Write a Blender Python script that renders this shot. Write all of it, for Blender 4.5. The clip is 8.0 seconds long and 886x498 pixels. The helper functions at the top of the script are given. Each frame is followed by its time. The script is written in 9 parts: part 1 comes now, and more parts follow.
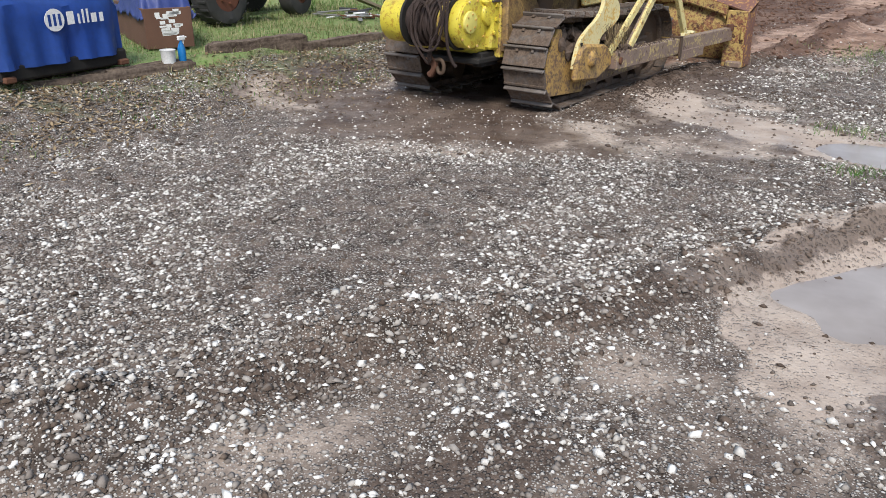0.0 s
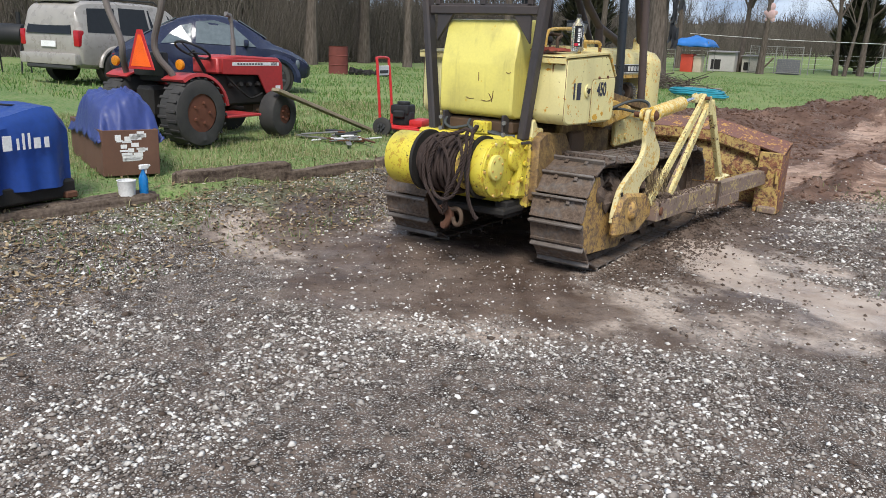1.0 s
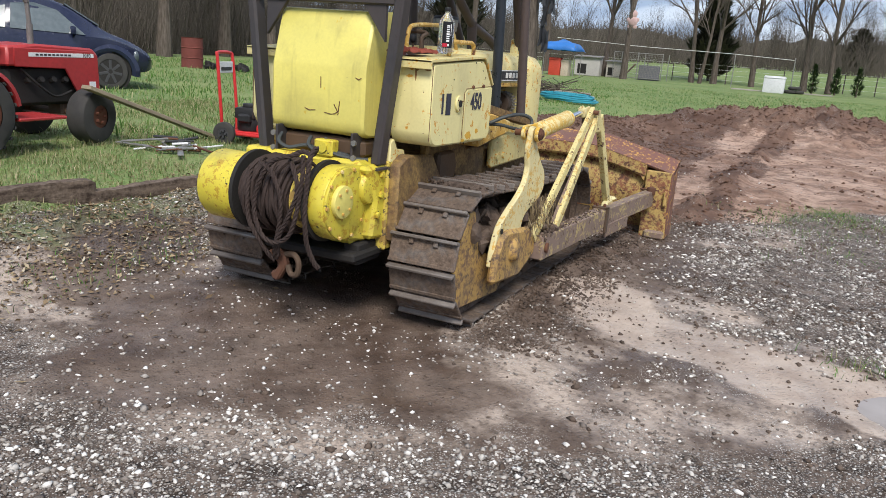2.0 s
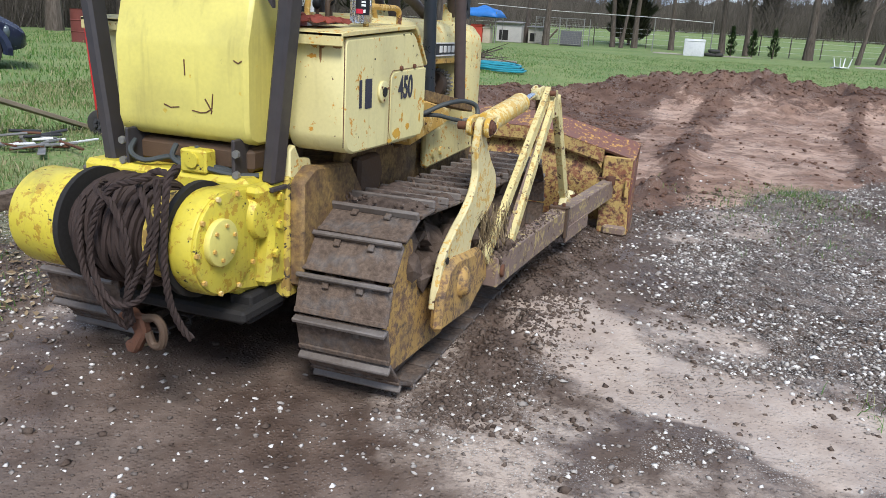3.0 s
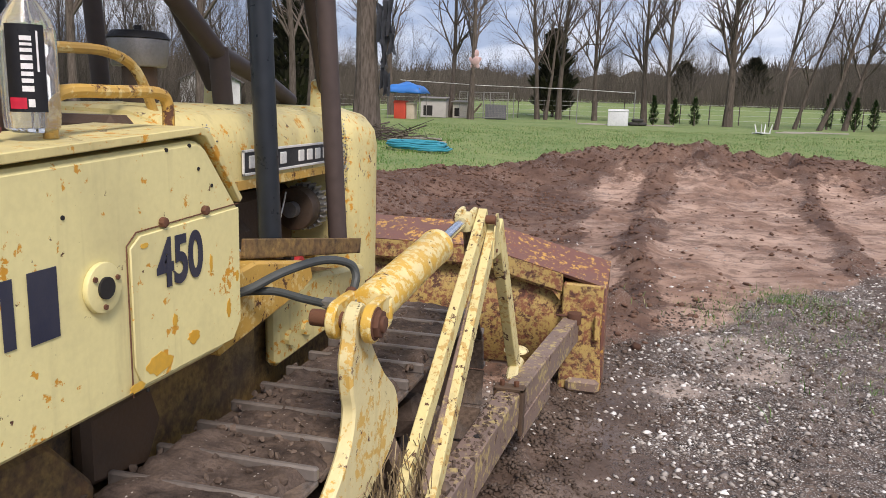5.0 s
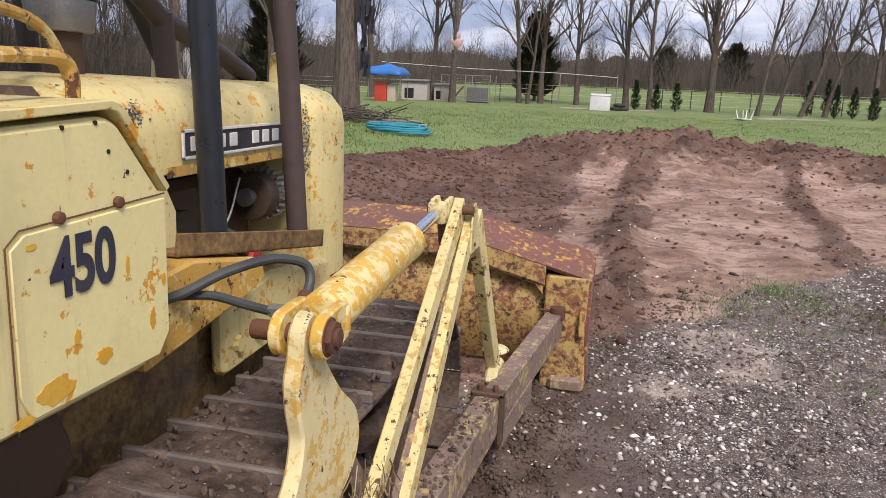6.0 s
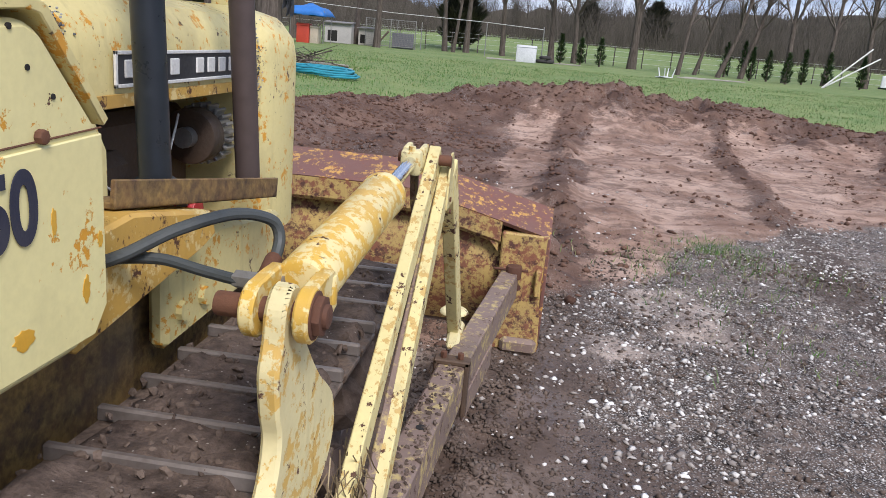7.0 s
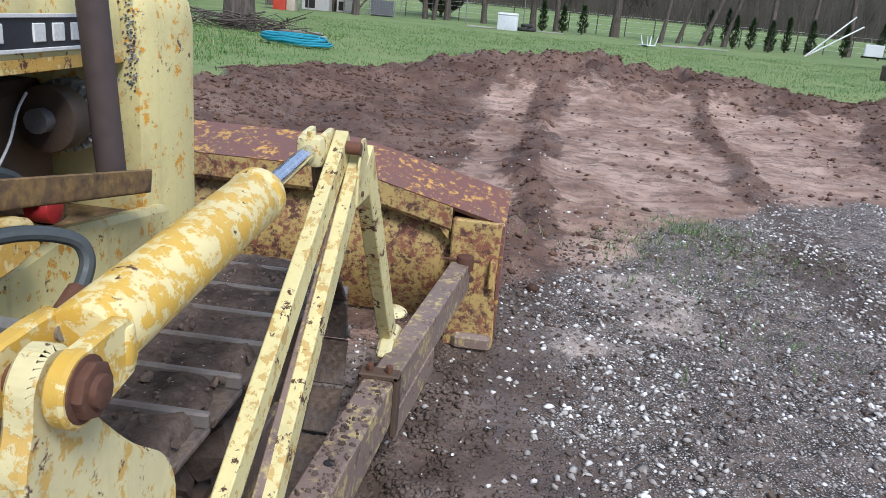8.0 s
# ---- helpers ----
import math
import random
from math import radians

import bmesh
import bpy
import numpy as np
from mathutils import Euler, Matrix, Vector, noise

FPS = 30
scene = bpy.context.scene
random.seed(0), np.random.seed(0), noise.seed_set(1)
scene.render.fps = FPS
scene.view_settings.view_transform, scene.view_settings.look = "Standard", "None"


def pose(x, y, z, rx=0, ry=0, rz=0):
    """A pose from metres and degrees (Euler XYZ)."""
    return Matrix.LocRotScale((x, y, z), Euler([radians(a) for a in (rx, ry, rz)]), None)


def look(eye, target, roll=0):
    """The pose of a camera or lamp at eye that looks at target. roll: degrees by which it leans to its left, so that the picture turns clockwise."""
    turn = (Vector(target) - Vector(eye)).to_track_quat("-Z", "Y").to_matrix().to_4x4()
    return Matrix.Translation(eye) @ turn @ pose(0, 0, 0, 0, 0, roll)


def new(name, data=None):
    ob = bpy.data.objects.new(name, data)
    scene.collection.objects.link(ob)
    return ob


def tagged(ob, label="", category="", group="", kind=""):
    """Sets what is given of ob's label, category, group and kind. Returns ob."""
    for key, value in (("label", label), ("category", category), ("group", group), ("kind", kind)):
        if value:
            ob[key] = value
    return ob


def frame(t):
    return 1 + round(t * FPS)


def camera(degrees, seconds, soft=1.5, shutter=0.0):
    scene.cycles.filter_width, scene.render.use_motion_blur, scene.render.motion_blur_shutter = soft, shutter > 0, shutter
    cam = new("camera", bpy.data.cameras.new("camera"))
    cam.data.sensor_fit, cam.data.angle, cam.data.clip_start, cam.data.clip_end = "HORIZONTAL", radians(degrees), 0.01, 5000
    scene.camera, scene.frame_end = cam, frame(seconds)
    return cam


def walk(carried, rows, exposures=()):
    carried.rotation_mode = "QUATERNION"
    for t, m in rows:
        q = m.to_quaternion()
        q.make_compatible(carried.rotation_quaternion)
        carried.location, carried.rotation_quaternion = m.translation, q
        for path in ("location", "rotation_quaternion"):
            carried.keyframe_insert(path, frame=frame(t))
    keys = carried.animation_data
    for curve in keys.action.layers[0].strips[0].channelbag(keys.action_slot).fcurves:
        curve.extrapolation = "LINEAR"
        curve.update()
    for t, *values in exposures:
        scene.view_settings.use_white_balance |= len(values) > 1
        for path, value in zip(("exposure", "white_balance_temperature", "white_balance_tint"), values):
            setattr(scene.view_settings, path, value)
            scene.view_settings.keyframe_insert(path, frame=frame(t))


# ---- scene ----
cam = camera(59.9, 8.0, soft=0.65)
METRES, EYE, TILT, LEAN, TURN = 6.726, 1.5, 0.0, 0.0, 37.3
ROWS = [
    (0.0, 0.0, 0.0, 0.0, 0.03, -22.54, -0.06),
    (0.5, -0.025, 0.0961, 0.006, -3.2, -18.54, -0.05),
    (1.0, -0.0509, 0.1934, 0.0133, -1.99, -14.84, -2.27),
    (1.5, -0.0314, 0.2852, 0.0156, -7.66, -13.65, -2.78),
    (2.0, -0.0129, 0.3695, 0.0154, -11.21, -14.5, -4.14),
    (3.5, 0.0535, 0.6232, 0.0158, -19.28, -16.74, -2.44),
    (4.0, 0.0923, 0.698, 0.0181, -20.1, -16.06, -2.58),
    (4.5, 0.1184, 0.76, 0.0236, -20.47, -12.84, -2.71),
    (5.0, 0.1389, 0.8018, 0.0229, -22.44, -10.82, -1.68),
    (6.5, 0.1595, 0.8584, 0.0171, -25.33, -13.39, -3.36),
    (7.0, 0.1556, 0.8867, 0.0122, -29.34, -15.41, -4.91),
    (7.5, 0.1701, 0.8922, 0.0071, -34.71, -17.45, -6.42),
    (8.0, 0.2055, 0.9203, 0.0125, -30.54, -17.54, -4.96),
]
LIGHT = [
    (0.0, 0.83, 6450, 10), (1.0, 0.80, 6450, 10), (2.0, 0.80, 6500, 11), (3.5, 0.86, 5850, 11), (4.0, 0.89, 5800, 10), (4.5, 0.87, 5900, 11),
    (5.0, 0.75, 6800, 18), (6.5, 0.73, 6850, 22), (7.0, 0.79, 6200, 17), (7.5, 0.83, 5950, 16), (8.0, 0.80, 5750, 12),
]
walk(cam, [(t, pose(0, 0, EYE, TILT, LEAN, TURN) @ pose(METRES * x, METRES * y, METRES * z, 90 + pitch, roll, yaw)) for t, x, y, z, yaw, pitch, roll in ROWS], LIGHT)

# ---- world, sun, exposure ----
SUN_ELEVATION, SUN_AZIMUTH = 48.0, 150.0
world = bpy.data.worlds.new("overcast_sky")
scene.world = world
world.use_nodes = True
wn, wl = world.node_tree.nodes, world.node_tree.links
wn.clear()
w_out = wn.new("ShaderNodeOutputWorld")
w_bg = wn.new("ShaderNodeBackground")
w_sky = wn.new("ShaderNodeTexSky")
w_sky.sky_type = "NISHITA"
w_sky.sun_disc = False
w_sky.sun_elevation, w_sky.sun_rotation = radians(SUN_ELEVATION), radians(SUN_AZIMUTH)
w_co = wn.new("ShaderNodeTexCoord")
w_map = wn.new("ShaderNodeMapping")
w_map.inputs["Scale"].default_value = (3.0, 3.0, 11.0)
w_noise = wn.new("ShaderNodeTexNoise")
w_noise.inputs["Scale"].default_value, w_noise.inputs["Detail"].default_value = 1.6, 7.0
w_noise.inputs["Distortion"].default_value = 0.6
w_ramp = wn.new("ShaderNodeValToRGB")
w_ramp.color_ramp.elements[0].position, w_ramp.color_ramp.elements[0].color = 0.40, (2.7, 3.6, 5.3, 1)
w_ramp.color_ramp.elements[1].position, w_ramp.color_ramp.elements[1].color = 0.68, (7.2, 8.0, 9.2, 1)
w_mix = wn.new("ShaderNodeMix")
w_mix.data_type = "RGBA"
w_mix.inputs["Factor"].default_value = 0.86
wl.new(w_co.outputs["Generated"], w_map.inputs["Vector"])
wl.new(w_map.outputs["Vector"], w_noise.inputs["Vector"])
wl.new(w_noise.outputs["Fac"], w_ramp.inputs["Fac"])
wl.new(w_sky.outputs["Color"], w_mix.inputs["A"])
wl.new(w_ramp.outputs["Color"], w_mix.inputs["B"])
wl.new(w_mix.outputs["Result"], w_bg.inputs["Color"])
w_bg.inputs["Strength"].default_value = 0.080
wl.new(w_bg.outputs["Background"], w_out.inputs["Surface"])
sun = new("sun", bpy.data.lights.new("sun", "SUN"))
sun.data.energy, sun.data.angle, sun.data.color = 2.3, radians(20), (1.0, 0.95, 0.89)
sun_az = radians(SUN_AZIMUTH)
sun_from = Vector((math.sin(sun_az), math.cos(sun_az), math.tan(radians(SUN_ELEVATION))))
sun.matrix_world = look(sun_from * 30, (0, 0, 0))


# ---- materials ----
class Nodes:
    """A node material with a Principled shader and short calls for the usual nodes."""

    def __init__(self, name, rough=0.7, metal=0.0, spec=0.5):
        self.m = bpy.data.materials.new(name)
        self.m.use_nodes = True
        self.n, self.l = self.m.node_tree.nodes, self.m.node_tree.links
        self.b = self.n["Principled BSDF"]
        self.b.inputs["Roughness"].default_value = rough
        self.b.inputs["Metallic"].default_value = metal
        self.b.inputs["Specular IOR Level"].default_value = spec
        self.co = self.n.new("ShaderNodeTexCoord").outputs["Object"]

    def put(self, value, socket):
        if isinstance(value, bpy.types.NodeSocket):
            self.l.new(value, socket)
        elif isinstance(value, (tuple, list)) and len(value) == 3 and socket.type == "RGBA":
            socket.default_value = (*value, 1)
        else:
            socket.default_value = value

    def noise(self, scale, detail=4.0, rough=0.55, vector=None, distort=0.0):
        t = self.n.new("ShaderNodeTexNoise")
        t.inputs["Scale"].default_value, t.inputs["Detail"].default_value = scale, detail
        t.inputs["Roughness"].default_value, t.inputs["Distortion"].default_value = rough, distort
        self.l.new(vector or self.co, t.inputs["Vector"])
        return t.outputs["Fac"]

    def cells(self, scale, out="Color", vector=None, feature="F1"):
        t = self.n.new("ShaderNodeTexVoronoi")
        t.feature = feature
        t.inputs["Scale"].default_value = scale
        self.l.new(vector or self.co, t.inputs["Vector"])
        return t.outputs[out]

    def stretch(self, sx, sy, sz):
        t = self.n.new("ShaderNodeMapping")
        t.inputs["Scale"].default_value = (sx, sy, sz)
        self.l.new(self.co, t.inputs["Vector"])
        return t.outputs["Vector"]

    def ramp(self, fac, *stops):
        t = self.n.new("ShaderNodeValToRGB")
        e = t.color_ramp.elements
        while len(e) < len(stops):
            e.new(0.5)
        for el, (p, c) in zip(e, stops):
            el.position = p
            el.color = (c, c, c, 1) if not isinstance(c, tuple) else (*c, 1)
        self.l.new(fac, t.inputs["Fac"])
        return t.outputs["Color"]

    def mix(self, fac, a, b, blend="MIX"):
        t = self.n.new("ShaderNodeMix")
        t.data_type, t.blend_type = "RGBA", blend
        self.put(fac, t.inputs["Factor"])
        self.put(a, t.inputs["A"])
        self.put(b, t.inputs["B"])
        return t.outputs["Result"]

    def math(self, op, a, b=0.0):
        t = self.n.new("ShaderNodeMath")
        t.operation = op
        t.use_clamp = True
        self.put(a, t.inputs[0])
        self.put(b, t.inputs[1])
        return t.outputs[0]

    def vary(self, amount=0.25, island=False):
        """A grey that differs from object to object, or from island to island."""
        if island:
            r = self.n.new("ShaderNodeNewGeometry").outputs["Random Per Island"]
        else:
            r = self.n.new("ShaderNodeObjectInfo").outputs["Random"]
        return self.ramp(r, (0.0, 1 - amount), (1.0, 1.0))

    def color(self, c):
        self.put(c, self.b.inputs["Base Color"])

    def roughness(self, r):
        self.put(r, self.b.inputs["Roughness"])

    def bump(self, height, strength=0.4, distance=0.01):
        t = self.n.new("ShaderNodeBump")
        t.inputs["Strength"].default_value, t.inputs["Distance"].default_value = strength, distance
        self.l.new(height, t.inputs["Height"])
        self.l.new(t.outputs["Normal"], self.b.inputs["Normal"])


def plain(name, c, rough=0.6, metal=0.0, scale=14.0, spread=0.3, bump=0.15, c2=None, spec=0.4, vary=0.0, island=False):
    """A worn single-coloured surface: fine grain and broad stains."""
    k = Nodes(name, rough, metal, spec)
    c2 = c2 or tuple(v * (1 - spread) for v in c)
    fine, broad = k.noise(scale * 6, 5), k.noise(scale * 0.35, 4)
    col = k.mix(k.ramp(broad, (0.35, 0.0), (0.65, 1.0)), c, c2)
    col = k.mix(0.5, col, k.ramp(fine, (0.3, tuple(v * 0.7 for v in c)), (0.7, tuple(min(1, v * 1.12) for v in c))))
    if vary:
        col = k.mix(1.0, col, k.vary(vary, island), "MULTIPLY")
    k.color(col)
    k.roughness(k.ramp(fine, (0.3, max(0.02, rough - 0.1)), (0.7, min(1, rough + 0.12))))
    k.bump(fine, bump, 0.004)
    return k.m


def paint(name, c, under, rust, wear=0.5, dirt=0.4, rough=0.45, streak=True, soft=0.015, grain=0.35, rusty=1.0):
    """Old machine paint: faded coat, orange undercoat in chips, rust in the deepest ones, grime."""
    k = Nodes(name, rough, 0.0, 0.45)
    fade, mid, fine = k.noise(1.7, 3), k.noise(9, 6, 0.65), k.noise(70, 4)
    col = k.mix(k.ramp(fade, (0.35, 0.0), (0.7, 1.0)), c, tuple(min(1, v * 0.86 + 0.02) for v in c))
    col = k.mix(k.math("MULTIPLY", k.ramp(fine, (0.35, 0.0), (0.8, 1.0)), 0.35), col, tuple(v * 0.75 for v in c))
    mid = k.mix(grain, mid, k.noise(34, 6, 0.7))
    chips = k.ramp(mid, (0.672 - soft / 2 - 0.17 * wear, 0.0), (0.672 + soft / 2 - 0.17 * wear, 1.0))
    col = k.mix(chips, col, under)
    deep = k.ramp(k.mix(0.4, k.noise(13, 7, 0.7, distort=0.4), k.noise(47, 5, 0.65)), (0.707 - soft / 2 - 0.17 * wear * rusty, 0.0), (0.707 + soft / 2 - 0.17 * wear * rusty, 1.0))
    col = k.mix(deep, col, rust)
    if streak:
        run = k.noise(1.0, 5, 0.6, k.stretch(16, 16, 1.3))
        col = k.mix(k.math("MULTIPLY", k.ramp(run, (0.55, 0.0), (0.75, 1.0)), 0.45 * dirt + 0.1), col, tuple(v * 0.8 for v in rust))
    grime = k.ramp(k.noise(3.1, 6, 0.6), (0.5, 0.0), (0.78, 1.0))
    col = k.mix(k.math("MULTIPLY", grime, dirt), col, (0.12, 0.095, 0.07))
    k.color(col)
    k.roughness(k.mix(deep, k.ramp(mid, (0.3, rough - 0.08), (0.7, rough + 0.15)), (0.9, 0.9, 0.9)))
    k.bump(k.mix(deep, k.mix(chips, (0.8, 0.8, 0.8), (0.55, 0.55, 0.55)), k.ramp(fine, (0.3, 0.2), (0.7, 0.5))), 0.5, 0.004)
    return k.m


RUST = (0.10, 0.042, 0.022)
UNDER = (0.62, 0.30, 0.03)
M_YELLOW = paint("faded_yellow_paint", (0.74, 0.655, 0.165), (0.68, 0.50, 0.07), RUST, 0.26, 0.30, 0.38)
M_CREAM = paint("bleached_yellow_paint", (0.78, 0.70, 0.33), UNDER, RUST, 0.47, 0.28, 0.45, grain=0.5)
M_HOOD = paint("weathered_hood_paint", (0.72, 0.62, 0.27), UNDER, (0.14, 0.09, 0.055), 0.62, 0.48, 0.5, grain=0.6, soft=0.03)
M_WINCH = paint("bright_yellow_paint", (0.66, 0.55, 0.05), (0.46, 0.30, 0.03), (0.035, 0.028, 0.02), 0.78, 0.6, 0.35, grain=0.6, rusty=0.75)
M_ORANGE = paint("orange_yellow_paint", (0.60, 0.36, 0.07), (0.70, 0.55, 0.24), RUST, 0.78, 0.45, 0.5, grain=0.55, soft=0.04)
M_BARREL = paint("two_tone_cylinder_paint", (0.68, 0.42, 0.06), (0.72, 0.60, 0.28), RUST, 1.0, 0.16, 0.4, False, grain=0.65, soft=0.035, rusty=0.55)
M_ARM = paint("pale_arm_paint", (0.70, 0.62, 0.32), (0.52, 0.34, 0.10), (0.12, 0.06, 0.035), 0.72, 0.25, 0.5, grain=0.5)
M_BLADE = paint("rusty_blade_paint", (0.50, 0.35, 0.11), (0.24, 0.095, 0.05), (0.10, 0.045, 0.032), 0.92, 0.45, 0.6, soft=0.07, grain=0.6)
M_BLADETOP = paint("rust_red_blade_top", (0.17, 0.072, 0.052), (0.52, 0.29, 0.07), (0.24, 0.095, 0.055), 0.72, 0.35, 0.6, soft=0.05, grain=0.6)
M_FRAME = paint("oily_frame_paint", (0.33, 0.21, 0.06), (0.14, 0.075, 0.035), (0.06, 0.04, 0.028), 0.95, 0.7, 0.6, soft=0.20, grain=0.5)
M_BEAM = paint("muddy_push_beam", (0.215, 0.150, 0.118), (0.46, 0.36, 0.15), (0.09, 0.05, 0.036), 0.7, 0.5, 0.6, soft=0.08, grain=0.6)
M_POST = plain("dark_post_steel", (0.045, 0.042, 0.045), 0.5, 0.0, 6, 0.4, 0.1, (0.075, 0.055, 0.045))
M_PIPE = plain("brown_pipe_steel", (0.085, 0.062, 0.055), 0.55, 0.0, 6, 0.4, 0.12, (0.05, 0.038, 0.036))
M_BLUEPIPE = plain("blue_black_pipe", (0.022, 0.028, 0.036), 0.35, 0.0, 5, 0.3, 0.05)
M_BLACK = plain("black_rubber", (0.018, 0.018, 0.019), 0.6, 0.0, 12, 0.4, 0.1)
M_HOSE = plain("dusty_hose", (0.035, 0.042, 0.045), 0.55, 0.0, 20, 0.3, 0.2, (0.10, 0.11, 0.10))
M_CHROME = plain("chrome_rod", (0.72, 0.74, 0.77), 0.14, 1.0, 8, 0.1, 0.02)
M_RUST = plain("rusty_steel", (0.16, 0.072, 0.04), 0.82, 0.2, 16, 0.5, 0.5, (0.07, 0.035, 0.025))
M_CASTIRON = plain("greasy_iron", (0.075, 0.052, 0.036), 0.65, 0.1, 14, 0.5, 0.4, (0.15, 0.085, 0.045))
M_ALLOY = plain("dull_alloy", (0.33, 0.32, 0.30), 0.5, 0.6, 20, 0.4, 0.3)
M_CABLE = plain("rusty_wire_rope", (0.055, 0.036, 0.030), 0.8, 0.1, 60, 0.5, 0.8)
M_NAMEPLATE = plain("dark_nameplate", (0.035, 0.037, 0.042), 0.5, 0.0, 20, 0.3, 0.1)
M_PALE = plain("pale_raised_metal", (0.72, 0.72, 0.68), 0.5, 0.0, 20, 0.2, 0.1)
M_DECAL = plain("dark_blue_decal", (0.022, 0.026, 0.05), 0.5, 0.0, 30, 0.3, 0.1, (0.06, 0.06, 0.075))
# near-black: black parts, and painted shade for holes, wheel wells and doorways
M_DARK = plain("black_steel_and_shade", (0.02, 0.018, 0.016), 0.8, 0.0, 12, 0.4, 0.3)


def shoe_steel():
    k = Nodes("muddy_track_steel", 0.7, 0.0, 0.4)
    mud, fine = k.noise(7, 6, 0.65), k.noise(55, 5)
    steel = k.mix(k.ramp(fine, (0.35, 0.0), (0.7, 1.0)), (0.10, 0.085, 0.075), (0.19, 0.17, 0.155))
    soil = k.mix(k.ramp(fine, (0.3, 0.0), (0.7, 1.0)), (0.075, 0.052, 0.038), (0.185, 0.135, 0.10))
    fac = k.ramp(mud, (0.36, 0.0), (0.50, 1.0))
    k.color(k.mix(1.0, k.mix(fac, steel, soil), k.vary(0.25), "MULTIPLY"))
    k.roughness(k.mix(fac, (0.45, 0.45, 0.45), (0.95, 0.95, 0.95)))
    k.bump(k.mix(0.5, mud, fine), 0.7, 0.012)
    return k.m


M_SHOE = shoe_steel()
M_SHOE_EDGE = plain("worn_grouser_steel", (0.22, 0.195, 0.175), 0.5, 0.3, 14, 0.5, 0.3, (0.10, 0.075, 0.058))


def clod_soil(name, a, b):
    k = Nodes(name, 0.95, 0.0, 0.2)
    n1, n2 = k.noise(30, 6, 0.7), k.noise(5, 4)
    k.color(k.mix(1.0, k.mix(k.ramp(k.mix(0.5, n1, n2), (0.38, 0.0), (0.62, 1.0)), a, b), k.vary(0.35, True), "MULTIPLY"))
    k.bump(n1, 0.8, 0.01)
    return k.m


def caked_soil():
    """Trodden earth with small stones bedded in it."""
    k = Nodes("caked_track_soil", 0.92, 0.0, 0.25)
    broad, mid, fine = k.noise(4, 5, 0.6), k.noise(22, 6, 0.7), k.noise(110, 4, 0.6)
    col = k.mix(k.ramp(k.mix(0.5, broad, mid), (0.40, 0.0), (0.60, 1.0)), (0.040, 0.028, 0.022), (0.150, 0.110, 0.086))
    col = k.mix(k.ramp(fine, (0.45, 0.0), (0.7, 0.4)), col, (0.03, 0.022, 0.017))
    spot = k.math("MULTIPLY", k.ramp(k.cells(90, "Distance"), (0.16, 1.0), (0.26, 0.0)), k.ramp(k.cells(90), (0.80, 0.0), (0.84, 1.0)))
    k.color(k.mix(spot, col, (0.42, 0.38, 0.33)))
    k.bump(k.mix(0.5, mid, fine), 0.9, 0.012)
    return k.m


M_MUD = clod_soil("packed_mud", (0.085, 0.060, 0.046), (0.185, 0.140, 0.110))
M_CLOD = clod_soil("red_brown_clods", (0.105, 0.056, 0.038), (0.195, 0.115, 0.080))


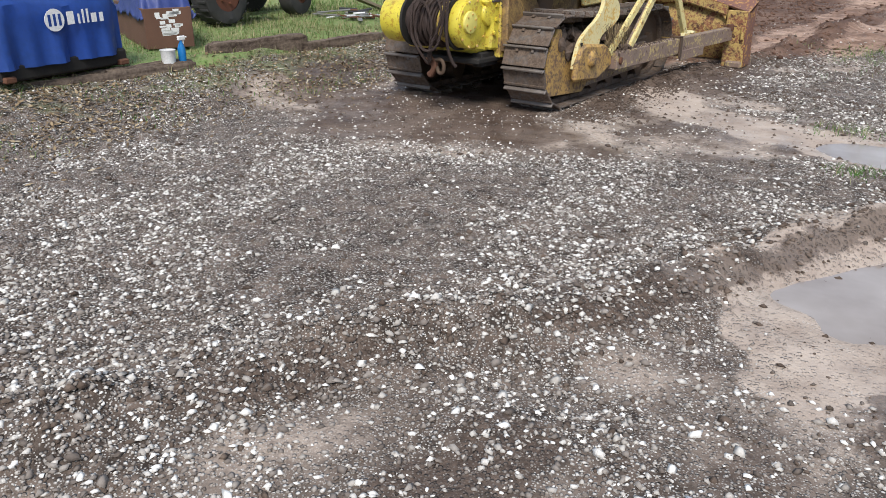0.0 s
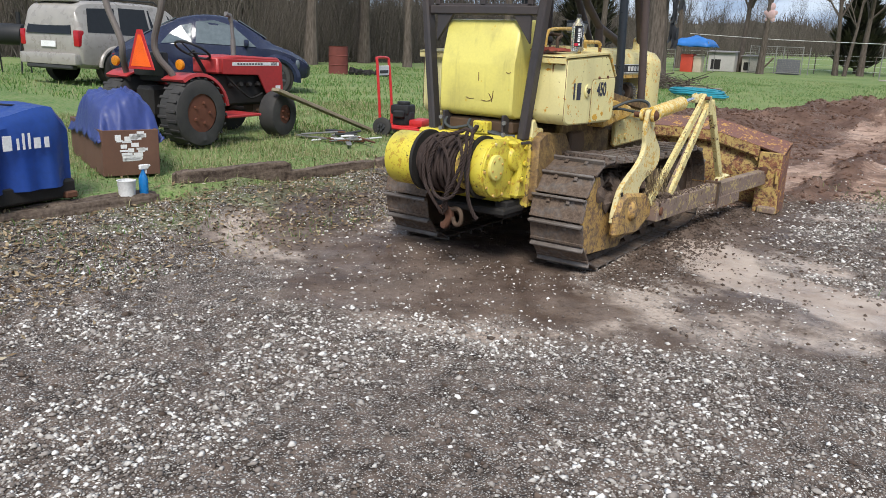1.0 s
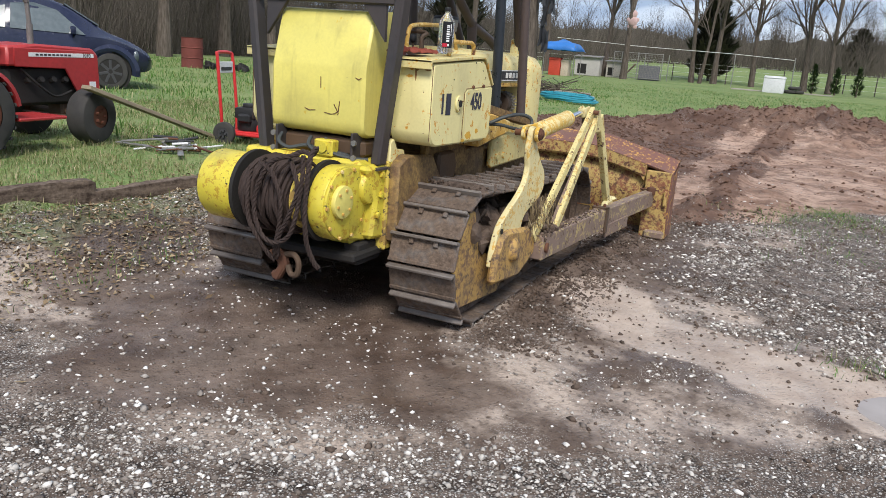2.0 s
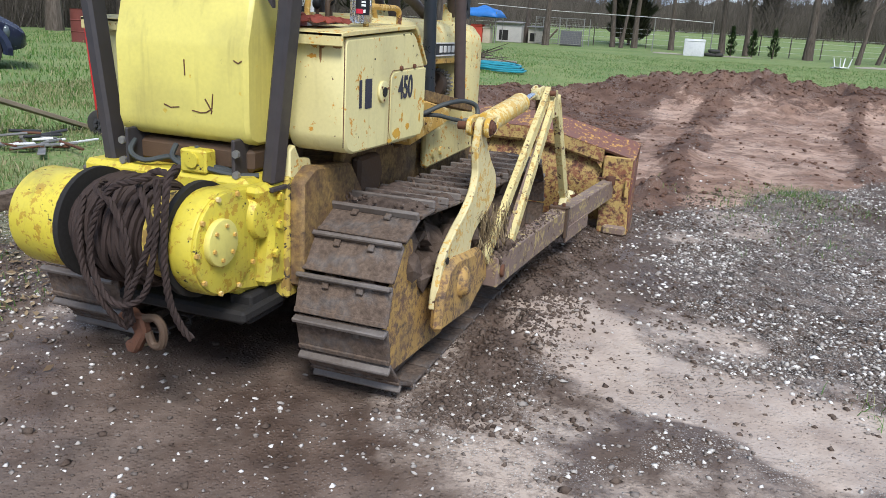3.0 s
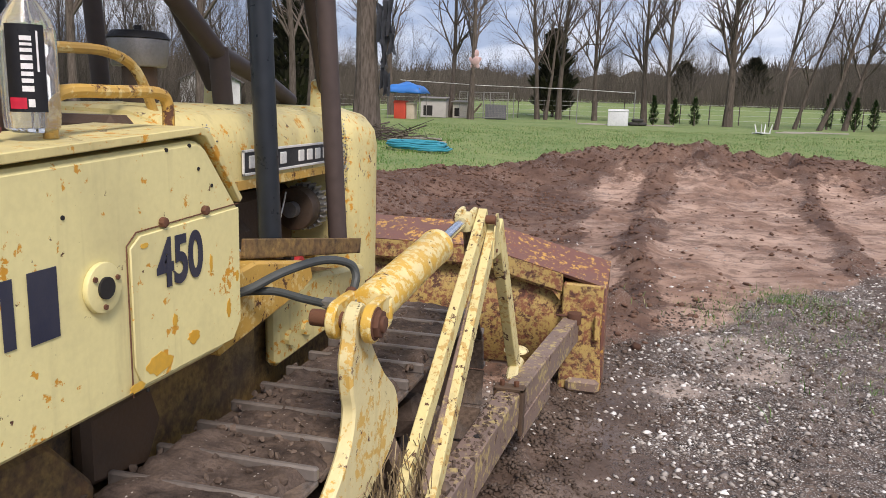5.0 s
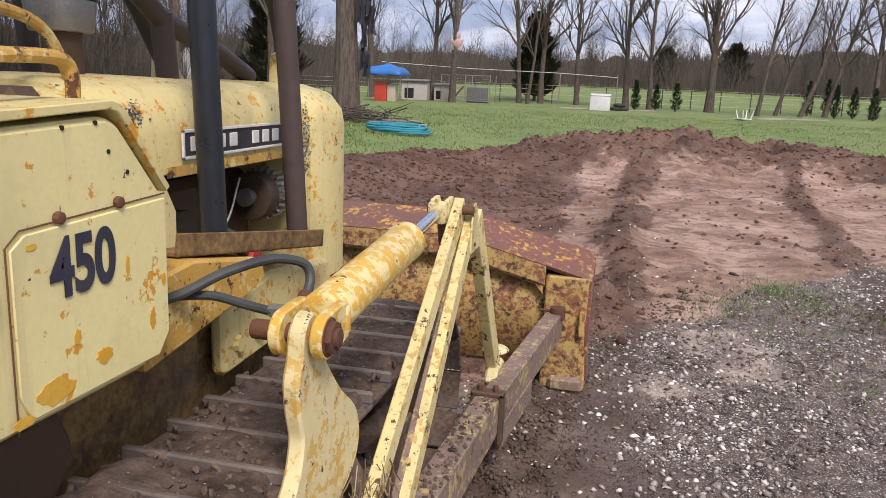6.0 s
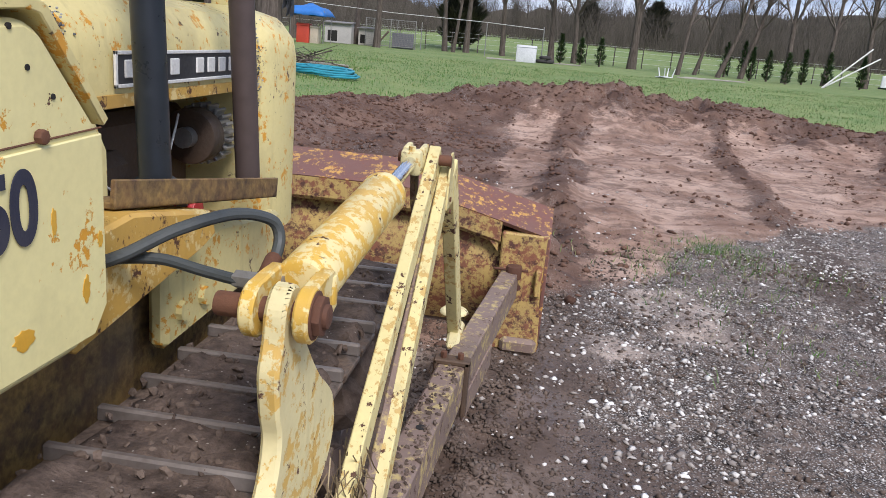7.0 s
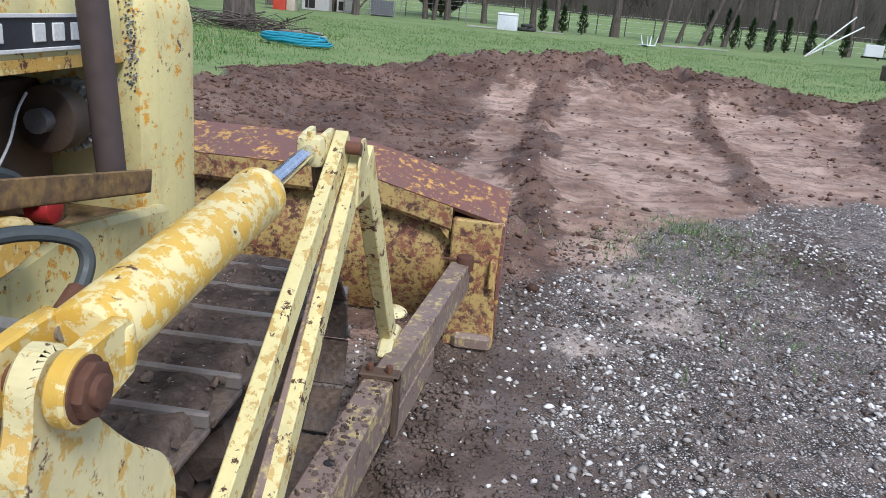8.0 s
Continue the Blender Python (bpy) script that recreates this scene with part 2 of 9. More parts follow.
def ground_material():
    """One sheet: gravel, wet mud, red-brown earth and grass, blended by the masks of the sheet."""
    k = Nodes("yard_ground", 0.9, 0.0, 0.3)
    at = k.n.new("ShaderNodeVertexColor")
    at.layer_name = "cover"
    sep = k.n.new("ShaderNodeSeparateColor")
    k.l.new(at.outputs["Color"], sep.inputs["Color"])
    edge, fine = k.noise(2.6, 6, 0.65), k.noise(45, 5, 0.6)

    def mask(s, soft=0.16):
        t = k.n.new("ShaderNodeMath")
        t.operation = "ADD"
        k.l.new(sep.outputs[s], t.inputs[0])
        off = k.n.new("ShaderNodeMath")
        off.operation = "MULTIPLY_ADD"
        k.l.new(edge, off.inputs[0])
        off.inputs[1].default_value, off.inputs[2].default_value = 0.9, -0.45
        k.l.new(off.outputs[0], t.inputs[1])
        return k.ramp(t.outputs[0], (0.5 - soft, 0.0), (0.5 + soft, 1.0))

    tn = k.n.new("ShaderNodeVertexColor")
    tn.layer_name = "wetness_and_shade"
    two = k.n.new("ShaderNodeSeparateColor")
    k.l.new(tn.outputs["Color"], two.inputs["Color"])
    broken = k.noise(7, 6, 0.7)
    silt = k.ramp(k.mix(0.35, two.outputs["Red"], broken), (0.38, 0.0), (0.56, 1.0))
    soaked_shade = k.ramp(k.mix(0.35, two.outputs["Green"], broken), (0.36, 0.0), (0.60, 1.0))
    soil, grass, mud = mask("Red"), mask("Green", 0.2), mask("Blue", 0.2)
    dirt = k.mix(k.ramp(k.noise(11, 6, 0.6), (0.35, 0.0), (0.65, 1.0)), (0.028, 0.020, 0.015), (0.165, 0.124, 0.098))
    stone_col = k.ramp(k.cells(48), (0.0, (0.10, 0.08, 0.068)), (0.5, (0.28, 0.25, 0.22)), (1.0, (0.86, 0.83, 0.78)))
    stone_edge = k.ramp(k.cells(48, "Distance"), (0.25, 1.0), (0.42, 0.0))
    fleck_col = k.ramp(k.cells(105), (0.0, (0.10, 0.08, 0.065)), (1.0, (0.66, 0.63, 0.58)))
    fleck = k.ramp(k.cells(105, "Distance"), (0.25, 1.0), (0.40, 0.0))
    much = k.ramp(k.noise(1.5, 5, 0.6), (0.38, 0.15), (0.52, 1.0))
    gravel = k.mix(k.math("MULTIPLY", fleck, 0.9), dirt, fleck_col)
    gravel = k.mix(k.math("MULTIPLY", stone_edge, much), gravel, stone_col)
    patches = k.ramp(k.noise(0.9, 6, 0.65), (0.40, 0.0), (0.60, 1.0))
    earth = k.mix(patches, (0.245, 0.150, 0.105), (0.46, 0.320, 0.240))
    streaks = k.ramp(k.noise(1.0, 5, 0.6, k.stretch(0.7, 9.0, 1.0)), (0.48, 0.0), (0.62, 0.5))
    earth = k.mix(streaks, earth, (0.155, 0.088, 0.060))
    loose = k.ramp(k.mix(0.62, at.outputs["Alpha"], k.noise(8, 9, 0.8)), (0.46, 0.0), (0.53, 1.0))
    earth = k.mix(loose, earth, k.mix(patches, (0.085, 0.048, 0.034), (0.185, 0.112, 0.078)))
    earth = k.mix(k.ramp(k.noise(6, 6, 0.7), (0.48, 0.0), (0.60, 0.55)), earth, (0.095, 0.055, 0.038))
    earth = k.mix(k.math("MULTIPLY", fleck, k.ramp(k.noise(2.2, 4), (0.48, 0.0), (0.62, 0.55))), earth, fleck_col)
    wet = k.mix(k.ramp(k.noise(1.6, 6, 0.65), (0.42, 0.0), (0.58, 1.0)), (0.105, 0.074, 0.056), (0.43, 0.35, 0.285))
    wet = k.mix(k.ramp(k.noise(22, 6, 0.7), (0.47, 0.0), (0.66, 0.7)), wet, (0.075, 0.053, 0.040))
    wet = k.mix(k.math("MULTIPLY", fleck, k.ramp(k.noise(5, 4), (0.45, 0.0), (0.60, 0.8))), wet, fleck_col)
    turf_a = k.mix(k.ramp(k.noise(0.45, 5, 0.6), (0.35, 0.0), (0.65, 1.0)), (0.075, 0.185, 0.038), (0.185, 0.265, 0.080))
    turf = k.mix(k.ramp(k.noise(16, 6, 0.7), (0.38, 0.0), (0.66, 0.75)), turf_a, (0.30, 0.285, 0.150))
    col = k.mix(mud, gravel, wet)
    bed = k.mix(k.ramp(k.noise(3.5, 6, 0.6), (0.35, 0.0), (0.65, 1.0)), (0.30, 0.235, 0.19), (0.47, 0.385, 0.315))
    bed = k.mix(k.math("MULTIPLY", fleck, k.ramp(k.noise(9, 4), (0.52, 0.0), (0.66, 0.8))), bed, fleck_col)
    col = k.mix(silt, col, bed)
    # dark wet mud, with shade of winch and machine painted into the colour
    col = k.mix(k.math("MULTIPLY", soaked_shade, 0.8), col, k.mix(k.ramp(k.noise(5, 6, 0.65), (0.35, 0.0), (0.65, 1.0)), (0.060, 0.040, 0.030), (0.135, 0.092, 0.068)))
    # dark loose soil; along the ridge this also paints its shaded side
    col = k.mix(k.math("MULTIPLY", loose, 0.70), col, k.mix(k.ramp(fine, (0.35, 0.0), (0.65, 1.0)), (0.038, 0.026, 0.020), (0.115, 0.080, 0.060)))
    col = k.mix(soil, col, earth)
    col = k.mix(grass, col, turf)
    k.color(col)
    damp = k.ramp(k.noise(3.1, 4), (0.4, 0.30), (0.62, 0.85))
    k.roughness(k.mix(grass, k.mix(k.math("MAXIMUM", k.math("MAXIMUM", mud, silt), soaked_shade), (0.88, 0.88, 0.88), damp), (1.0, 1.0, 1.0)))
    height = k.mix(0.5, fine, stone_edge)
    height = k.mix(mud, height, k.mix(0.75, height, edge))
    height = k.mix(k.math("MULTIPLY", soil, 0.8), height, fine)
    k.bump(height, 1.0, 0.022)
    return k.m


M_GROUND = ground_material()


def stone_material():
    k = Nodes("crushed_limestone", 0.85, 0.0, 0.35)
    r = k.n.new("ShaderNodeNewGeometry").outputs["Random Per Island"]
    col = k.ramp(r, (0.0, (0.09, 0.072, 0.06)), (0.35, (0.23, 0.20, 0.175)), (0.72, (0.49, 0.46, 0.415)), (1.0, (0.88, 0.86, 0.81)))
    fine = k.noise(120, 4)
    k.color(k.mix(k.ramp(fine, (0.4, 0.0), (0.8, 0.45)), col, (0.20, 0.155, 0.125)))
    k.bump(fine, 0.4, 0.003)
    return k.m


M_STONE = stone_material()


def blade_material(name, stops):
    k = Nodes(name, 0.8, 0.0, 0.2)
    r = k.n.new("ShaderNodeNewGeometry").outputs["Random Per Island"]
    k.color(k.ramp(r, *stops))
    return k.m


M_GRASS = blade_material("spring_grass", [(0.0, (0.05, 0.12, 0.022)), (0.55, (0.10, 0.205, 0.045)), (0.8, (0.20, 0.24, 0.085)), (1.0, (0.38, 0.34, 0.20))])
M_DULLGRASS = blade_material("winter_worn_grass", [(0.0, (0.07, 0.11, 0.03)), (0.4, (0.14, 0.18, 0.06)), (0.7, (0.26, 0.25, 0.12)), (1.0, (0.44, 0.38, 0.24))])
M_STRAW = blade_material("dry_straw", [(0.0, (0.09, 0.065, 0.035)), (0.6, (0.20, 0.15, 0.085)), (1.0, (0.36, 0.29, 0.17))])
M_LEAF = blade_material("dead_leaves", [(0.0, (0.09, 0.06, 0.035)), (0.5, (0.20, 0.14, 0.08)), (0.85, (0.33, 0.25, 0.15)), (1.0, (0.45, 0.40, 0.30))])


def bark(name, a, b, vary=False):
    k = Nodes(name, 0.95, 0.0, 0.15)
    n = k.noise(1.0, 6, 0.65, k.stretch(14, 14, 2.5))
    col = k.mix(k.ramp(n, (0.35, 0.0), (0.65, 1.0)), a, b)
    if vary:
        col = k.mix(1.0, col, k.vary(0.45, True), "MULTIPLY")
    k.color(col)
    k.bump(n, 0.6, 0.03)
    return k.m


M_BARK = bark("grey_brown_bark", (0.065, 0.052, 0.042), (0.145, 0.12, 0.10))
M_TWIG = bark("bare_twigs", (0.095, 0.078, 0.066), (0.15, 0.125, 0.105))
M_WOODS = bark("far_bare_wood", (0.085, 0.074, 0.062), (0.150, 0.130, 0.108), True)
M_EVERGREEN = blade_material("evergreen_foliage", [(0.0, (0.018, 0.035, 0.014)), (0.6, (0.035, 0.065, 0.022)), (1.0, (0.075, 0.10, 0.035))])
M_CEDAR = blade_material("dark_cedar_foliage", [(0.0, (0.032, 0.034, 0.022)), (0.6, (0.062, 0.058, 0.038)), (1.0, (0.105, 0.092, 0.06))])
def timber_wood():
    k = Nodes("rotten_timber", 0.95, 0.0, 0.15)
    n, f = k.noise(1.0, 6, 0.65, k.stretch(22, 2.2, 22)), k.noise(30, 5, 0.6)
    k.color(k.mix(k.ramp(k.mix(0.4, n, f), (0.38, 0.0), (0.62, 1.0)), (0.05, 0.036, 0.028), (0.20, 0.155, 0.12)))
    k.bump(k.mix(0.5, n, f), 0.8, 0.02)
    return k.m


M_TIMBER = timber_wood()


# ---- mesh helpers ----
def part(name, bm, material, parent=None, label="", off=(0, 0, 0), smooth=True):
    """Links a bmesh as one mesh object, under a thing or a part. off is taken from every vertex."""
    if any(off):
        bmesh.ops.translate(bm, vec=-Vector(off), verts=bm.verts)
    me = bpy.data.meshes.new(name)
    bm.to_mesh(me)
    bm.free()
    me.materials.append(material)
    if smooth and len(me.polygons):
        me.polygons.foreach_set("use_smooth", [True] * len(me.polygons))
        me.set_sharp_from_angle(angle=radians(35))
    ob = new(name, me)
    if parent is not None:
        ob.parent = parent
    if label:
        tagged(ob, label)
    return ob


def thing(name, at, label, category, group="", kind="", turn=0.0):
    ob = new(name)
    ob.empty_display_size = 0.2
    ob.matrix_world = pose(*at, 0, 0, turn)
    return tagged(ob, label, category, group, kind)


def quick(name, verts, faces, material, parent=None, smooth=False):
    me = bpy.data.meshes.new(name)
    me.from_pydata(verts, [], faces)
    me.materials.append(material)
    if smooth:
        me.polygons.foreach_set("use_smooth", [True] * len(me.polygons))
    ob = new(name, me)
    if parent is not None:
        ob.parent = parent
    return ob


def box(bm, a, b, bevel=0.008, m=None, seg=1):
    """A bevelled block from corner a to corner b, then moved by the matrix m."""
    c, s = (Vector(a) + Vector(b)) / 2, [abs(q - p) for p, q in zip(a, b)]
    vs = bmesh.ops.create_cube(bm, size=1, matrix=Matrix.Translation(c) @ Matrix.Diagonal((*s, 1)))["verts"]
    made = set(vs)
    if bevel:
        es = list({e for v in vs for e in v.link_edges})
        r = bmesh.ops.bevel(bm, geom=es, offset=min(bevel, min(s) * 0.45), segments=seg, affect="EDGES", profile=0.6)
        made = {v for v in vs if v.is_valid} | set(r["verts"])
    if m is not None:
        bmesh.ops.transform(bm, matrix=m, verts=list(made))
    return bm


def rod(bm, a, b, r0, r1=None, seg=14, bevel=0.0):
    """A round bar from a to b, closed at both ends."""
    a, b = Vector(a), Vector(b)
    r1 = r0 if r1 is None else r1
    q = (b - a).to_track_quat("Z", "Y").to_matrix().to_4x4()
    m = Matrix.Translation((a + b) / 2) @ q
    vs = bmesh.ops.create_cone(bm, cap_ends=True, segments=seg, radius1=r0, radius2=r1, depth=(b - a).length, matrix=m)["verts"]
    if bevel:
        es = [e for e in {e for v in vs for e in v.link_edges} if len(e.link_faces) == 2 and any(len(f.verts) > 4 for f in e.link_faces)]
        bmesh.ops.bevel(bm, geom=es, offset=bevel, segments=2, affect="EDGES", profile=0.5)
    return bm


def prism(bm, pts, axis, lo, hi, bevel=0.006):
    """A flat outline (two coordinates a point) pushed from lo to hi along the axis."""
    def at(p, h):
        return {"x": (h, p[0], p[1]), "y": (p[0], h, p[1]), "z": (p[0], p[1], h)}[axis]
    lower = [bm.verts.new(at(p, lo)) for p in pts]
    upper = [bm.verts.new(at(p, hi)) for p in pts]
    n = len(pts)
    fs = [bm.faces.new(lower[::-1]), bm.faces.new(upper)]
    fs += [bm.faces.new((lower[i], lower[(i + 1) % n], upper[(i + 1) % n], upper[i])) for i in range(n)]
    bmesh.ops.recalc_face_normals(bm, faces=fs)
    if bevel:
        bmesh.ops.bevel(bm, geom=[e for e in {e for f in fs for e in f.edges}], offset=bevel, segments=1, affect="EDGES")
    return bm


def smooth_path(pts, steps=6):
    """Points on a smooth curve through pts."""
    p = [Vector(q) for q in pts]
    out = []
    for i in range(len(p) - 1):
        a, b, c, d = p[max(i - 1, 0)], p[i], p[i + 1], p[min(i + 2, len(p) - 1)]
        for s in range(steps):
            t = s / steps
            out.append(0.5 * ((2 * b) + (c - a) * t + (2 * a - 5 * b + 4 * c - d) * t * t + (3 * b - a - 3 * c + d) * t ** 3))
    out.append(p[-1])
    return out


def tube(bm, pts, radius, seg=8, closed=False):
    """A round tube along pts; radius is a number or one for each point."""
    pts = [Vector(p) for p in pts]
    n = len(pts)
    rings, side = [], None
    for i, p in enumerate(pts):
        if closed:
            d = pts[(i + 1) % n] - pts[i - 1]
        else:
            d = pts[min(i + 1, n - 1)] - pts[max(i - 1, 0)]
        d.normalize()
        if side is None:
            side = d.orthogonal().normalized()
        side = (side - d * side.dot(d)).normalized()
        up = d.cross(side)
        r = radius[i] if isinstance(radius, (list, tuple)) else radius
        rings.append([bm.verts.new(p + r * (math.cos(a) * side + math.sin(a) * up)) for a in (math.tau * k / seg for k in range(seg))])
    for i in range(n if closed else n - 1):
        a, b = rings[i], rings[(i + 1) % n]
        for k in range(seg):
            bm.faces.new((a[k], a[(k + 1) % seg], b[(k + 1) % seg], b[k]))
    if not closed:
        bm.faces.new(rings[0][::-1])
        bm.faces.new(rings[-1])
    return bm


def B():
    return bmesh.new()


def smoothstep(a, b, x):
    t = np.clip((x - a) / (b - a), 0, 1)
    return t * t * (3 - 2 * t)


def text_mesh(name, body, size, m, material, parent, depth=0.002, space=1.0, bold=0.0):
    cu = bpy.data.curves.new(name, "FONT")
    cu.body, cu.size, cu.extrude, cu.space_character, cu.offset = body, size, depth, space, bold
    cu.align_x, cu.align_y = "CENTER", "CENTER"
    tmp = bpy.data.objects.new(name, cu)
    me = bpy.data.meshes.new_from_object(tmp)
    bpy.data.objects.remove(tmp)
    me.materials.append(material)
    ob = new(name, me)
    ob.parent = parent
    ob.matrix_basis = m
    return ob


# ---- ground ----
NOISE_TABLES = {}


def value_noise(x, y, cell, seed):
    """Smooth noise from -1 to 1 on arrays."""
    if seed not in NOISE_TABLES:
        NOISE_TABLES[seed] = np.random.RandomState(seed).rand(256, 256) * 2 - 1
    table = NOISE_TABLES[seed]
    gx, gy = x / cell, y / cell
    ix, iy = np.floor(gx).astype(int), np.floor(gy).astype(int)
    fx, fy = gx - ix, gy - iy
    fx, fy = fx * fx * (3 - 2 * fx), fy * fy * (3 - 2 * fy)
    t = lambda a, b: table[a % 256, b % 256]
    return (t(ix, iy) * (1 - fx) + t(ix + 1, iy) * fx) * (1 - fy) + (t(ix, iy + 1) * (1 - fx) + t(ix + 1, iy + 1) * fx) * fy


def near_line(x, y, pts):
    """The distance to a broken line."""
    best = np.full(np.shape(x), 1e9)
    for (ax, ay), (bx, by) in zip(pts, pts[1:]):
        dx, dy = bx - ax, by - ay
        t = np.clip(((x - ax) * dx + (y - ay) * dy) / (dx * dx + dy * dy), 0, 1)
        best = np.minimum(best, np.hypot(x - ax - t * dx, y - ay - t * dy))
    return best


RIDGE = [(-3.2, -0.6), (-2.27, 0.73), (-1.86, 1.79), (-1.29, 2.51), (-1.04, 3.44), (-0.46, 4.56), (0.6, 6.0)]
MOUND = [(-6.7, 14.0), (-6.6, 17.2), (-5.6, 19.8), (-3.6, 21.0), (-1.5, 21.4), (0.6, 21.3), (3.4, 20.6), (7.0, 21.5), (11.0, 23.5)]
MOUND_H = [0.12, 0.17, 0.27, 0.50, 0.70, 0.52, 0.34, 0.28, 0.22]
PUDDLES = [(0.10, 3.68, 1.08, 0.88), (-0.62, 6.02, 0.50, 0.42)]
EARTH_EDGE_X = [-9.0, -4.5, -3.0, -2.67, -1.98, -1.3, -0.2, 1.5, 12.0]
EARTH_EDGE_Y = [8.6, 8.6, 9.4, 10.1, 10.8, 11.9, 13.0, 13.6, 15.0]


WINDROWS = [(-2.62, -2.30, 0.11, 0.20), (-0.50, 0.22, 0.07, 0.16), (1.0, 3.4, 0.13, 0.40), (-5.2, -4.6, 0.08, 0.25), (5.2, 6.4, 0.08, 0.3)]


def soil_and_ridge_shade(x, y):
    """How much is loose dark soil (windrows, mound, scattered heaps), plus painted shade along the gravel ridge."""
    s = np.zeros(np.shape(x))
    for x0, x1, hh, wide in WINDROWS:
        cx = x0 + (x1 - x0) * (y - 10) / 10 + 0.12 * value_noise(x * 0, y, 1.1, 29)
        s = np.maximum(s, np.exp(-((x - cx) / (wide * 1.5)) ** 2))
    s = np.maximum(s, np.exp(-(near_line(x, y, MOUND) / 1.7) ** 2))
    s = np.maximum(s, smoothstep(-3.0, -3.6, x))
    far = np.clip(s + 0.30 * value_noise(x, y, 0.8, 27) + 0.20 * value_noise(x, y, 0.25, 28), 0, 1)
    # nearer the yard: painted shade on the gravel ridge's dark soil foot, and churned blotches below it
    side = x - np.interp(y, [p[1] for p in RIDGE], [p[0] for p in RIDGE])
    foot = np.exp(-((side - 0.12 + 0.05 * value_noise(x, y, 0.3, 32)) / 0.11) ** 2) * smoothstep(-0.9, 0.0, value_noise(x, y, 0.7, 33))
    blot = smoothstep(0.15, 0.5, value_noise(x, y, 0.5, 34) + 0.5 * value_noise(x, y, 0.16, 35)) * (0.35 + 0.65 * smoothstep(0.1, 0.4, side))
    yard = np.clip(np.maximum(foot, 0.8 * blot), 0, 1)
    t = smoothstep(8.0, 9.2, y)
    return yard * (1 - t) + far * t


def lie_of_land(x, y):
    d = -6.6 - x
    zf = 0.05 + 0.0137 * np.clip(y - 12, 0, 45) + 0.036 * np.clip(y - 63, 0, 60)
    zl = 0.32 + 0.05 * np.clip(d, 0, 2) + 0.004 * np.clip(d - 2, 0, 20)
    bank = 0.05 + 0.20 * smoothstep(5.2, 6.6, -x)
    step = smoothstep(-0.02, 0.06, d)
    early = 1 - smoothstep(8.5, 14.0, y)
    zl = np.maximum(zf, zl)
    side = np.maximum(zf, bank)
    left = np.where(d > -1.4, side + (zl - side) * (step * early + (1 - early) * smoothstep(-1.2, 1.0, d)), zf)
    return left


def cover(x, y):
    """How much of the ground is earth, grass and mud at a place."""
    n = value_noise(x, y, 0.9, 3) * 0.35 + value_noise(x, y, 0.3, 4) * 0.15
    earth_start = np.interp(x, EARTH_EDGE_X, EARTH_EDGE_Y) + n * 1.2
    mx = np.interp(y, [8.6, 14.0, 17.2, 19.8, 21.0], [-6.6, -6.9, -7.0, -6.3, -5.0])
    crest = np.interp(x, [p[0] for p in MOUND[2:]], [p[1] for p in MOUND[2:]]) + 0.9
    earth = smoothstep(-0.4, 0.4, y - earth_start) * smoothstep(-0.35, 0.35, x - mx + n) * (1 - smoothstep(-0.4, 0.5, y - crest + n))
    right = 1 - smoothstep(9.5, 11.5, x + n * 3)
    earth = earth * right
    grass = np.maximum(smoothstep(-0.25, 0.25, -6.6 - x + n * 0.3), smoothstep(-0.5, 0.5, y - crest + n))
    grass = np.maximum(grass, (1 - right) * smoothstep(9, 13, y))
    grass = grass * (1 - earth)
    bank = smoothstep(5.3, 6.2, -x) * (1 - smoothstep(8.0, 9.0, y)) * 0.35
    grass = np.maximum(grass, bank)
    mud = 1 - smoothstep(0.35, 0.95, near_line(x, y, [(-5.6, 5.0), (-4.4, 4.9), (-3.0, 5.3), (-2.3, 5.7), (-1.3, 6.2)]) + n * 0.7)
    mud = np.maximum(mud, 1 - smoothstep(0.2, 0.8, near_line(x, y, [(-2.4, 5.8), (-2.42, 7.0)]) + n))
    mud = np.maximum(mud, (1 - smoothstep(0.9, 1.9, near_line(x, y, [(-4.0, 5.3), (-4.0, 9.0)]) + n * 0.4)))
    low = smoothstep(0.05, 0.5, (x - np.interp(y, [p[1] for p in RIDGE], [p[0] for p in RIDGE])))
    mud = np.maximum(mud, low * (0.62 + n) * (1 - smoothstep(4.5, 6.0, y)))
    return earth, grass, mud * (1 - earth)


SILT_STRIP = [(-2.45, 9.25), (-2.05, 9.35), (-1.70, 9.75), (-1.85, 10.4)]
SILT = [(-2.72, 7.05), (-2.42, 6.55), (-1.95, 6.30), (-1.62, 6.22), (-1.2, 6.22)]
# soaked mud; runs behind and under the bulldozer also paint its shade
SOAKED_SHADE = [[(-6.0, 5.75), (-4.7, 5.15), (-3.8, 4.85), (-3.1, 5.0)], [(-4.3, 4.55), (-3.6, 5.2)], [(-4.04, 5.0), (-4.04, 7.0)], [(-2.85, 6.9), (-2.72, 8.0), (-2.70, 8.9)]]


def wetness_and_shade(x, y):
    """Pale silt left by drained water, and dark soaked mud with the bulldozer's shade painted in."""
    n = 0.16 * value_noise(x, y, 0.5, 36) + 0.08 * value_noise(x, y, 0.17, 37)
    silt = 1 - smoothstep(0.18, 0.46, near_line(x, y, SILT) + n)
    silt = np.maximum(silt, 0.52 - 0.52 * smoothstep(0.0, 0.5, near_line(x, y, SILT_STRIP) + 1.6 * n))
    for px, py, rx, ry in PUDDLES:
        silt = np.maximum(silt, 1 - smoothstep(0.95, 1.30, np.hypot((x - px) / rx, (y - py) / ry) + n * 2.4))
    dark = np.zeros(np.shape(x))
    for line in SOAKED_SHADE:
        dark = np.maximum(dark, 1 - smoothstep(0.25, 0.75, near_line(x, y, line) + n * 1.5))
    return silt, dark * (1 - silt)


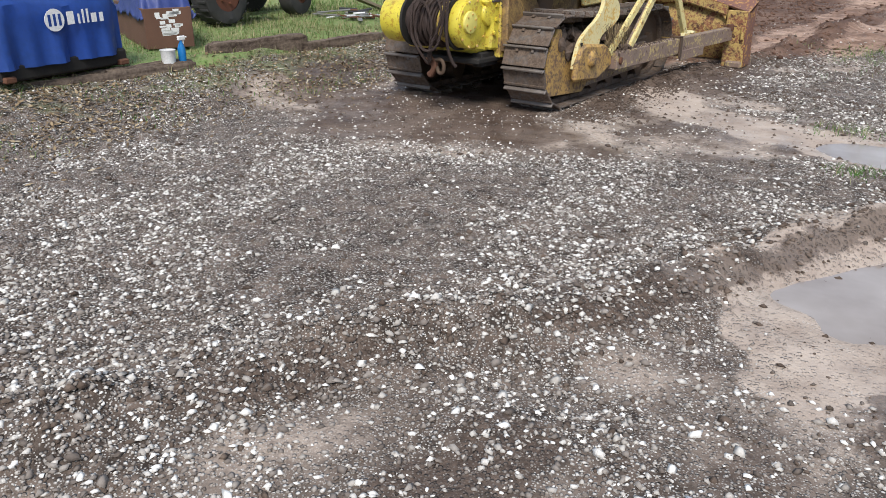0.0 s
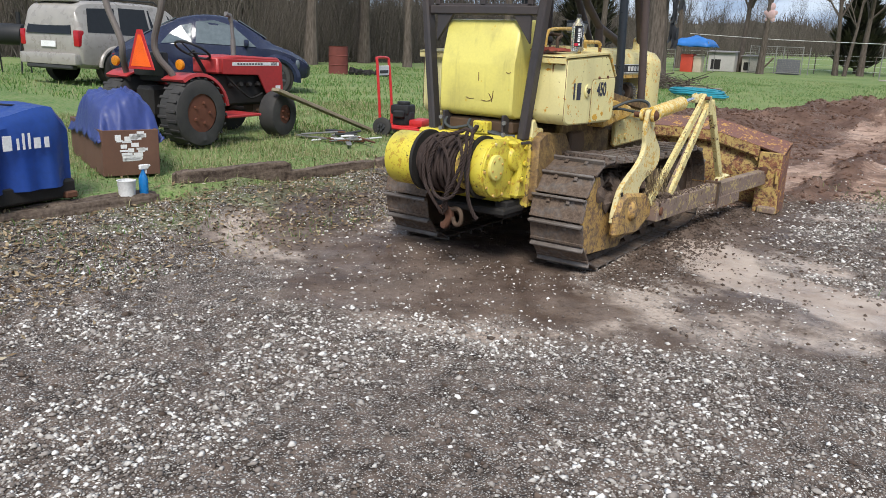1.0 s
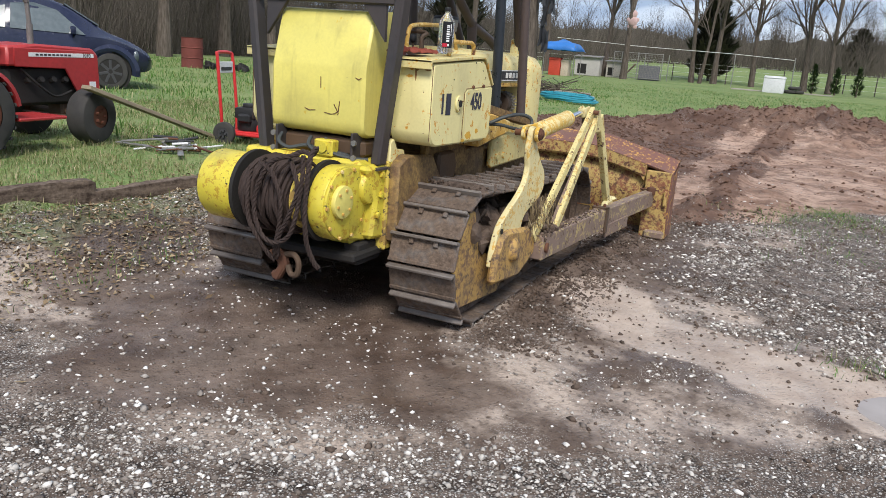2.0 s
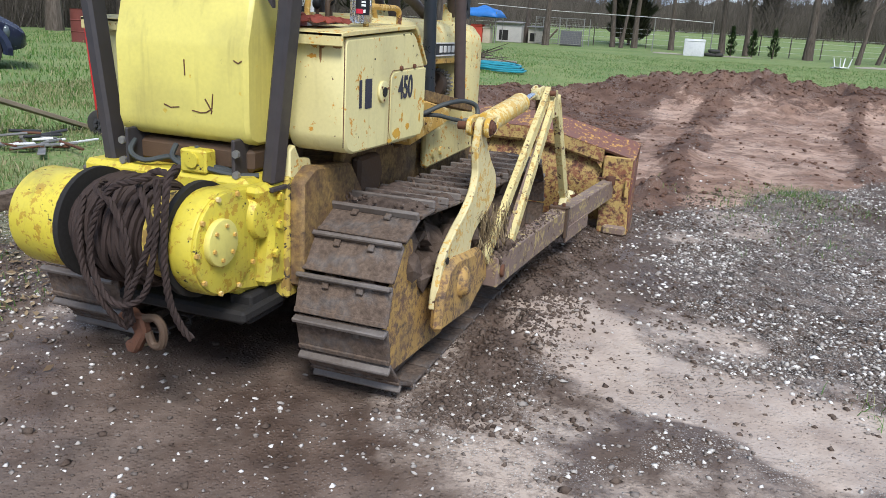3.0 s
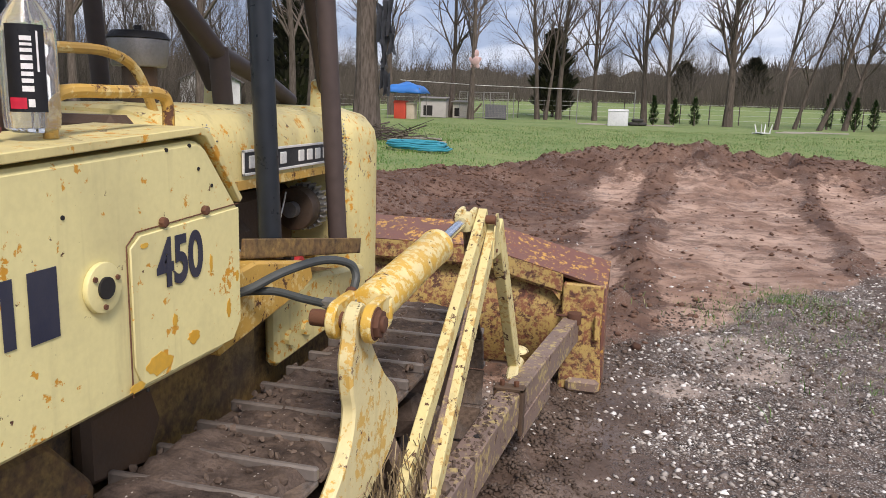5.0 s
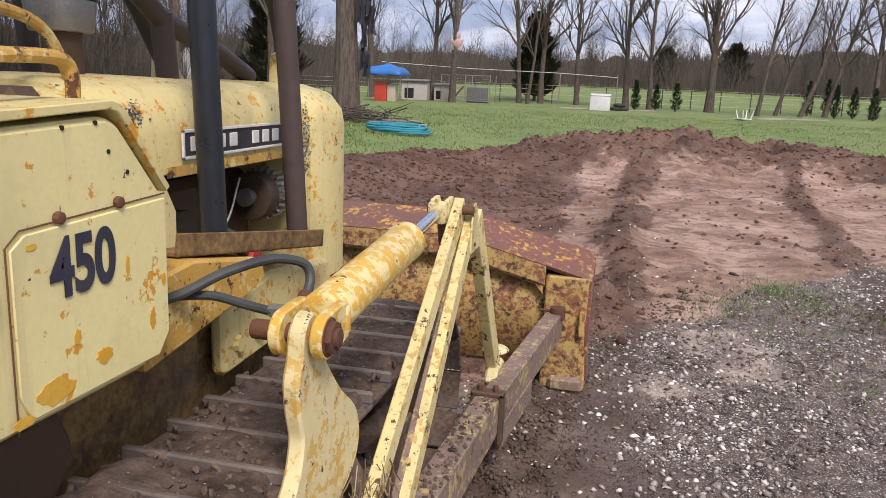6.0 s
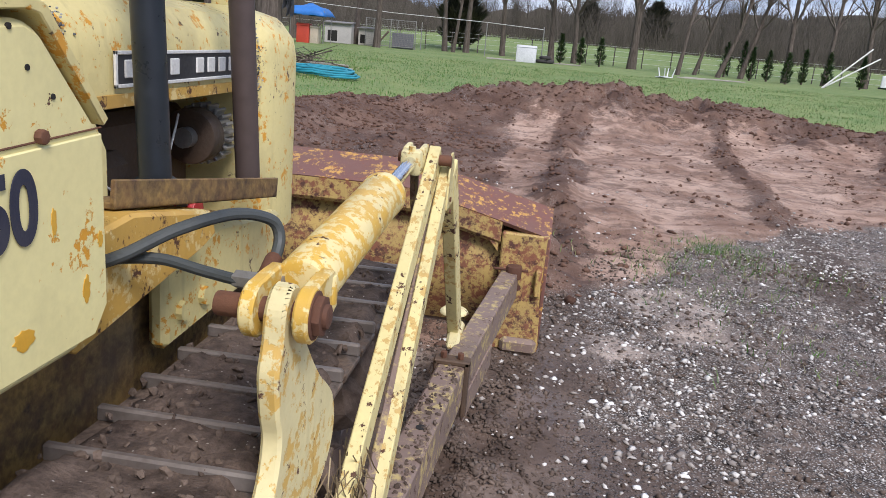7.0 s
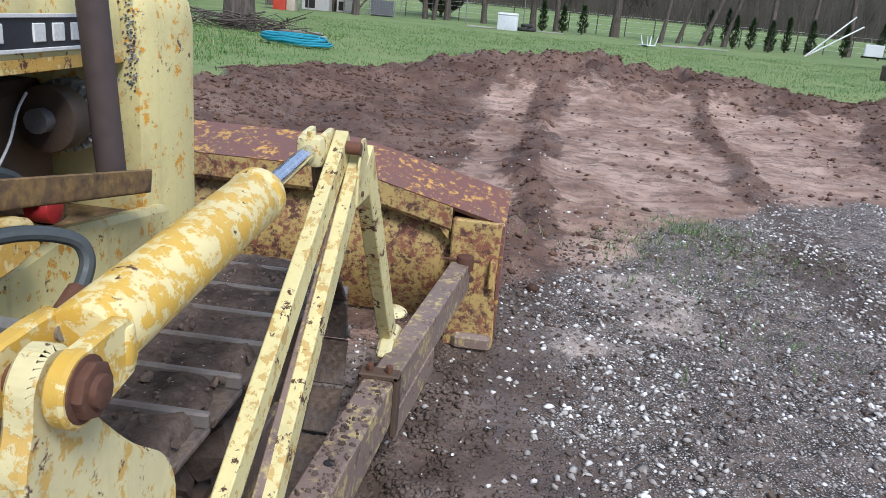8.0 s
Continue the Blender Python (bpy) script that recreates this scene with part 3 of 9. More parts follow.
def ground_height(x, y):
    z = lie_of_land(x, y)
    earth, grass, mud = cover(x, y)
    near = 1 - smoothstep(26, 40, y)
    loose = (1 - 0.6 * mud) * (1 - 0.4 * grass)
    pool = np.zeros(np.shape(x))
    for px, py, rx, ry in PUDDLES:
        pool = np.maximum(pool, 1 - smoothstep(0.95, 1.35, np.hypot((x - px) / rx, (y - py) / ry)))
    loose = loose * (1 - 0.85 * pool)
    z = z + near * loose * (0.016 * value_noise(x, y, 0.19, 7) + 0.010 * value_noise(x, y, 0.075, 8)) + 0.02 * near * value_noise(x, y, 0.9, 9)
    ridge = near_line(x, y, RIDGE)
    z = z + 0.13 * np.exp(-(ridge / 0.15) ** 2) * (0.75 + 0.55 * value_noise(x, y, 0.25, 11) + 0.3 * value_noise(x, y, 0.09, 25))
    low = smoothstep(0.0, 0.45, (x - np.interp(y, [p[1] for p in RIDGE], [p[0] for p in RIDGE]))) * (1 - smoothstep(5, 6.5, y))
    z = z - 0.05 * low * (1 + 0.5 * (1 - pool) * value_noise(x, y, 0.3, 26))
    for px, py, rx, ry in PUDDLES:
        z = z - 0.035 * (1 - smoothstep(0.75, 1.15, np.hypot((x - px) / rx, (y - py) / ry) + 0.34 * value_noise(x, y, 0.55, 12) + 0.14 * value_noise(x, y, 0.2, 23)))
    d = np.full(np.shape(x), 1e9)
    h = np.zeros(np.shape(x))
    for (a, b), (ha, hb) in zip(zip(MOUND, MOUND[1:]), zip(MOUND_H, MOUND_H[1:])):
        dx, dy = b[0] - a[0], b[1] - a[1]
        t = np.clip(((x - a[0]) * dx + (y - a[1]) * dy) / (dx * dx + dy * dy), 0, 1)
        dist = np.hypot(x - a[0] - t * dx, y - a[1] - t * dy)
        closer = dist < d
        d = np.where(closer, dist, d)
        h = np.where(closer, ha + (hb - ha) * t, h)
    lump = 1 + 0.13 * value_noise(x, y, 1.3, 13) + 0.16 * value_noise(x, y, 0.4, 14) + 0.20 * value_noise(x, y, 0.17, 19)
    wide = 0.75 + 1.1 * smoothstep(0.22, 0.45, h)
    z = z + h * np.exp(-(d / wide) ** 2) * lump
    # windrows and ruts that the machine left in the earth
    for x0, x1, hh, wide in WINDROWS:
        cx = x0 + (x1 - x0) * (y - 10) / 10 + 0.12 * value_noise(x * 0, y, 1.1, 29)
        z = z + earth * hh * np.exp(-((x - cx) / wide) ** 2) * (0.8 + 0.9 * value_noise(x, y, 0.22, 15))
    z = z + earth * 0.012 * np.sin(y * 36 + 2 * value_noise(x, y, 0.8, 16)) * smoothstep(0.1, 0.5, value_noise(x, y, 1.3, 17))
    z = z + earth * (0.035 * value_noise(x, y, 0.5, 18) + 0.03 * value_noise(x, y, 0.14, 20) * np.clip(0.5 + value_noise(x, y, 1.6, 24), 0, 1))
    # spilled soil along the tracks and behind the blade
    heap = np.exp(-((x + 2.95) / 0.28) ** 2) * smoothstep(5.9, 6.5, y) * (1 - smoothstep(8.6, 9.2, y))
    z = z + 0.07 * heap * (0.8 + 0.8 * value_noise(x, y, 0.12, 21))
    z = z + grass * near * 0.02 * value_noise(x, y, 0.35, 22)
    far = smoothstep(70, 260, np.hypot(x, y))
    return z + far * 0.25


def spread(lo, hi, fine, reach, grow=1.17):
    """Grid lines: even between lo and hi, then wider and wider out to reach."""
    mid = list(np.arange(lo, hi, fine))
    out, s, p = [], fine, hi
    while p < reach[1]:
        out.append(p)
        s *= grow
        p += s
    out.append(reach[1])
    left, s, p = [], fine, lo
    while p > reach[0]:
        s *= grow
        p -= s
        left.append(max(p, reach[0]))
    return np.array(left[::-1] + mid + out)


gx = spread(-7.2, 1.6, 0.055, (-500, 500), 1.09)
gy = np.concatenate([spread(0.0, 13.0, 0.055, (-400, 13.01), 1.25)[:-2], np.arange(13.0, 25.0, 0.12), spread(25.0, 25.4, 0.2, (24.9, 700), 1.12)[1:]])
gy = np.unique(np.round(gy, 4))
GX, GY = np.meshgrid(gx, gy)
GZ = ground_height(GX, GY)
nx, ny = len(gx), len(gy)
gv = np.stack([GX.ravel(), GY.ravel(), GZ.ravel()], 1)
ii = np.arange(nx * ny).reshape(ny, nx)
gf = np.stack([ii[:-1, :-1].ravel(), ii[:-1, 1:].ravel(), ii[1:, 1:].ravel(), ii[1:, :-1].ravel()], 1)


def mesh_np(name, verts, faces, smooth=False):
    """A mesh from arrays of vertices and equal-sided faces."""
    me = bpy.data.meshes.new(name)
    n, k = faces.shape
    me.vertices.add(len(verts))
    me.vertices.foreach_set("co", np.ascontiguousarray(verts, dtype=np.float32).ravel())
    me.loops.add(n * k)
    me.loops.foreach_set("vertex_index", np.ascontiguousarray(faces, dtype=np.int32).ravel())
    me.polygons.add(n)
    me.polygons.foreach_set("loop_start", np.arange(0, n * k, k, dtype=np.int32))
    if smooth:
        me.polygons.foreach_set("use_smooth", np.ones(n, dtype=bool))
    me.update(calc_edges=True)
    return me


ground_mesh = mesh_np("ground", gv, gf, True)
e_, g_, m_ = cover(gv[:, 0], gv[:, 1])
attr = ground_mesh.color_attributes.new("cover", "FLOAT_COLOR", "POINT")
attr.data.foreach_set("color", np.stack([e_, g_, m_, soil_and_ridge_shade(gv[:, 0], gv[:, 1])], 1).astype(np.float32).ravel())
silt_, dark_ = wetness_and_shade(gv[:, 0], gv[:, 1])
attr = ground_mesh.color_attributes.new("wetness_and_shade", "FLOAT_COLOR", "POINT")
attr.data.foreach_set("color", np.stack([silt_, dark_, silt_ * 0, silt_ * 0 + 1], 1).astype(np.float32).ravel())
ground_mesh.materials.append(M_GROUND)
ground = tagged(new("ground", ground_mesh), "wet gravel yard with mud, bare red-brown earth and rough grass", "ground", kind="structure")


def land(x, y):
    return float(ground_height(np.array([float(x)]), np.array([float(y)]))[0])


def puddle_material():
    k = Nodes("muddy_water", 0.06, 0.0, 0.5)
    k.color(k.mix(k.ramp(k.noise(2.5, 4), (0.35, 0.0), (0.65, 1.0)), (0.25, 0.21, 0.18), (0.33, 0.29, 0.26)))
    k.bump(k.noise(12, 2), 0.05, 0.002)
    return k.m


M_PUDDLE = puddle_material()
for px, py, rx, ry in PUDDLES:
    bm = B()
    bmesh.ops.create_circle(bm, cap_ends=True, segments=40, radius=1.0)
    bmesh.ops.transform(bm, matrix=Matrix.Translation((px, py, land(px, py) + 0.018)) @ Matrix.Diagonal((rx * 1.25, ry * 1.25, 1, 1)), verts=bm.verts)
    tagged(part("puddle", bm, M_PUDDLE), "shallow muddy rain puddle in the gravel", "puddle", kind="structure")


# ---- bulldozer ----
CX = -4.04
DOZER_AT = (CX, 6.8, 0.04)
dozer = thing("bulldozer", DOZER_AT, "weathered yellow crawler bulldozer with rear winch parked on mud", "bulldozer")


def dz(name, bm, material, label="", parent=None, smooth=True):
    return part(name, bm, material, parent or dozer, label, DOZER_AT, smooth)


def mirror(x):
    return 2 * CX - x


M_GUARD = paint("muddy_orange_guard", (0.47, 0.29, 0.08), (0.17, 0.10, 0.06), (0.10, 0.068, 0.05), 0.85, 0.75, 0.7, soft=0.10, grain=0.6)
# crawler tracks: rear sprocket, front idler, a run of plates round them
REAR, FRONT, R_REAR, R_FRONT = (5.92, 0.46), (7.86, 0.43), 0.375, 0.335


def track_loop(step):
    """Evenly spaced places (y, z, direction) on the loop of the chain."""
    pts = []
    for i in range(40):
        a = radians(90 + 180 * i / 39)
        pts.append((REAR[0] + R_REAR * math.cos(a), REAR[1] + R_REAR * math.sin(a)))
    for i in range(1, 30):
        t = i / 30
        pts.append((REAR[0] + (FRONT[0] - REAR[0]) * t, 0.085 + 0.008 * t))
    for i in range(40):
        a = radians(-90 + 180 * i / 39)
        pts.append((FRONT[0] + R_FRONT * math.cos(a), FRONT[1] + R_FRONT * math.sin(a)))
    for i in range(1, 30):
        t = i / 30
        pts.append((FRONT[0] + (REAR[0] - FRONT[0]) * t, 0.765 + 0.07 * t - 0.025 * math.sin(math.pi * t)))
    loop = [Vector((0, *p)) for p in pts]
    lens = [(loop[(i + 1) % len(loop)] - loop[i]).length for i in range(len(loop))]
    total = sum(lens)
    count = round(total / step)
    out, i, run = [], 0, 0.0
    for k in range(count):
        want = total * k / count
        while run + lens[i] < want:
            run += lens[i]
            i += 1
        a, b = loop[i], loop[(i + 1) % len(loop)]
        p = a + (b - a) * ((want - run) / lens[i])
        out.append((p.y, p.z, (b - a).normalized()))
    return out


def shoe_mesh():
    """One track plate: flat pad, raised grouser bar, overlap lip and two link slots at the bolts."""
    bm = B()
    w = 0.205
    box(bm, (-w, -0.078, -0.008), (w, 0.078, 0.008), 0.004)
    before = len(bm.faces)
    box(bm, (-w, -0.080, 0.006), (w, -0.060, 0.040), 0.005)
    bm.faces.ensure_lookup_table()
    for f in bm.faces[before:]:
        f.material_index = 1
    box(bm, (-w, 0.062, 0.004), (w, 0.084, 0.015), 0.003)
    for sx in (-0.075, 0.075):
        box(bm, (sx - 0.014, -0.066, 0.012), (sx + 0.014, -0.030, 0.024), 0.003)
        box(bm, (sx - 0.024, -0.082, -0.055), (sx + 0.024, 0.082, -0.008), 0.006)
    me = bpy.data.meshes.new("track_shoe")
    bm.to_mesh(me)
    bm.free()
    me.materials.append(M_SHOE)
    me.materials.append(M_SHOE_EDGE)
    return me


SHOE = shoe_mesh()
for side, xc in ((1, -3.385), (-1, mirror(-3.385))):
    tr = B()
    # the frame between the wheels, mostly caked
    box(tr, (xc - 0.11, 5.95, 0.26), (xc + 0.11, 7.8, 0.50), 0.02)
    for k in range(5):
        y = 6.25 + 0.33 * k
        rod(tr, (xc - 0.13, y, 0.235), (xc + 0.13, y, 0.235), 0.10, seg=18)
    assembly = dz("crawler_track", tr, M_CASTIRON, "muddy crawler track with worn steel plates")
    for y, z, d in track_loop(0.172):
        shoe = new("track_shoe", SHOE)
        shoe.parent = assembly
        normal = Vector((0, -d.z, d.y)) * -1
        axis_y = d
        axis_x = axis_y.cross(normal)
        m = Matrix((axis_x, axis_y, normal)).transposed().to_4x4()
        m.translation = Vector((xc, y, z)) - Vector(DOZER_AT)
        shoe.matrix_basis = m
    bm = B()
    rod(bm, (xc - 0.05, *REAR), (xc + 0.05, *REAR), 0.30, seg=26)
    for k in range(13):
        a = math.tau * k / 13
        c = (REAR[0] + 0.31 * math.cos(a), REAR[1] + 0.31 * math.sin(a))
        rod(bm, (xc - 0.04, *c), (xc + 0.04, *c), 0.035, seg=6)
    part("sprocket", bm, M_CASTIRON, assembly, off=DOZER_AT)
    bm = B()
    rod(bm, (xc - 0.06, *FRONT), (xc + 0.06, *FRONT), 0.29, seg=28, bevel=0.01)
    rod(bm, (xc - 0.10, *FRONT), (xc + 0.10, *FRONT), 0.09, seg=16)
    part("idler_wheel", bm, M_CASTIRON, assembly, off=DOZER_AT)
    # outer guard plate of the track frame with its notch
    bm = B()
    xo = xc + side * 0.13
    prism(bm, [(5.635, 0.20), (5.645, 0.50), (5.80, 0.745), (5.865, 0.735), (5.90, 0.60), (5.98, 0.49), (6.10, 0.435), (6.30, 0.45), (6.50, 0.30), (6.30, 0.15)], "x", min(xo, xo + side * 0.03), max(xo, xo + side * 0.03), 0.006)
    part("guard_plate", bm, M_GUARD, assembly, "orange-yellow rusted guard plate", DOZER_AT)
    bm = B()
    prism(bm, [(6.1, 0.17), (6.30, 0.44), (6.6, 0.47), (7.7, 0.45), (7.9, 0.30), (7.6, 0.20)], "x", min(xo, xo - side * 0.03), max(xo, xo - side * 0.03), 0.006)
    part("side_rail", bm, M_BEAM, assembly, off=DOZER_AT)

# soil packed on the plates and inside the runs
rs = np.random.RandomState(5)


def lumps(bm, n, place, r0, r1):
    for _ in range(n):
        c, r = Vector(place()), rs.uniform(r0, r1)
        m = Matrix.Translation(c) @ Euler(rs.uniform(0, 6, 3)).to_matrix().to_4x4() @ Matrix.Diagonal((r * rs.uniform(0.7, 1.5), r * rs.uniform(0.7, 1.4), r * rs.uniform(0.45, 0.9), 1))
        vs = bmesh.ops.create_icosphere(bm, subdivisions=1, radius=1, matrix=m)["verts"]
        for v in vs:
            v.co += Vector(rs.uniform(-1, 1, 3)) * r * 0.22


def caked_strip(xc):
    """Soil trodden into the plates of the upper run: an uneven skin with the bars' edges standing out of it."""
    ys, us = np.linspace(5.80, 7.95, 150), np.linspace(-0.197, 0.197, 30)
    Yg, Ug = np.meshgrid(ys, us, indexing="ij")
    t = (7.86 - Yg) / 1.94
    top = 0.765 + 0.07 * t - 0.025 * np.sin(np.clip(t, 0, 1) * math.pi)
    n = value_noise(Ug + xc, Yg, 0.16, 71) + 0.6 * value_noise(Ug + xc, Yg, 0.06, 72) + 0.35 * value_noise(Ug + xc, Yg, 0.025, 73)
    edge = smoothstep(0.0, 0.05, 0.197 - np.abs(Ug) + 0.02 * value_noise(Ug, Yg, 0.05, 74))
    end = smoothstep(5.80, 5.95, Yg)
    h = -0.012 + edge * end * (0.043 + 0.013 * n)
    v = np.stack([(xc + Ug).ravel(), Yg.ravel(), (top + h).ravel()], 1) - np.array(DOZER_AT)
    idx = np.arange(Yg.size).reshape(Yg.shape)
    f = np.stack([idx[:-1, :-1].ravel(), idx[1:, :-1].ravel(), idx[1:, 1:].ravel(), idx[:-1, 1:].ravel()], 1)
    me = mesh_np("caked_mud", v, f[:, ::-1], True)
    me.materials.append(M_CAKED)
    ob = new("caked_mud", me)
    ob.parent = dozer
    return tagged(ob, "dark soil trodden into the track plates", kind="stuff")


M_CAKED = caked_soil()
for xc in (-3.385, mirror(-3.385)):
    caked_strip(xc)
    bm = B()
    def on_top():
        y = rs.uniform(5.85, 7.9)
        t = (7.86 - y) / 1.94
        return xc + rs.uniform(-0.19, 0.19), y, 0.765 + 0.07 * t - 0.025 * math.sin(math.pi * min(1, max(0, t))) + 0.03
    lumps(bm, 500, on_top, 0.004, 0.012)
    def inside():
        y = rs.uniform(5.85, 7.5)
        return xc + rs.uniform(-0.14, 0.17), y, rs.uniform(0.5, 0.68) - 0.02 * (y - 6)
    lumps(bm, 170, inside, 0.05, 0.10)
    tagged(dz("packed_soil", bm, M_MUD, "clods of brown soil packed on the track", smooth=False), kind="stuff")

# main frame, belly, final drives
bm = B()
box(bm, (-4.42, 5.62, 0.50), (-3.66, 7.95, 0.98), 0.03)
box(bm, (-4.30, 5.50, 0.42), (-3.78, 6.1, 0.95), 0.03)
dz("main_frame", bm, M_FRAME, "oily brown main frame")
for s in (1, -1):
    x0 = -3.64 if s > 0 else mirror(-3.64)
    bm = B()
    prism(bm, [(5.56, 0.55), (5.56, 0.98), (5.66, 1.03), (5.98, 1.00), (6.10, 0.86), (6.05, 0.55)], "x", min(x0, x0 + s * 0.07), max(x0, x0 + s * 0.07), 0.012)
    dz("final_drive_cover", bm, M_FRAME, "dirty yellow casting beside the track")
    bm = B()
    prism(bm, [(6.0, 0.84), (6.02, 1.06), (6.55, 1.06), (6.6, 0.98), (6.9, 0.98), (6.9, 0.70), (6.1, 0.70)], "x", min(x0 - s * 0.05, x0), max(x0 - s * 0.05, x0), 0.008)
    dz("fender_support", bm, M_FRAME)
    bm = B()
    prism(bm, [(6.1, 0.84), (6.1, 1.0), (6.32, 1.0), (6.36, 0.9), (6.3, 0.8)], "x", min(x0, x0 + s * 0.05), max(x0, x0 + s * 0.05), 0.015)
    dz("axle_bracket", bm, M_CASTIRON)
    bm = B()
    prism(bm, [(6.95, 0.82), (6.95, 1.02), (7.25, 1.06), (7.72, 1.0), (7.75, 0.84)], "x", min(x0 + s * 0.0, x0 + s * 0.05), max(x0, x0 + s * 0.05), 0.015)
    for yy in (7.02, 7.14):
        rod(bm, (x0 + s * 0.04, yy, 0.9), (x0 + s * 0.065, yy, 0.9), 0.025, seg=8)
    dz("side_rail_casting", bm, M_HOOD, "pale yellow side casting with oil stains")

# side tanks beside the operator
def side_tank(s):
    xo = -3.44 if s > 0 else mirror(-3.44)
    xi = xo - s * 0.25
    lo, hi = min(xi, xo), max(xi, xo)
    outline = [(5.64, 1.16), (5.67, 1.105), (5.72, 1.085), (6.38, 1.075), (6.44, 1.10), (6.465, 1.16), (6.465, 1.40), (6.335, 1.545), (6.30, 1.56), (5.66, 1.53), (5.64, 1.51)]
    bm = B()
    prism(bm, outline, "x", lo, hi, 0.010)
    body = dz("side_tank", bm, M_CREAM, "bleached yellow side tank with rust runs")
    bm = B()
    prism(bm, [(5.60, 1.535), (5.60, 1.548), (5.66, 1.556), (6.31, 1.588), (6.34, 1.580), (6.475, 1.42), (6.462, 1.41), (6.325, 1.567), (6.30, 1.572)], "x", lo - 0.012, hi + 0.006, 0.002)
    box(bm, (lo - 0.012, 5.60, 1.50), (hi + 0.006, 5.612, 1.548), 0.003)
    part("lid", bm, M_HOOD, body, "rust-edged lid", DOZER_AT)
    # access door on the outer face, with two bolts
    bm = B()
    d = [(6.06, 1.14), (6.08, 1.095), (6.42, 1.09), (6.455, 1.13), (6.455, 1.40), (6.09, 1.39), (6.06, 1.37)]
    prism(bm, d, "x", *sorted((xo + s * 0.001, xo + s * 0.006)), 0.002)
    door = part("access_door", bm, M_CREAM, body, off=DOZER_AT)
    bm = B()
    tube(bm, [(xo + s * 0.001, 6.055, 1.08), (xo + s * 0.001, 6.055, 1.375), (xo + s * 0.001, 6.085, 1.397), (xo + s * 0.001, 6.46, 1.408)], 0.0016, 5)
    part("door_seam", bm, M_RUST, body, "thin rusty door seam", DOZER_AT)
    bm = B()
    tube(bm, [(xo - s * 0.004, 5.642, 1.12), (xo - s * 0.004, 5.642, 1.52)], 0.002, 5)
    part("corner_seam", bm, M_RUST, body, off=DOZER_AT)
    for yy, zz in ((6.165, 1.405), (6.315, 1.41)):
        bm = B()
        rod(bm, (xo, yy, zz), (xo + s * 0.012, yy, zz), 0.0105, seg=8, bevel=0.002)
        part("bolt", bm, M_RUST, body, "rusty bolt", DOZER_AT)
    # filler flange
    bm = B()
    rod(bm, (xo, 5.98, 1.315), (xo + s * 0.012, 5.98, 1.315), 0.046, seg=24, bevel=0.003)
    flange = part("filler_flange", bm, M_CREAM, body, off=DOZER_AT)
    # near-black disc on the face paints the shaded depth of the filler
    bm = B()
    rod(bm, (xo + s * 0.011, 5.98, 1.315), (xo + s * 0.017, 5.98, 1.315), 0.020, seg=18)
    part("filler_hole", bm, M_DARK, body, "dark open filler", DOZER_AT)
    for a in range(3):
        bm = B()
        yy, zz = 5.98 + 0.034 * math.cos(a * 2.1 + 0.4), 1.315 + 0.034 * math.sin(a * 2.1 + 0.4)
        rod(bm, (xo + s * 0.01, yy, zz), (xo + s * 0.016, yy, zz), 0.005, seg=6)
        part("screw", bm, M_RUST, body, off=DOZER_AT)
    # bolt holes are near-black discs, their inner shade put in as colour
    for yy, zz in ((6.19, 1.545), (6.27, 1.55), (5.9, 1.45), (6.30, 1.50), (6.35, 1.46), (6.10, 1.08)):
        bm = B()
        rod(bm, (xo - s * 0.002, yy, zz), (xo + s * 0.002, yy, zz), 0.0042, seg=8)
        part("bolt_hole", bm, M_DARK, body, off=DOZER_AT)
    # grab handle on the lid
    bm = B()
    xh = xo - s * 0.085
    tube(bm, smooth_path([(xh, 5.985, 1.56), (xh, 5.985, 1.625), (xh, 6.02, 1.652), (xh, 6.15, 1.655), (xh, 6.29, 1.655), (xh, 6.325, 1.63), (xh, 6.325, 1.57)], 5), 0.013, 10)
    part("grab_handle", bm, M_ORANGE, body, "orange-yellow bent pipe handle", DOZER_AT)
    return body, xo


tank_right, x_face = side_tank(1)
side_tank(-1)
DECAL = Matrix.Translation(-Vector(DOZER_AT))
face = Matrix(((0, 0, 1, x_face + 0.0085), (1, 0, 0, 6.215), (0, 1, 0, 1.318), (0, 0, 0, 1)))
num = text_mesh("model_number", "450", 0.135, DECAL @ face @ Matrix.Diagonal((0.80, 1, 1, 1)), M_DECAL, tank_right, 0.0006, 0.98, 0.004)
tagged(num, "dark blue painted numerals")
# two plain painted marks beside the filler
xm = x_face + 0.001
bm = B()
box(bm, (xm, 5.762, 1.262), (xm + 0.0012, 5.786, 1.372), 0.0004)
dz("painted_mark", bm, M_DECAL, "worn dark blue painted mark", tank_right)
bm = B()
box(bm, (xm, 5.815, 1.256), (xm + 0.0012, 5.878, 1.374), 0.0004)
dz("painted_mark", bm, M_DECAL, "worn dark blue painted mark", tank_right)

M_PRIMER = plain("bare_orange_undercoat", (0.62, 0.33, 0.03), 0.55, 0.0, 10, 0.4, 0.2, (0.70, 0.45, 0.08))
M_RUNS = plain("brown_rust_run", (0.30, 0.15, 0.05), 0.75, 0.0, 20, 0.5, 0.2, (0.48, 0.32, 0.08))


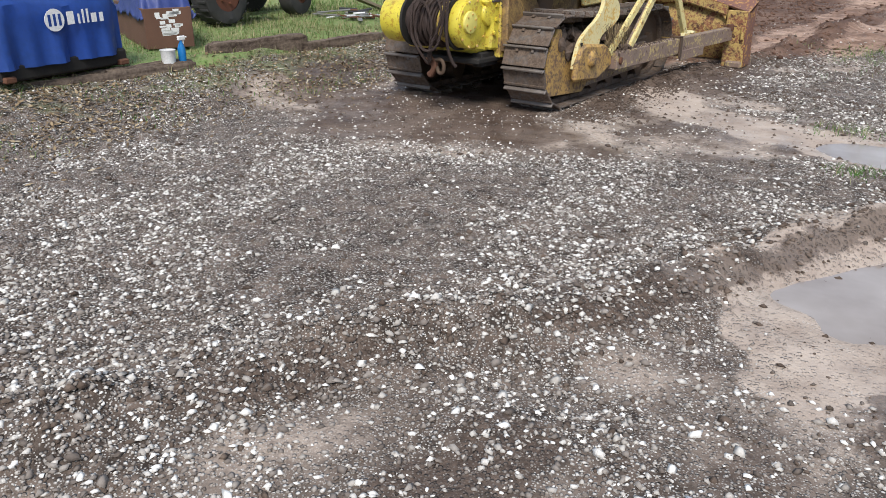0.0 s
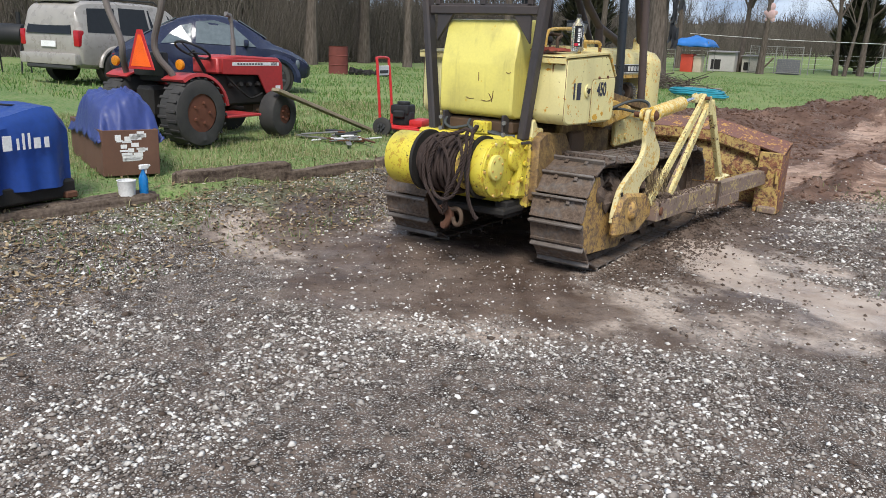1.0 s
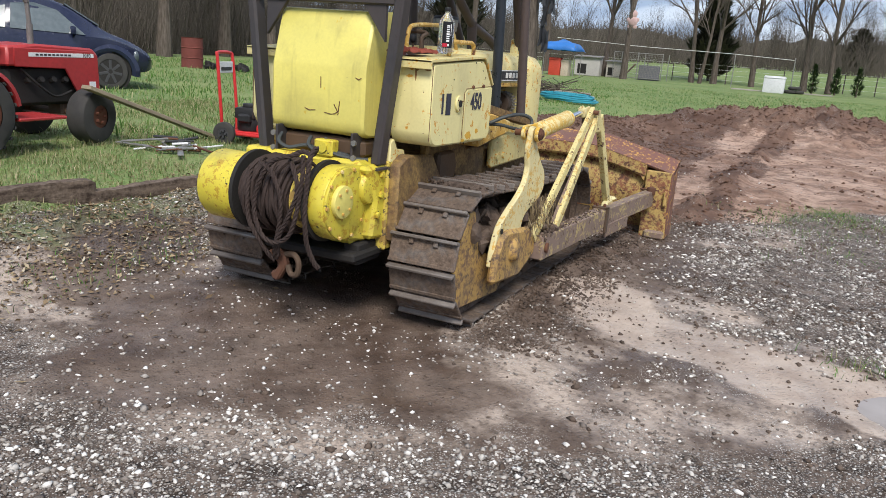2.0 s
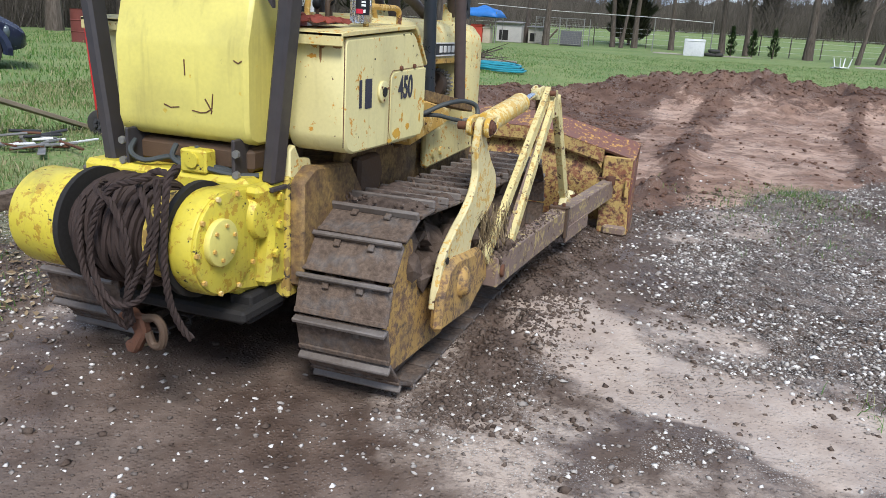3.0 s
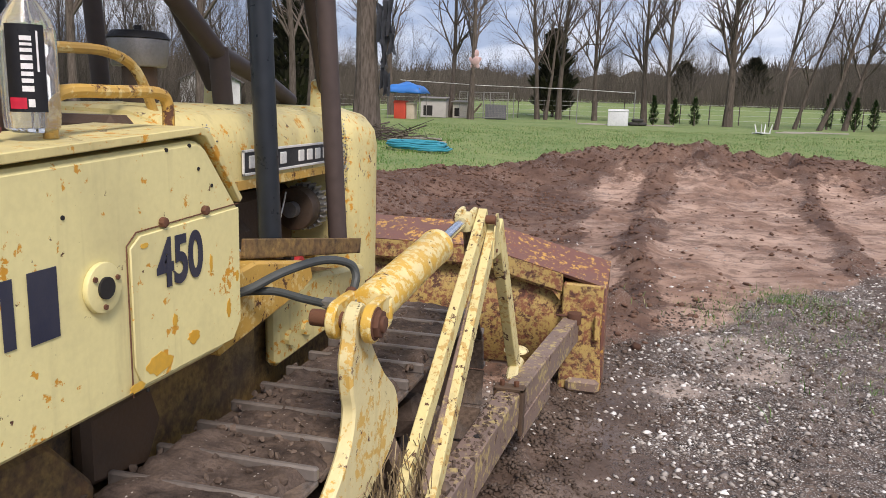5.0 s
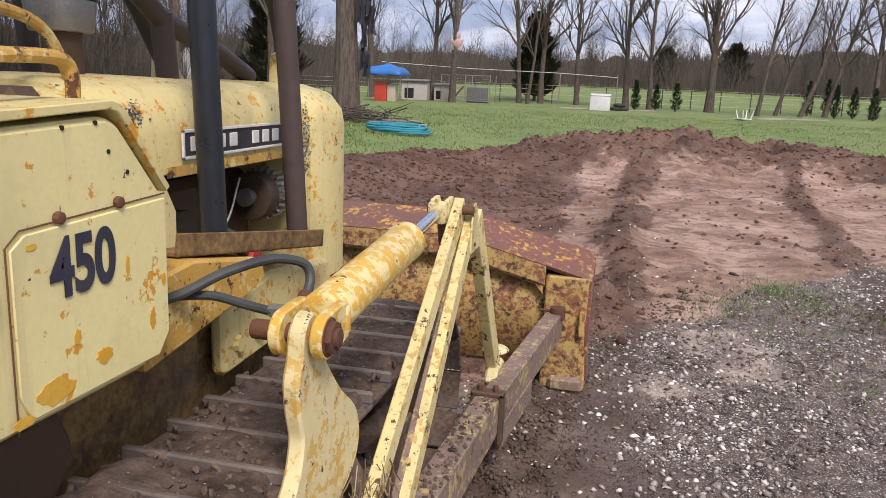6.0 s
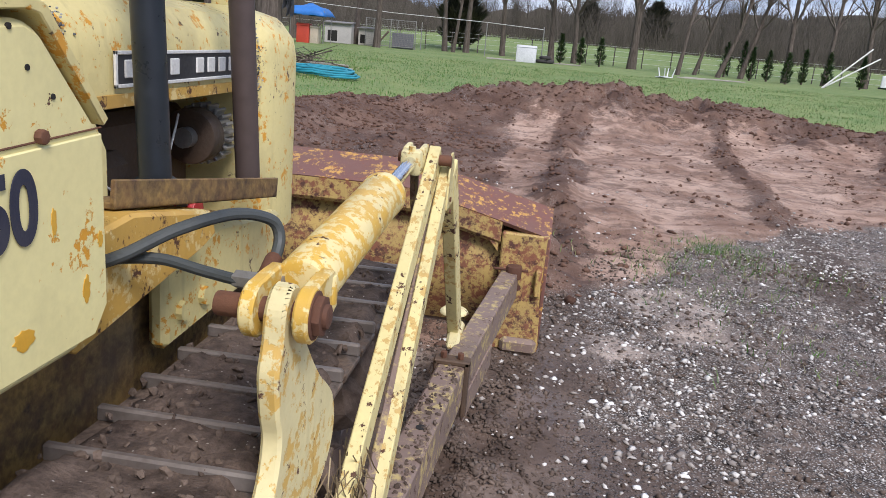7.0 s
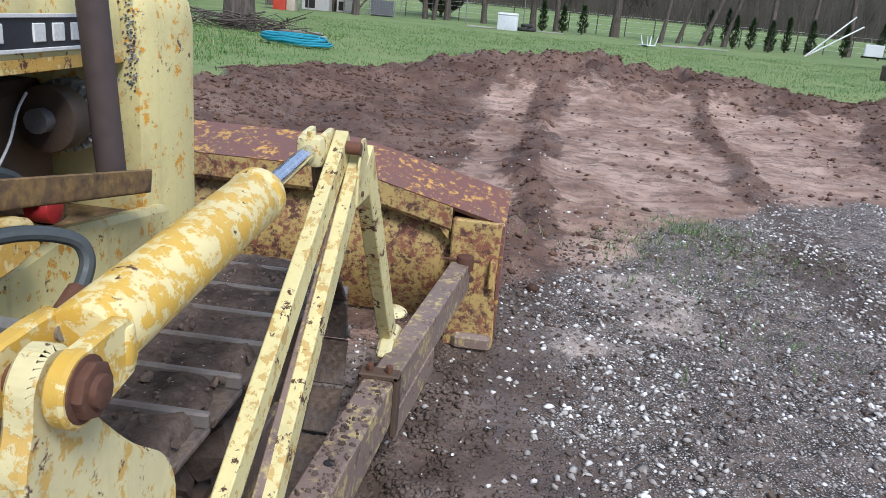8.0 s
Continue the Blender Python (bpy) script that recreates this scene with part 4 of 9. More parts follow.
def flake(name, cy, cz, w, h, seed, material, parent, label="", face=None):
    """A ragged flat patch on the tank's outer face, or on its rear face at y = face."""
    r = random.Random(seed)
    pts = []
    for i in range(18):
        a = math.tau * i / 18
        q = r.uniform(0.62, 1.0)
        pts.append((cy + w / 2 * q * math.cos(a), cz + h / 2 * q * math.sin(a)))
    bm = B()
    if face is None:
        prism(bm, pts, "x", x_face + 0.0062, x_face + 0.0072, 0)
    else:
        prism(bm, pts, "y", face - 0.001, face + 0.0004, 0)
    part(name, bm, material, parent, label, DOZER_AT)


for i, (cy, cz, w, h) in enumerate(((6.13, 1.125, 0.11, 0.05), (6.255, 1.145, 0.05, 0.035), (6.06, 1.10, 0.05, 0.026), (6.40, 1.17, 0.022, 0.05), (6.33, 1.29, 0.014, 0.05), (6.19, 1.20, 0.02, 0.03), (6.44, 1.24, 0.016, 0.03), (6.10, 1.37, 0.03, 0.012))):
    flake("bare_patch", cy, cz, w, h, 300 + i, M_PRIMER, tank_right, "orange undercoat where paint flaked off")
for i, (cx, cz, w, h) in enumerate(((-3.545, 1.475, 0.012, 0.10), (-3.66, 1.487, 0.014, 0.07), (-3.54, 1.50, 0.03, 0.03), (-3.60, 1.505, 0.16, 0.018), (-3.475, 1.50, 0.05, 0.02))):
    flake("rust_run", cx, cz, w, h, 320 + i, M_RUNS, tank_right, "brown rust run under the lid", 5.639)

# rear tank behind the seat
bm = B()
prism(bm, [(5.45, 1.18), (5.47, 1.13), (5.52, 1.11), (5.85, 1.11), (5.86, 1.45), (5.80, 1.77), (5.77, 1.785), (5.55, 1.775), (5.53, 1.765), (5.45, 1.48)], "x", -4.35, -3.745, 0.014)
rear_tank = dz("rear_tank", bm, M_YELLOW, "faded yellow slab-sided rear tank with cracked paint")
for crack in ([(-4.02, 1.42), (-4.018, 1.36)], [(-3.93, 1.28), (-3.90, 1.235), (-3.905, 1.225)], [(-4.12, 1.245), (-4.09, 1.235), (-4.05, 1.24)], [(-3.99, 1.232), (-3.95, 1.226), (-3.925, 1.23), (-3.90, 1.245), (-3.895, 1.30)], [(-3.80, 1.43), (-3.78, 1.42), (-3.765, 1.43)]):
    bm = B()
    y = 5.449
    tube(bm, [(x, y, z) for x, z in crack], 0.0028, 4)
    part("paint_crack", bm, M_RUST, rear_tank, "dark crack in the paint", DOZER_AT)
bm = B()
box(bm, (-4.33, 5.50, 1.0), (-3.76, 5.9, 1.10), 0.02)
dz("tank_support", bm, M_CASTIRON)
for k, (x, z) in enumerate(((-4.28, 1.06), (-4.08, 1.05), (-3.98, 1.06))):
    bm = B()
    tube(bm, smooth_path([(x, 5.46, 1.09), (x + 0.02, 5.41, 1.05), (x + 0.08, 5.42, 1.02), (x + 0.18, 5.46, 1.04 - 0.02 * k), (x + 0.25, 5.5, 1.0)], 5), 0.011, 7)
    dz("hydraulic_line", bm, M_HOSE)
bm = B()
box(bm, (-4.02, 5.40, 1.0), (-3.90, 5.47, 1.09), 0.008)
rod(bm, (-3.96, 5.39, 1.05), (-3.96, 5.41, 1.05), 0.03, seg=10)
dz("valve_block", bm, M_WINCH, "yellow valve block")

# roll-over frame: rear posts with flange plates, cross beam, wire cage, sweeps and front posts
for s in (1, -1):
    def X(x):
        return x if s > 0 else mirror(x)
    bm = B()
    foot, head = Vector((X(-3.668), 5.50, 0.98)), Vector((X(-3.465), 5.50, 2.75))
    m = Matrix.Translation(foot) @ (head - foot).to_track_quat("Z", "Y").to_matrix().to_4x4()
    L = (head - foot).length
    box(bm, (-0.046, -0.028, 0), (0.046, 0.028, L), 0.012, m)
    post = dz("rear_post", bm, M_POST, "dark grey steel roll-over post")
    bm = B()
    prism(bm, [(5.44, 0.955), (5.56, 0.955), (5.56, 0.972), (5.44, 0.972)], "x", *sorted((X(-3.80), X(-3.63))), 0.003)
    box(bm, (min(X(-3.80), X(-3.785)), 5.42, 0.96), (max(X(-3.80), X(-3.785)), 5.56, 1.14), 0.004)
    part("flange_plate", bm, M_POST, post, off=DOZER_AT)
    bm = B()
    prism(bm, [(5.56, 0.9), (5.56, 1.10), (5.60, 1.12), (5.64, 1.06), (5.72, 1.05), (5.74, 0.98), (5.70, 0.9)], "x", *sorted((X(-3.66), X(-3.63))), 0.006)
    part("post_lug", bm, M_CREAM, post, "yellow lug plate", DOZER_AT)
    for zz in (1.01, 1.09):
        bm = B()
        rod(bm, (X(-3.775) , 5.41, zz), (X(-3.775), 5.425, zz), 0.016, seg=6)
        part("bolt", bm, M_ALLOY, post, off=DOZER_AT)
bm = B()
box(bm, (-4.48, 5.476, 1.805), (-3.60, 5.534, 1.865), 0.008)
dz("cross_beam", bm, M_POST, "dark steel cross beam")
# gusset corners under the beam
for s in (1, -1):
    bm = B()
    a, b = (-3.66, -3.80) if s > 0 else (mirror(-3.66), mirror(-3.80))
    prism(bm, [(a, 1.81), (b, 1.81), (a, 1.62)], "y", 5.49, 5.515, 0.003)
    dz("gusset", bm, M_POST)
bm = B()
box(bm, (-4.44, 5.485, 1.862), (-3.65, 5.515, 1.875), 0.002)
guard = dz("wire_guard", bm, M_POST, "black welded wire guard")
for k in range(27):
    bm = B()
    x = -4.42 + 0.029 * k
    rod(bm, (x, 5.50, 1.86), (x, 5.50, 2.55), 0.003, seg=5)
    part("upright_wire", bm, M_POST, guard, off=DOZER_AT)
for k in range(23):
    bm = B()
    z = 1.875 + 0.029 * k
    rod(bm, (-4.44, 5.505, z), (-3.65, 5.505, z), 0.003, seg=5)
    part("cross_wire", bm, M_POST, guard, off=DOZER_AT)
for x in (-4.42, -4.04, -3.67):
    bm = B()
    box(bm, (x - 0.02, 5.485, 1.86), (x + 0.02, 5.515, 2.6), 0.003)
    part("guard_bar", bm, M_POST, guard, off=DOZER_AT)
bm = B()
box(bm, (-4.66, 5.4, 2.70), (-3.42, 7.5, 2.78), 0.03)
dz("canopy", bm, M_POST, "dark steel canopy plate overhead")
for s in (1, -1):
    def X(x):
        return x if s > 0 else mirror(x)
    bm = B()
    rod(bm, (X(-3.585), 6.90, 1.235), (X(-3.60), 6.83, 2.72), 0.034, seg=18)
    front = dz("front_post", bm, M_BLUEPIPE, "blue-black round front post")
    bm = B()
    rod(bm, (X(-3.575), 7.40, 1.12), (X(-3.60), 7.24, 2.72), 0.033, seg=18)
    dz("second_post", bm, M_PIPE, "brown round front post")
    bm = B()
    a, b = Vector((X(-3.58), 6.66, 1.258)), Vector((X(-3.56), 7.47, 1.13))
    m = Matrix.Translation(a) @ (b - a).to_track_quat("Y", "Z").to_matrix().to_4x4()
    box(bm, (-0.045, 0, -0.03), (0.045, (b - a).length, -0.018), 0.002, m)
    box(bm, (0.033 if s > 0 else -0.045, 0, -0.03), (0.045 if s > 0 else -0.033, (b - a).length, 0.025), 0.002, m)
    dz("angle_bar", bm, M_FRAME, "rust-brown angle iron with old yellow paint")
    bm = B()
    prism(bm, [(6.47, 1.02), (6.47, 1.21), (6.66, 1.225), (7.0, 1.16), (7.02, 1.10), (6.95, 1.08)], "x", *sorted((X(-3.50), X(-3.66))), 0.008)
    dz("step_bracket", bm, M_ORANGE, "rusted orange-yellow bracket behind the hood")
# brush sweeps over the hood
bm = B()
tube(bm, [(-3.92, 6.3, 2.72), (-3.98, 7.0, 1.98), (-4.0, 7.33, 1.80), (-4.02, 7.7, 1.72), (-4.03, 7.95, 1.64)], 0.034, 14)
dz("brush_sweep", bm, M_PIPE, "brown pipe sweep running down to the hood")
bm = B()
rod(bm, (-4.0, 7.33, 1.82), (-4.0, 7.36, 1.60), 0.036, seg=16)
dz("exhaust_stub", bm, M_PIPE, "short brown exhaust pipe")
bm = B()
tube(bm, [(-3.62, 7.2, 2.70), (-3.75, 7.55, 2.05), (-3.79, 7.80, 1.66)], 0.034, 14)
dz("brush_sweep", bm, M_PIPE, "brown pipe sweep running down to the hood")
bm = B()
tube(bm, [(mirror(-3.62), 7.2, 2.70), (mirror(-3.75), 7.55, 2.05), (mirror(-3.79), 7.80, 1.66)], 0.034, 14)
dz("brush_sweep", bm, M_PIPE, "brown pipe sweep running down to the hood")
for x in (-3.80, mirror(-3.80)):
    bm = B()
    prism(bm, [(7.74, 1.56), (7.76, 1.72), (7.79, 1.73), (7.90, 1.60), (7.92, 1.56)], "x", x - 0.045, x + 0.015, 0.004)
    dz("sweep_bracket", bm, M_HOOD)

# hood, grille shell and engine
def hood_section(y, w, zlow, ztop):
    """A rounded bonnet cross-section."""
    out = []
    for x, z in ((-w, zlow), (-w, ztop - 0.14), (-w * 0.97, ztop - 0.08), (-w * 0.86, ztop - 0.03), (-w * 0.62, ztop - 0.006), (0, ztop), (w * 0.62, ztop - 0.006), (w * 0.86, ztop - 0.03), (w * 0.97, ztop - 0.08), (w, ztop - 0.14), (w, zlow)):
        out.append((CX + x, y, z))
    return out


def loft(bm, sections, closed=False, cap=True):
    rings = [[bm.verts.new(p) for p in s] for s in sections]
    n = len(rings[0])
    for a, b in zip(rings, rings[1:]):
        for k in range(n if closed else n - 1):
            bm.faces.new((a[k], a[(k + 1) % n], b[(k + 1) % n], b[k]))
    if cap:
        bm.faces.new(rings[0])
        bm.faces.new(rings[-1][::-1])
    bmesh.ops.recalc_face_normals(bm, faces=bm.faces)
    return bm


bm = loft(B(), [hood_section(y, w, zl, zt) for y, w, zl, zt in ((6.60, 0.335, 1.385, 1.615), (6.62, 0.345, 1.385, 1.625), (7.0, 0.345, 1.385, 1.63), (7.68, 0.345, 1.39, 1.62))])
hood = dz("hood", bm, M_HOOD, "weathered yellow engine hood with peeling paint")
bm = loft(B(), [hood_section(y, w, zl, zt) for y, w, zl, zt in ((6.50, 0.33, 1.36, 1.575), (6.56, 0.36, 1.30, 1.60), (6.60, 0.36, 1.30, 1.605))])
part("rear_cowl", bm, M_HOOD, hood, off=DOZER_AT)
bm = loft(B(), [hood_section(y, w, 0.90, zt) for y, w, zt in ((7.69, 0.385, 1.60), (7.72, 0.398, 1.625), (7.93, 0.40, 1.625), (8.02, 0.385, 1.61), (8.06, 0.34, 1.57))])
grille = dz("grille_shell", bm, M_HOOD, "tall pale yellow grille shell with flaking paint")
for k in range(12):
    bm = B()
    box(bm, (CX - 0.30, 8.057, 0.98 + 0.045 * k), (CX + 0.30, 8.067, 0.995 + 0.045 * k), 0.002)
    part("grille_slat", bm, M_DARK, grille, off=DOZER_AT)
for s in (1, -1):
    x = CX + s * 0.347
    bm = B()
    prism(bm, [(6.60, 1.02), (6.60, 1.387), (6.84, 1.387), (6.90, 1.29), (6.90, 1.05)], "x", *sorted((x - s * 0.01, x)), 0.004)
    dz("side_panel", bm, M_CREAM, "cream side panel under the hood")
    bm = B()
    yy = [(6.93, 1.422), (7.60, 1.422), (7.60, 1.492), (6.93, 1.492)]
    prism(bm, yy, "x", *sorted((x, x + s * 0.006)), 0.002)
    plate = part("nameplate", bm, M_NAMEPLATE, hood, "dark nameplate with raised pale bars", DOZER_AT)
    bm = B()
    for a, b in (((6.925, 1.418), (7.605, 1.426)), ((6.925, 1.488), (7.605, 1.496)), ((6.925, 1.418), (6.934, 1.496)), ((7.596, 1.418), (7.605, 1.496))):
        box(bm, (min(x + s * 0.004, x + s * 0.010), *a), (max(x + s * 0.004, x + s * 0.010), *b), 0.001)
    part("plate_rim", bm, M_PALE, hood, off=DOZER_AT)
    for k in range(9):
        if k == 4:
            continue
        y0 = 6.965 + 0.069 * k
        bm = B()
        box(bm, (min(x + s * 0.004, x + s * 0.010), y0, 1.438), (max(x + s * 0.004, x + s * 0.010), y0 + 0.042, 1.477), 0.002)
        part("raised_bar", bm, M_PALE, hood, "pale raised bar on the nameplate", DOZER_AT)
    bm = B()
    box(bm, (min(x, x + s * 0.004), 6.86, 1.376), (max(x, x + s * 0.004), 7.68, 1.405), 0.001)
    part("hood_lip", bm, M_ORANGE, hood, "orange worn lower lip", DOZER_AT)
bm = B()
box(bm, (CX - 0.17, 6.65, 0.92), (CX + 0.17, 7.66, 1.32), 0.03)
box(bm, (CX - 0.24, 6.75, 1.10), (CX + 0.24, 7.2, 1.24), 0.03)
for k in range(4):
    rod(bm, (CX + 0.16, 6.85 + 0.22 * k, 1.02), (CX + 0.25, 6.85 + 0.22 * k, 1.02), 0.045, seg=10)
dz("engine_block", bm, M_CASTIRON, "greasy rust-brown engine block")
bm = B()
rod(bm, (-3.80, 7.50, 1.24), (-3.80, 7.575, 1.24), 0.082, seg=24, bevel=0.008)
alternator = dz("alternator", bm, M_CASTIRON, "dull grey alternator behind the post")
bm = B()
for k in range(22):
    a = math.tau * k / 22
    box(bm, (-0.005, 0.0, 0.07), (0.005, 0.07, 0.092), 0.002, Matrix.Translation((-3.80, 7.58, 1.24)) @ Matrix.Rotation(a, 4, "Y"))
rod(bm, (-3.80, 7.58, 1.24), (-3.80, 7.65, 1.24), 0.075, seg=22)
part("cooling_case", bm, M_ALLOY, alternator, "ribbed alloy case", DOZER_AT)
bm = B()
rod(bm, (-3.80, 7.465, 1.24), (-3.80, 7.505, 1.24), 0.03, seg=14)
part("bearing_boss", bm, M_ALLOY, alternator, off=DOZER_AT)
bm = B()
tube(bm, smooth_path([(-3.80, 7.44, 1.31), (-3.77, 7.36, 1.28), (-3.78, 7.33, 1.20), (-3.79, 7.25, 1.13), (-3.79, 7.10, 1.15), (-3.80, 7.02, 1.20)], 6), 0.0032, 6)
part("wire", bm, M_PALE, alternator, "loose white wire", DOZER_AT)
bm = B()
rod(bm, (-3.76, 7.52, 1.08), (-3.72, 7.53, 1.08), 0.028, seg=14, bevel=0.004)
dz("filler_cap", bm, M_ORANGE, "small yellow filler cap")
bm = B()
rod(bm, (-3.78, 7.40, 1.05), (-3.72, 7.40, 1.05), 0.035, seg=12, bevel=0.004)
dz("oil_filter", bm, plain("red_plastic", (0.42, 0.03, 0.03), 0.4), "red oil filter end")
bm = B()
tube(bm, smooth_path([(-3.80, 7.12, 1.10), (-3.76, 7.18, 1.17), (-3.74, 7.27, 1.15), (-3.75, 7.36, 1.08)], 6), 0.02, 8)
dz("coolant_hose", bm, M_HOSE, "dusty grey coolant hose")

# grey lichen on the hood and the grille shell
k = Nodes("grey_lichen", 0.95, 0.0, 0.1)
k.color(k.ramp(k.n.new("ShaderNodeNewGeometry").outputs["Random Per Island"], (0.0, (0.05, 0.055, 0.058)), (0.5, (0.17, 0.18, 0.18)), (1.0, (0.52, 0.53, 0.50))))
M_LICHEN = k.m
rl = random.Random(31)
XS = CX + 0.345


def lichen(parent, cy, cz, sy, sz, n, axis, at):
    bm = B()
    for _ in range(n):
        a, b, r = rl.gauss(cy, sy), rl.gauss(cz, sz), rl.uniform(0.0012, 0.0034)
        m = Matrix.Translation((at, a, b)) @ Matrix.Rotation(math.pi / 2, 4, "Y") if axis == "x" else Matrix.Translation((a, at, b)) @ Matrix.Rotation(math.pi / 2, 4, "X")
        bmesh.ops.create_cone(bm, cap_ends=True, segments=7, radius1=r, radius2=r * 0.8, depth=0.003, matrix=m)
    tagged(part("lichen", bm, M_LICHEN, parent, "speckled grey lichen on old paint", DOZER_AT), kind="stuff")


lichen(hood, 6.74, 1.535, 0.022, 0.018, 110, "x", XS - 0.004)
lichen(hood, 6.72, 1.47, 0.016, 0.016, 50, "x", XS)
lichen(grille, -3.674, 1.42, 0.009, 0.07, 190, "y", 7.688)

# air cleaner, dash, levers and rails by the operator
bm = B()
rod(bm, (-4.0, 6.89, 1.60), (-4.0, 6.89, 1.73), 0.05, seg=16)
cleaner = dz("air_cleaner", bm, M_CASTIRON, "air pre-cleaner bowl on a stub above the hood")
bm = B()
rod(bm, (-4.0, 6.89, 1.73), (-4.0, 6.89, 1.81), 0.078, 0.088, seg=24, bevel=0.006)
part("bowl", bm, M_ALLOY, cleaner, "cloudy grey bowl", DOZER_AT)
bm = B()
rod(bm, (-4.0, 6.89, 1.81), (-4.0, 6.89, 1.832), 0.092, 0.075, seg=24, bevel=0.004)
rod(bm, (-4.0, 6.89, 1.83), (-4.0, 6.89, 1.85), 0.012, seg=8)
part("cover", bm, M_BLACK, cleaner, "black domed cover", DOZER_AT)
bm = B()
tube(bm, smooth_path([(-3.80, 5.98, 1.58), (-3.80, 6.0, 1.70), (-3.80, 6.08, 1.735), (-3.80, 6.36, 1.75), (-3.80, 6.50, 1.748), (-3.80, 6.60, 1.71), (-3.80, 6.67, 1.60)], 5), 0.013, 10)
dz("hand_rail", bm, M_ORANGE, "orange-yellow curved hand rail")
bm = B()
box(bm, (CX - 0.30, 6.42, 1.2), (CX + 0.30, 6.52, 1.60), 0.02)
dash = dz("dashboard", bm, M_CASTIRON, "dark worn dashboard")
for x in (-4.2, -4.05, -3.88):
    bm = B()
    rod(bm, (x, 6.405, 1.54), (x, 6.425, 1.54), 0.032, seg=18, bevel=0.003)
    part("gauge", bm, M_ALLOY, dash, "round gauge with bright rim", DOZER_AT)
for x, y, h in ((-3.86, 6.30, 1.68), (-3.92, 6.28, 1.66), (-4.2, 6.25, 1.72), (-4.26, 6.22, 1.64)):
    bm = B()
    tube(bm, [(x, y + 0.06, 1.2), (x, y + 0.02, 1.45), (x, y, h)], 0.008, 7)
    lever = dz("lever", bm, M_CASTIRON, "thin control lever")
    bm = B()
    bmesh.ops.create_icosphere(bm, subdivisions=2, radius=0.022, matrix=Matrix.Translation((x, y, h)) @ Matrix.Diagonal((1, 1, 1.25, 1)))
    part("knob", bm, M_BLACK, lever, off=DOZER_AT)
bm = B()
box(bm, (-4.32, 5.88, 1.28), (-3.76, 6.32, 1.42), 0.05, seg=2)
box(bm, (-4.32, 5.84, 1.36), (-3.76, 5.93, 1.62), 0.03, seg=2)
dz("seat", bm, plain("cracked_red_vinyl", (0.20, 0.035, 0.025), 0.6, 0, 18, 0.5, 0.3, (0.09, 0.03, 0.02)), "faded red vinyl seat")
bm = B()
tube(bm, smooth_path([(-4.38, 6.05, 1.55), (-4.38, 6.05, 1.66), (-4.36, 6.10, 1.70), (-3.78, 6.10, 1.70), (-3.74, 6.05, 1.66), (-3.74, 6.05, 1.55)], 5), 0.012, 8)
dz("seat_rail", bm, M_CASTIRON, "thin dark seat rail")
bm = B()
bmesh.ops.create_grid(bm, x_segments=26, y_segments=22, size=0.5)
for v in bm.verts:
    u, w = v.co.x, v.co.y
    fold = 0.5 + 0.5 * math.sin(u * 19 + 5 * math.sin(w * 9)) * math.cos(w * 15 + 3 * u)
    rim = 1 - max(abs(u), abs(w)) * 1.9
    v.co = Vector((-3.655 + 0.20 * u + 0.012 * math.sin(w * 21), 5.79 + 0.24 * w + 0.012 * math.sin(u * 17), 1.580 + max(0.0, rim + 0.1) * 0.012 + 0.022 * fold * min(1, rim * 3 + 0.3)))
bmesh.ops.solidify(bm, geom=bm.faces[:], thickness=0.004)
dz("rag", bm, plain("rust_red_rag", (0.24, 0.055, 0.035), 0.9, 0, 20, 0.5, 0.5), "rust-red rag and scale on the tank lid")

# winch: gear case, left drum end, rope drum, rope, hook
M_FLANGE = paint("grimy_flange_paint", (0.60, 0.46, 0.07), (0.30, 0.19, 0.05), (0.06, 0.045, 0.03), 0.9, 0.7, 0.5)
WY, WZ, WR = 5.235, 0.80, 0.195
bm = B()
rod(bm, (-3.80, WY, WZ), (-3.70, WY, WZ), WR, seg=40, bevel=0.012)
prism(bm, [(WY, WZ + WR - 0.002), (5.60, WZ + 0.17), (5.60, WZ - 0.20), (5.45, WZ - 0.24), (WY, WZ - WR + 0.002)], "x", -3.80, -3.70, 0.012)
winch = dz("winch", bm, M_WINCH, "bright yellow rear winch with chipped paint")
bm = B()
rod(bm, (-3.705, WY, WZ), (-3.688, WY, WZ), WR - 0.008, seg=40, bevel=0.005)
part("case_cover", bm, M_WINCH, winch, off=DOZER_AT)
HY, HZ = WY - 0.058, WZ + 0.020
bm = B()
rod(bm, (-3.69, HY, HZ), (-3.662, HY, HZ), 0.086, seg=30, bevel=0.006)
part("hub_cap", bm, M_YELLOW, winch, "pale yellow round hub cap", DOZER_AT)
for k in range(6):
    a = math.tau * k / 6 + 0.3
    bm = B()
    rod(bm, (-3.664, HY + 0.062 * math.cos(a), HZ + 0.062 * math.sin(a)), (-3.655, HY + 0.062 * math.cos(a), HZ + 0.062 * math.sin(a)), 0.008, seg=6)
    part("bolt", bm, M_ORANGE, winch, off=DOZER_AT)
for k in range(10):
    a = math.tau * k / 10
    bm = B()
    rod(bm, (-3.69, WY + 0.182 * math.cos(a), WZ + 0.182 * math.sin(a)), (-3.678, WY + 0.182 * math.cos(a), WZ + 0.182 * math.sin(a)), 0.010, seg=6)
    part("bolt", bm, M_ORANGE, winch, off=DOZER_AT)
bm = B()
prism(bm, [(5.36, 0.98), (5.60, 1.0), (5.60, 0.56), (5.42, 0.58), (5.46, 0.78)], "x", -3.72, -3.645, 0.02)
rod(bm, (-3.72, 5.44, 0.86), (-3.66, 5.44, 0.86), 0.10, 0.085, seg=24, bevel=0.015)
part("gear_housing", bm, M_WINCH, winch, off=DOZER_AT)
bm = B()
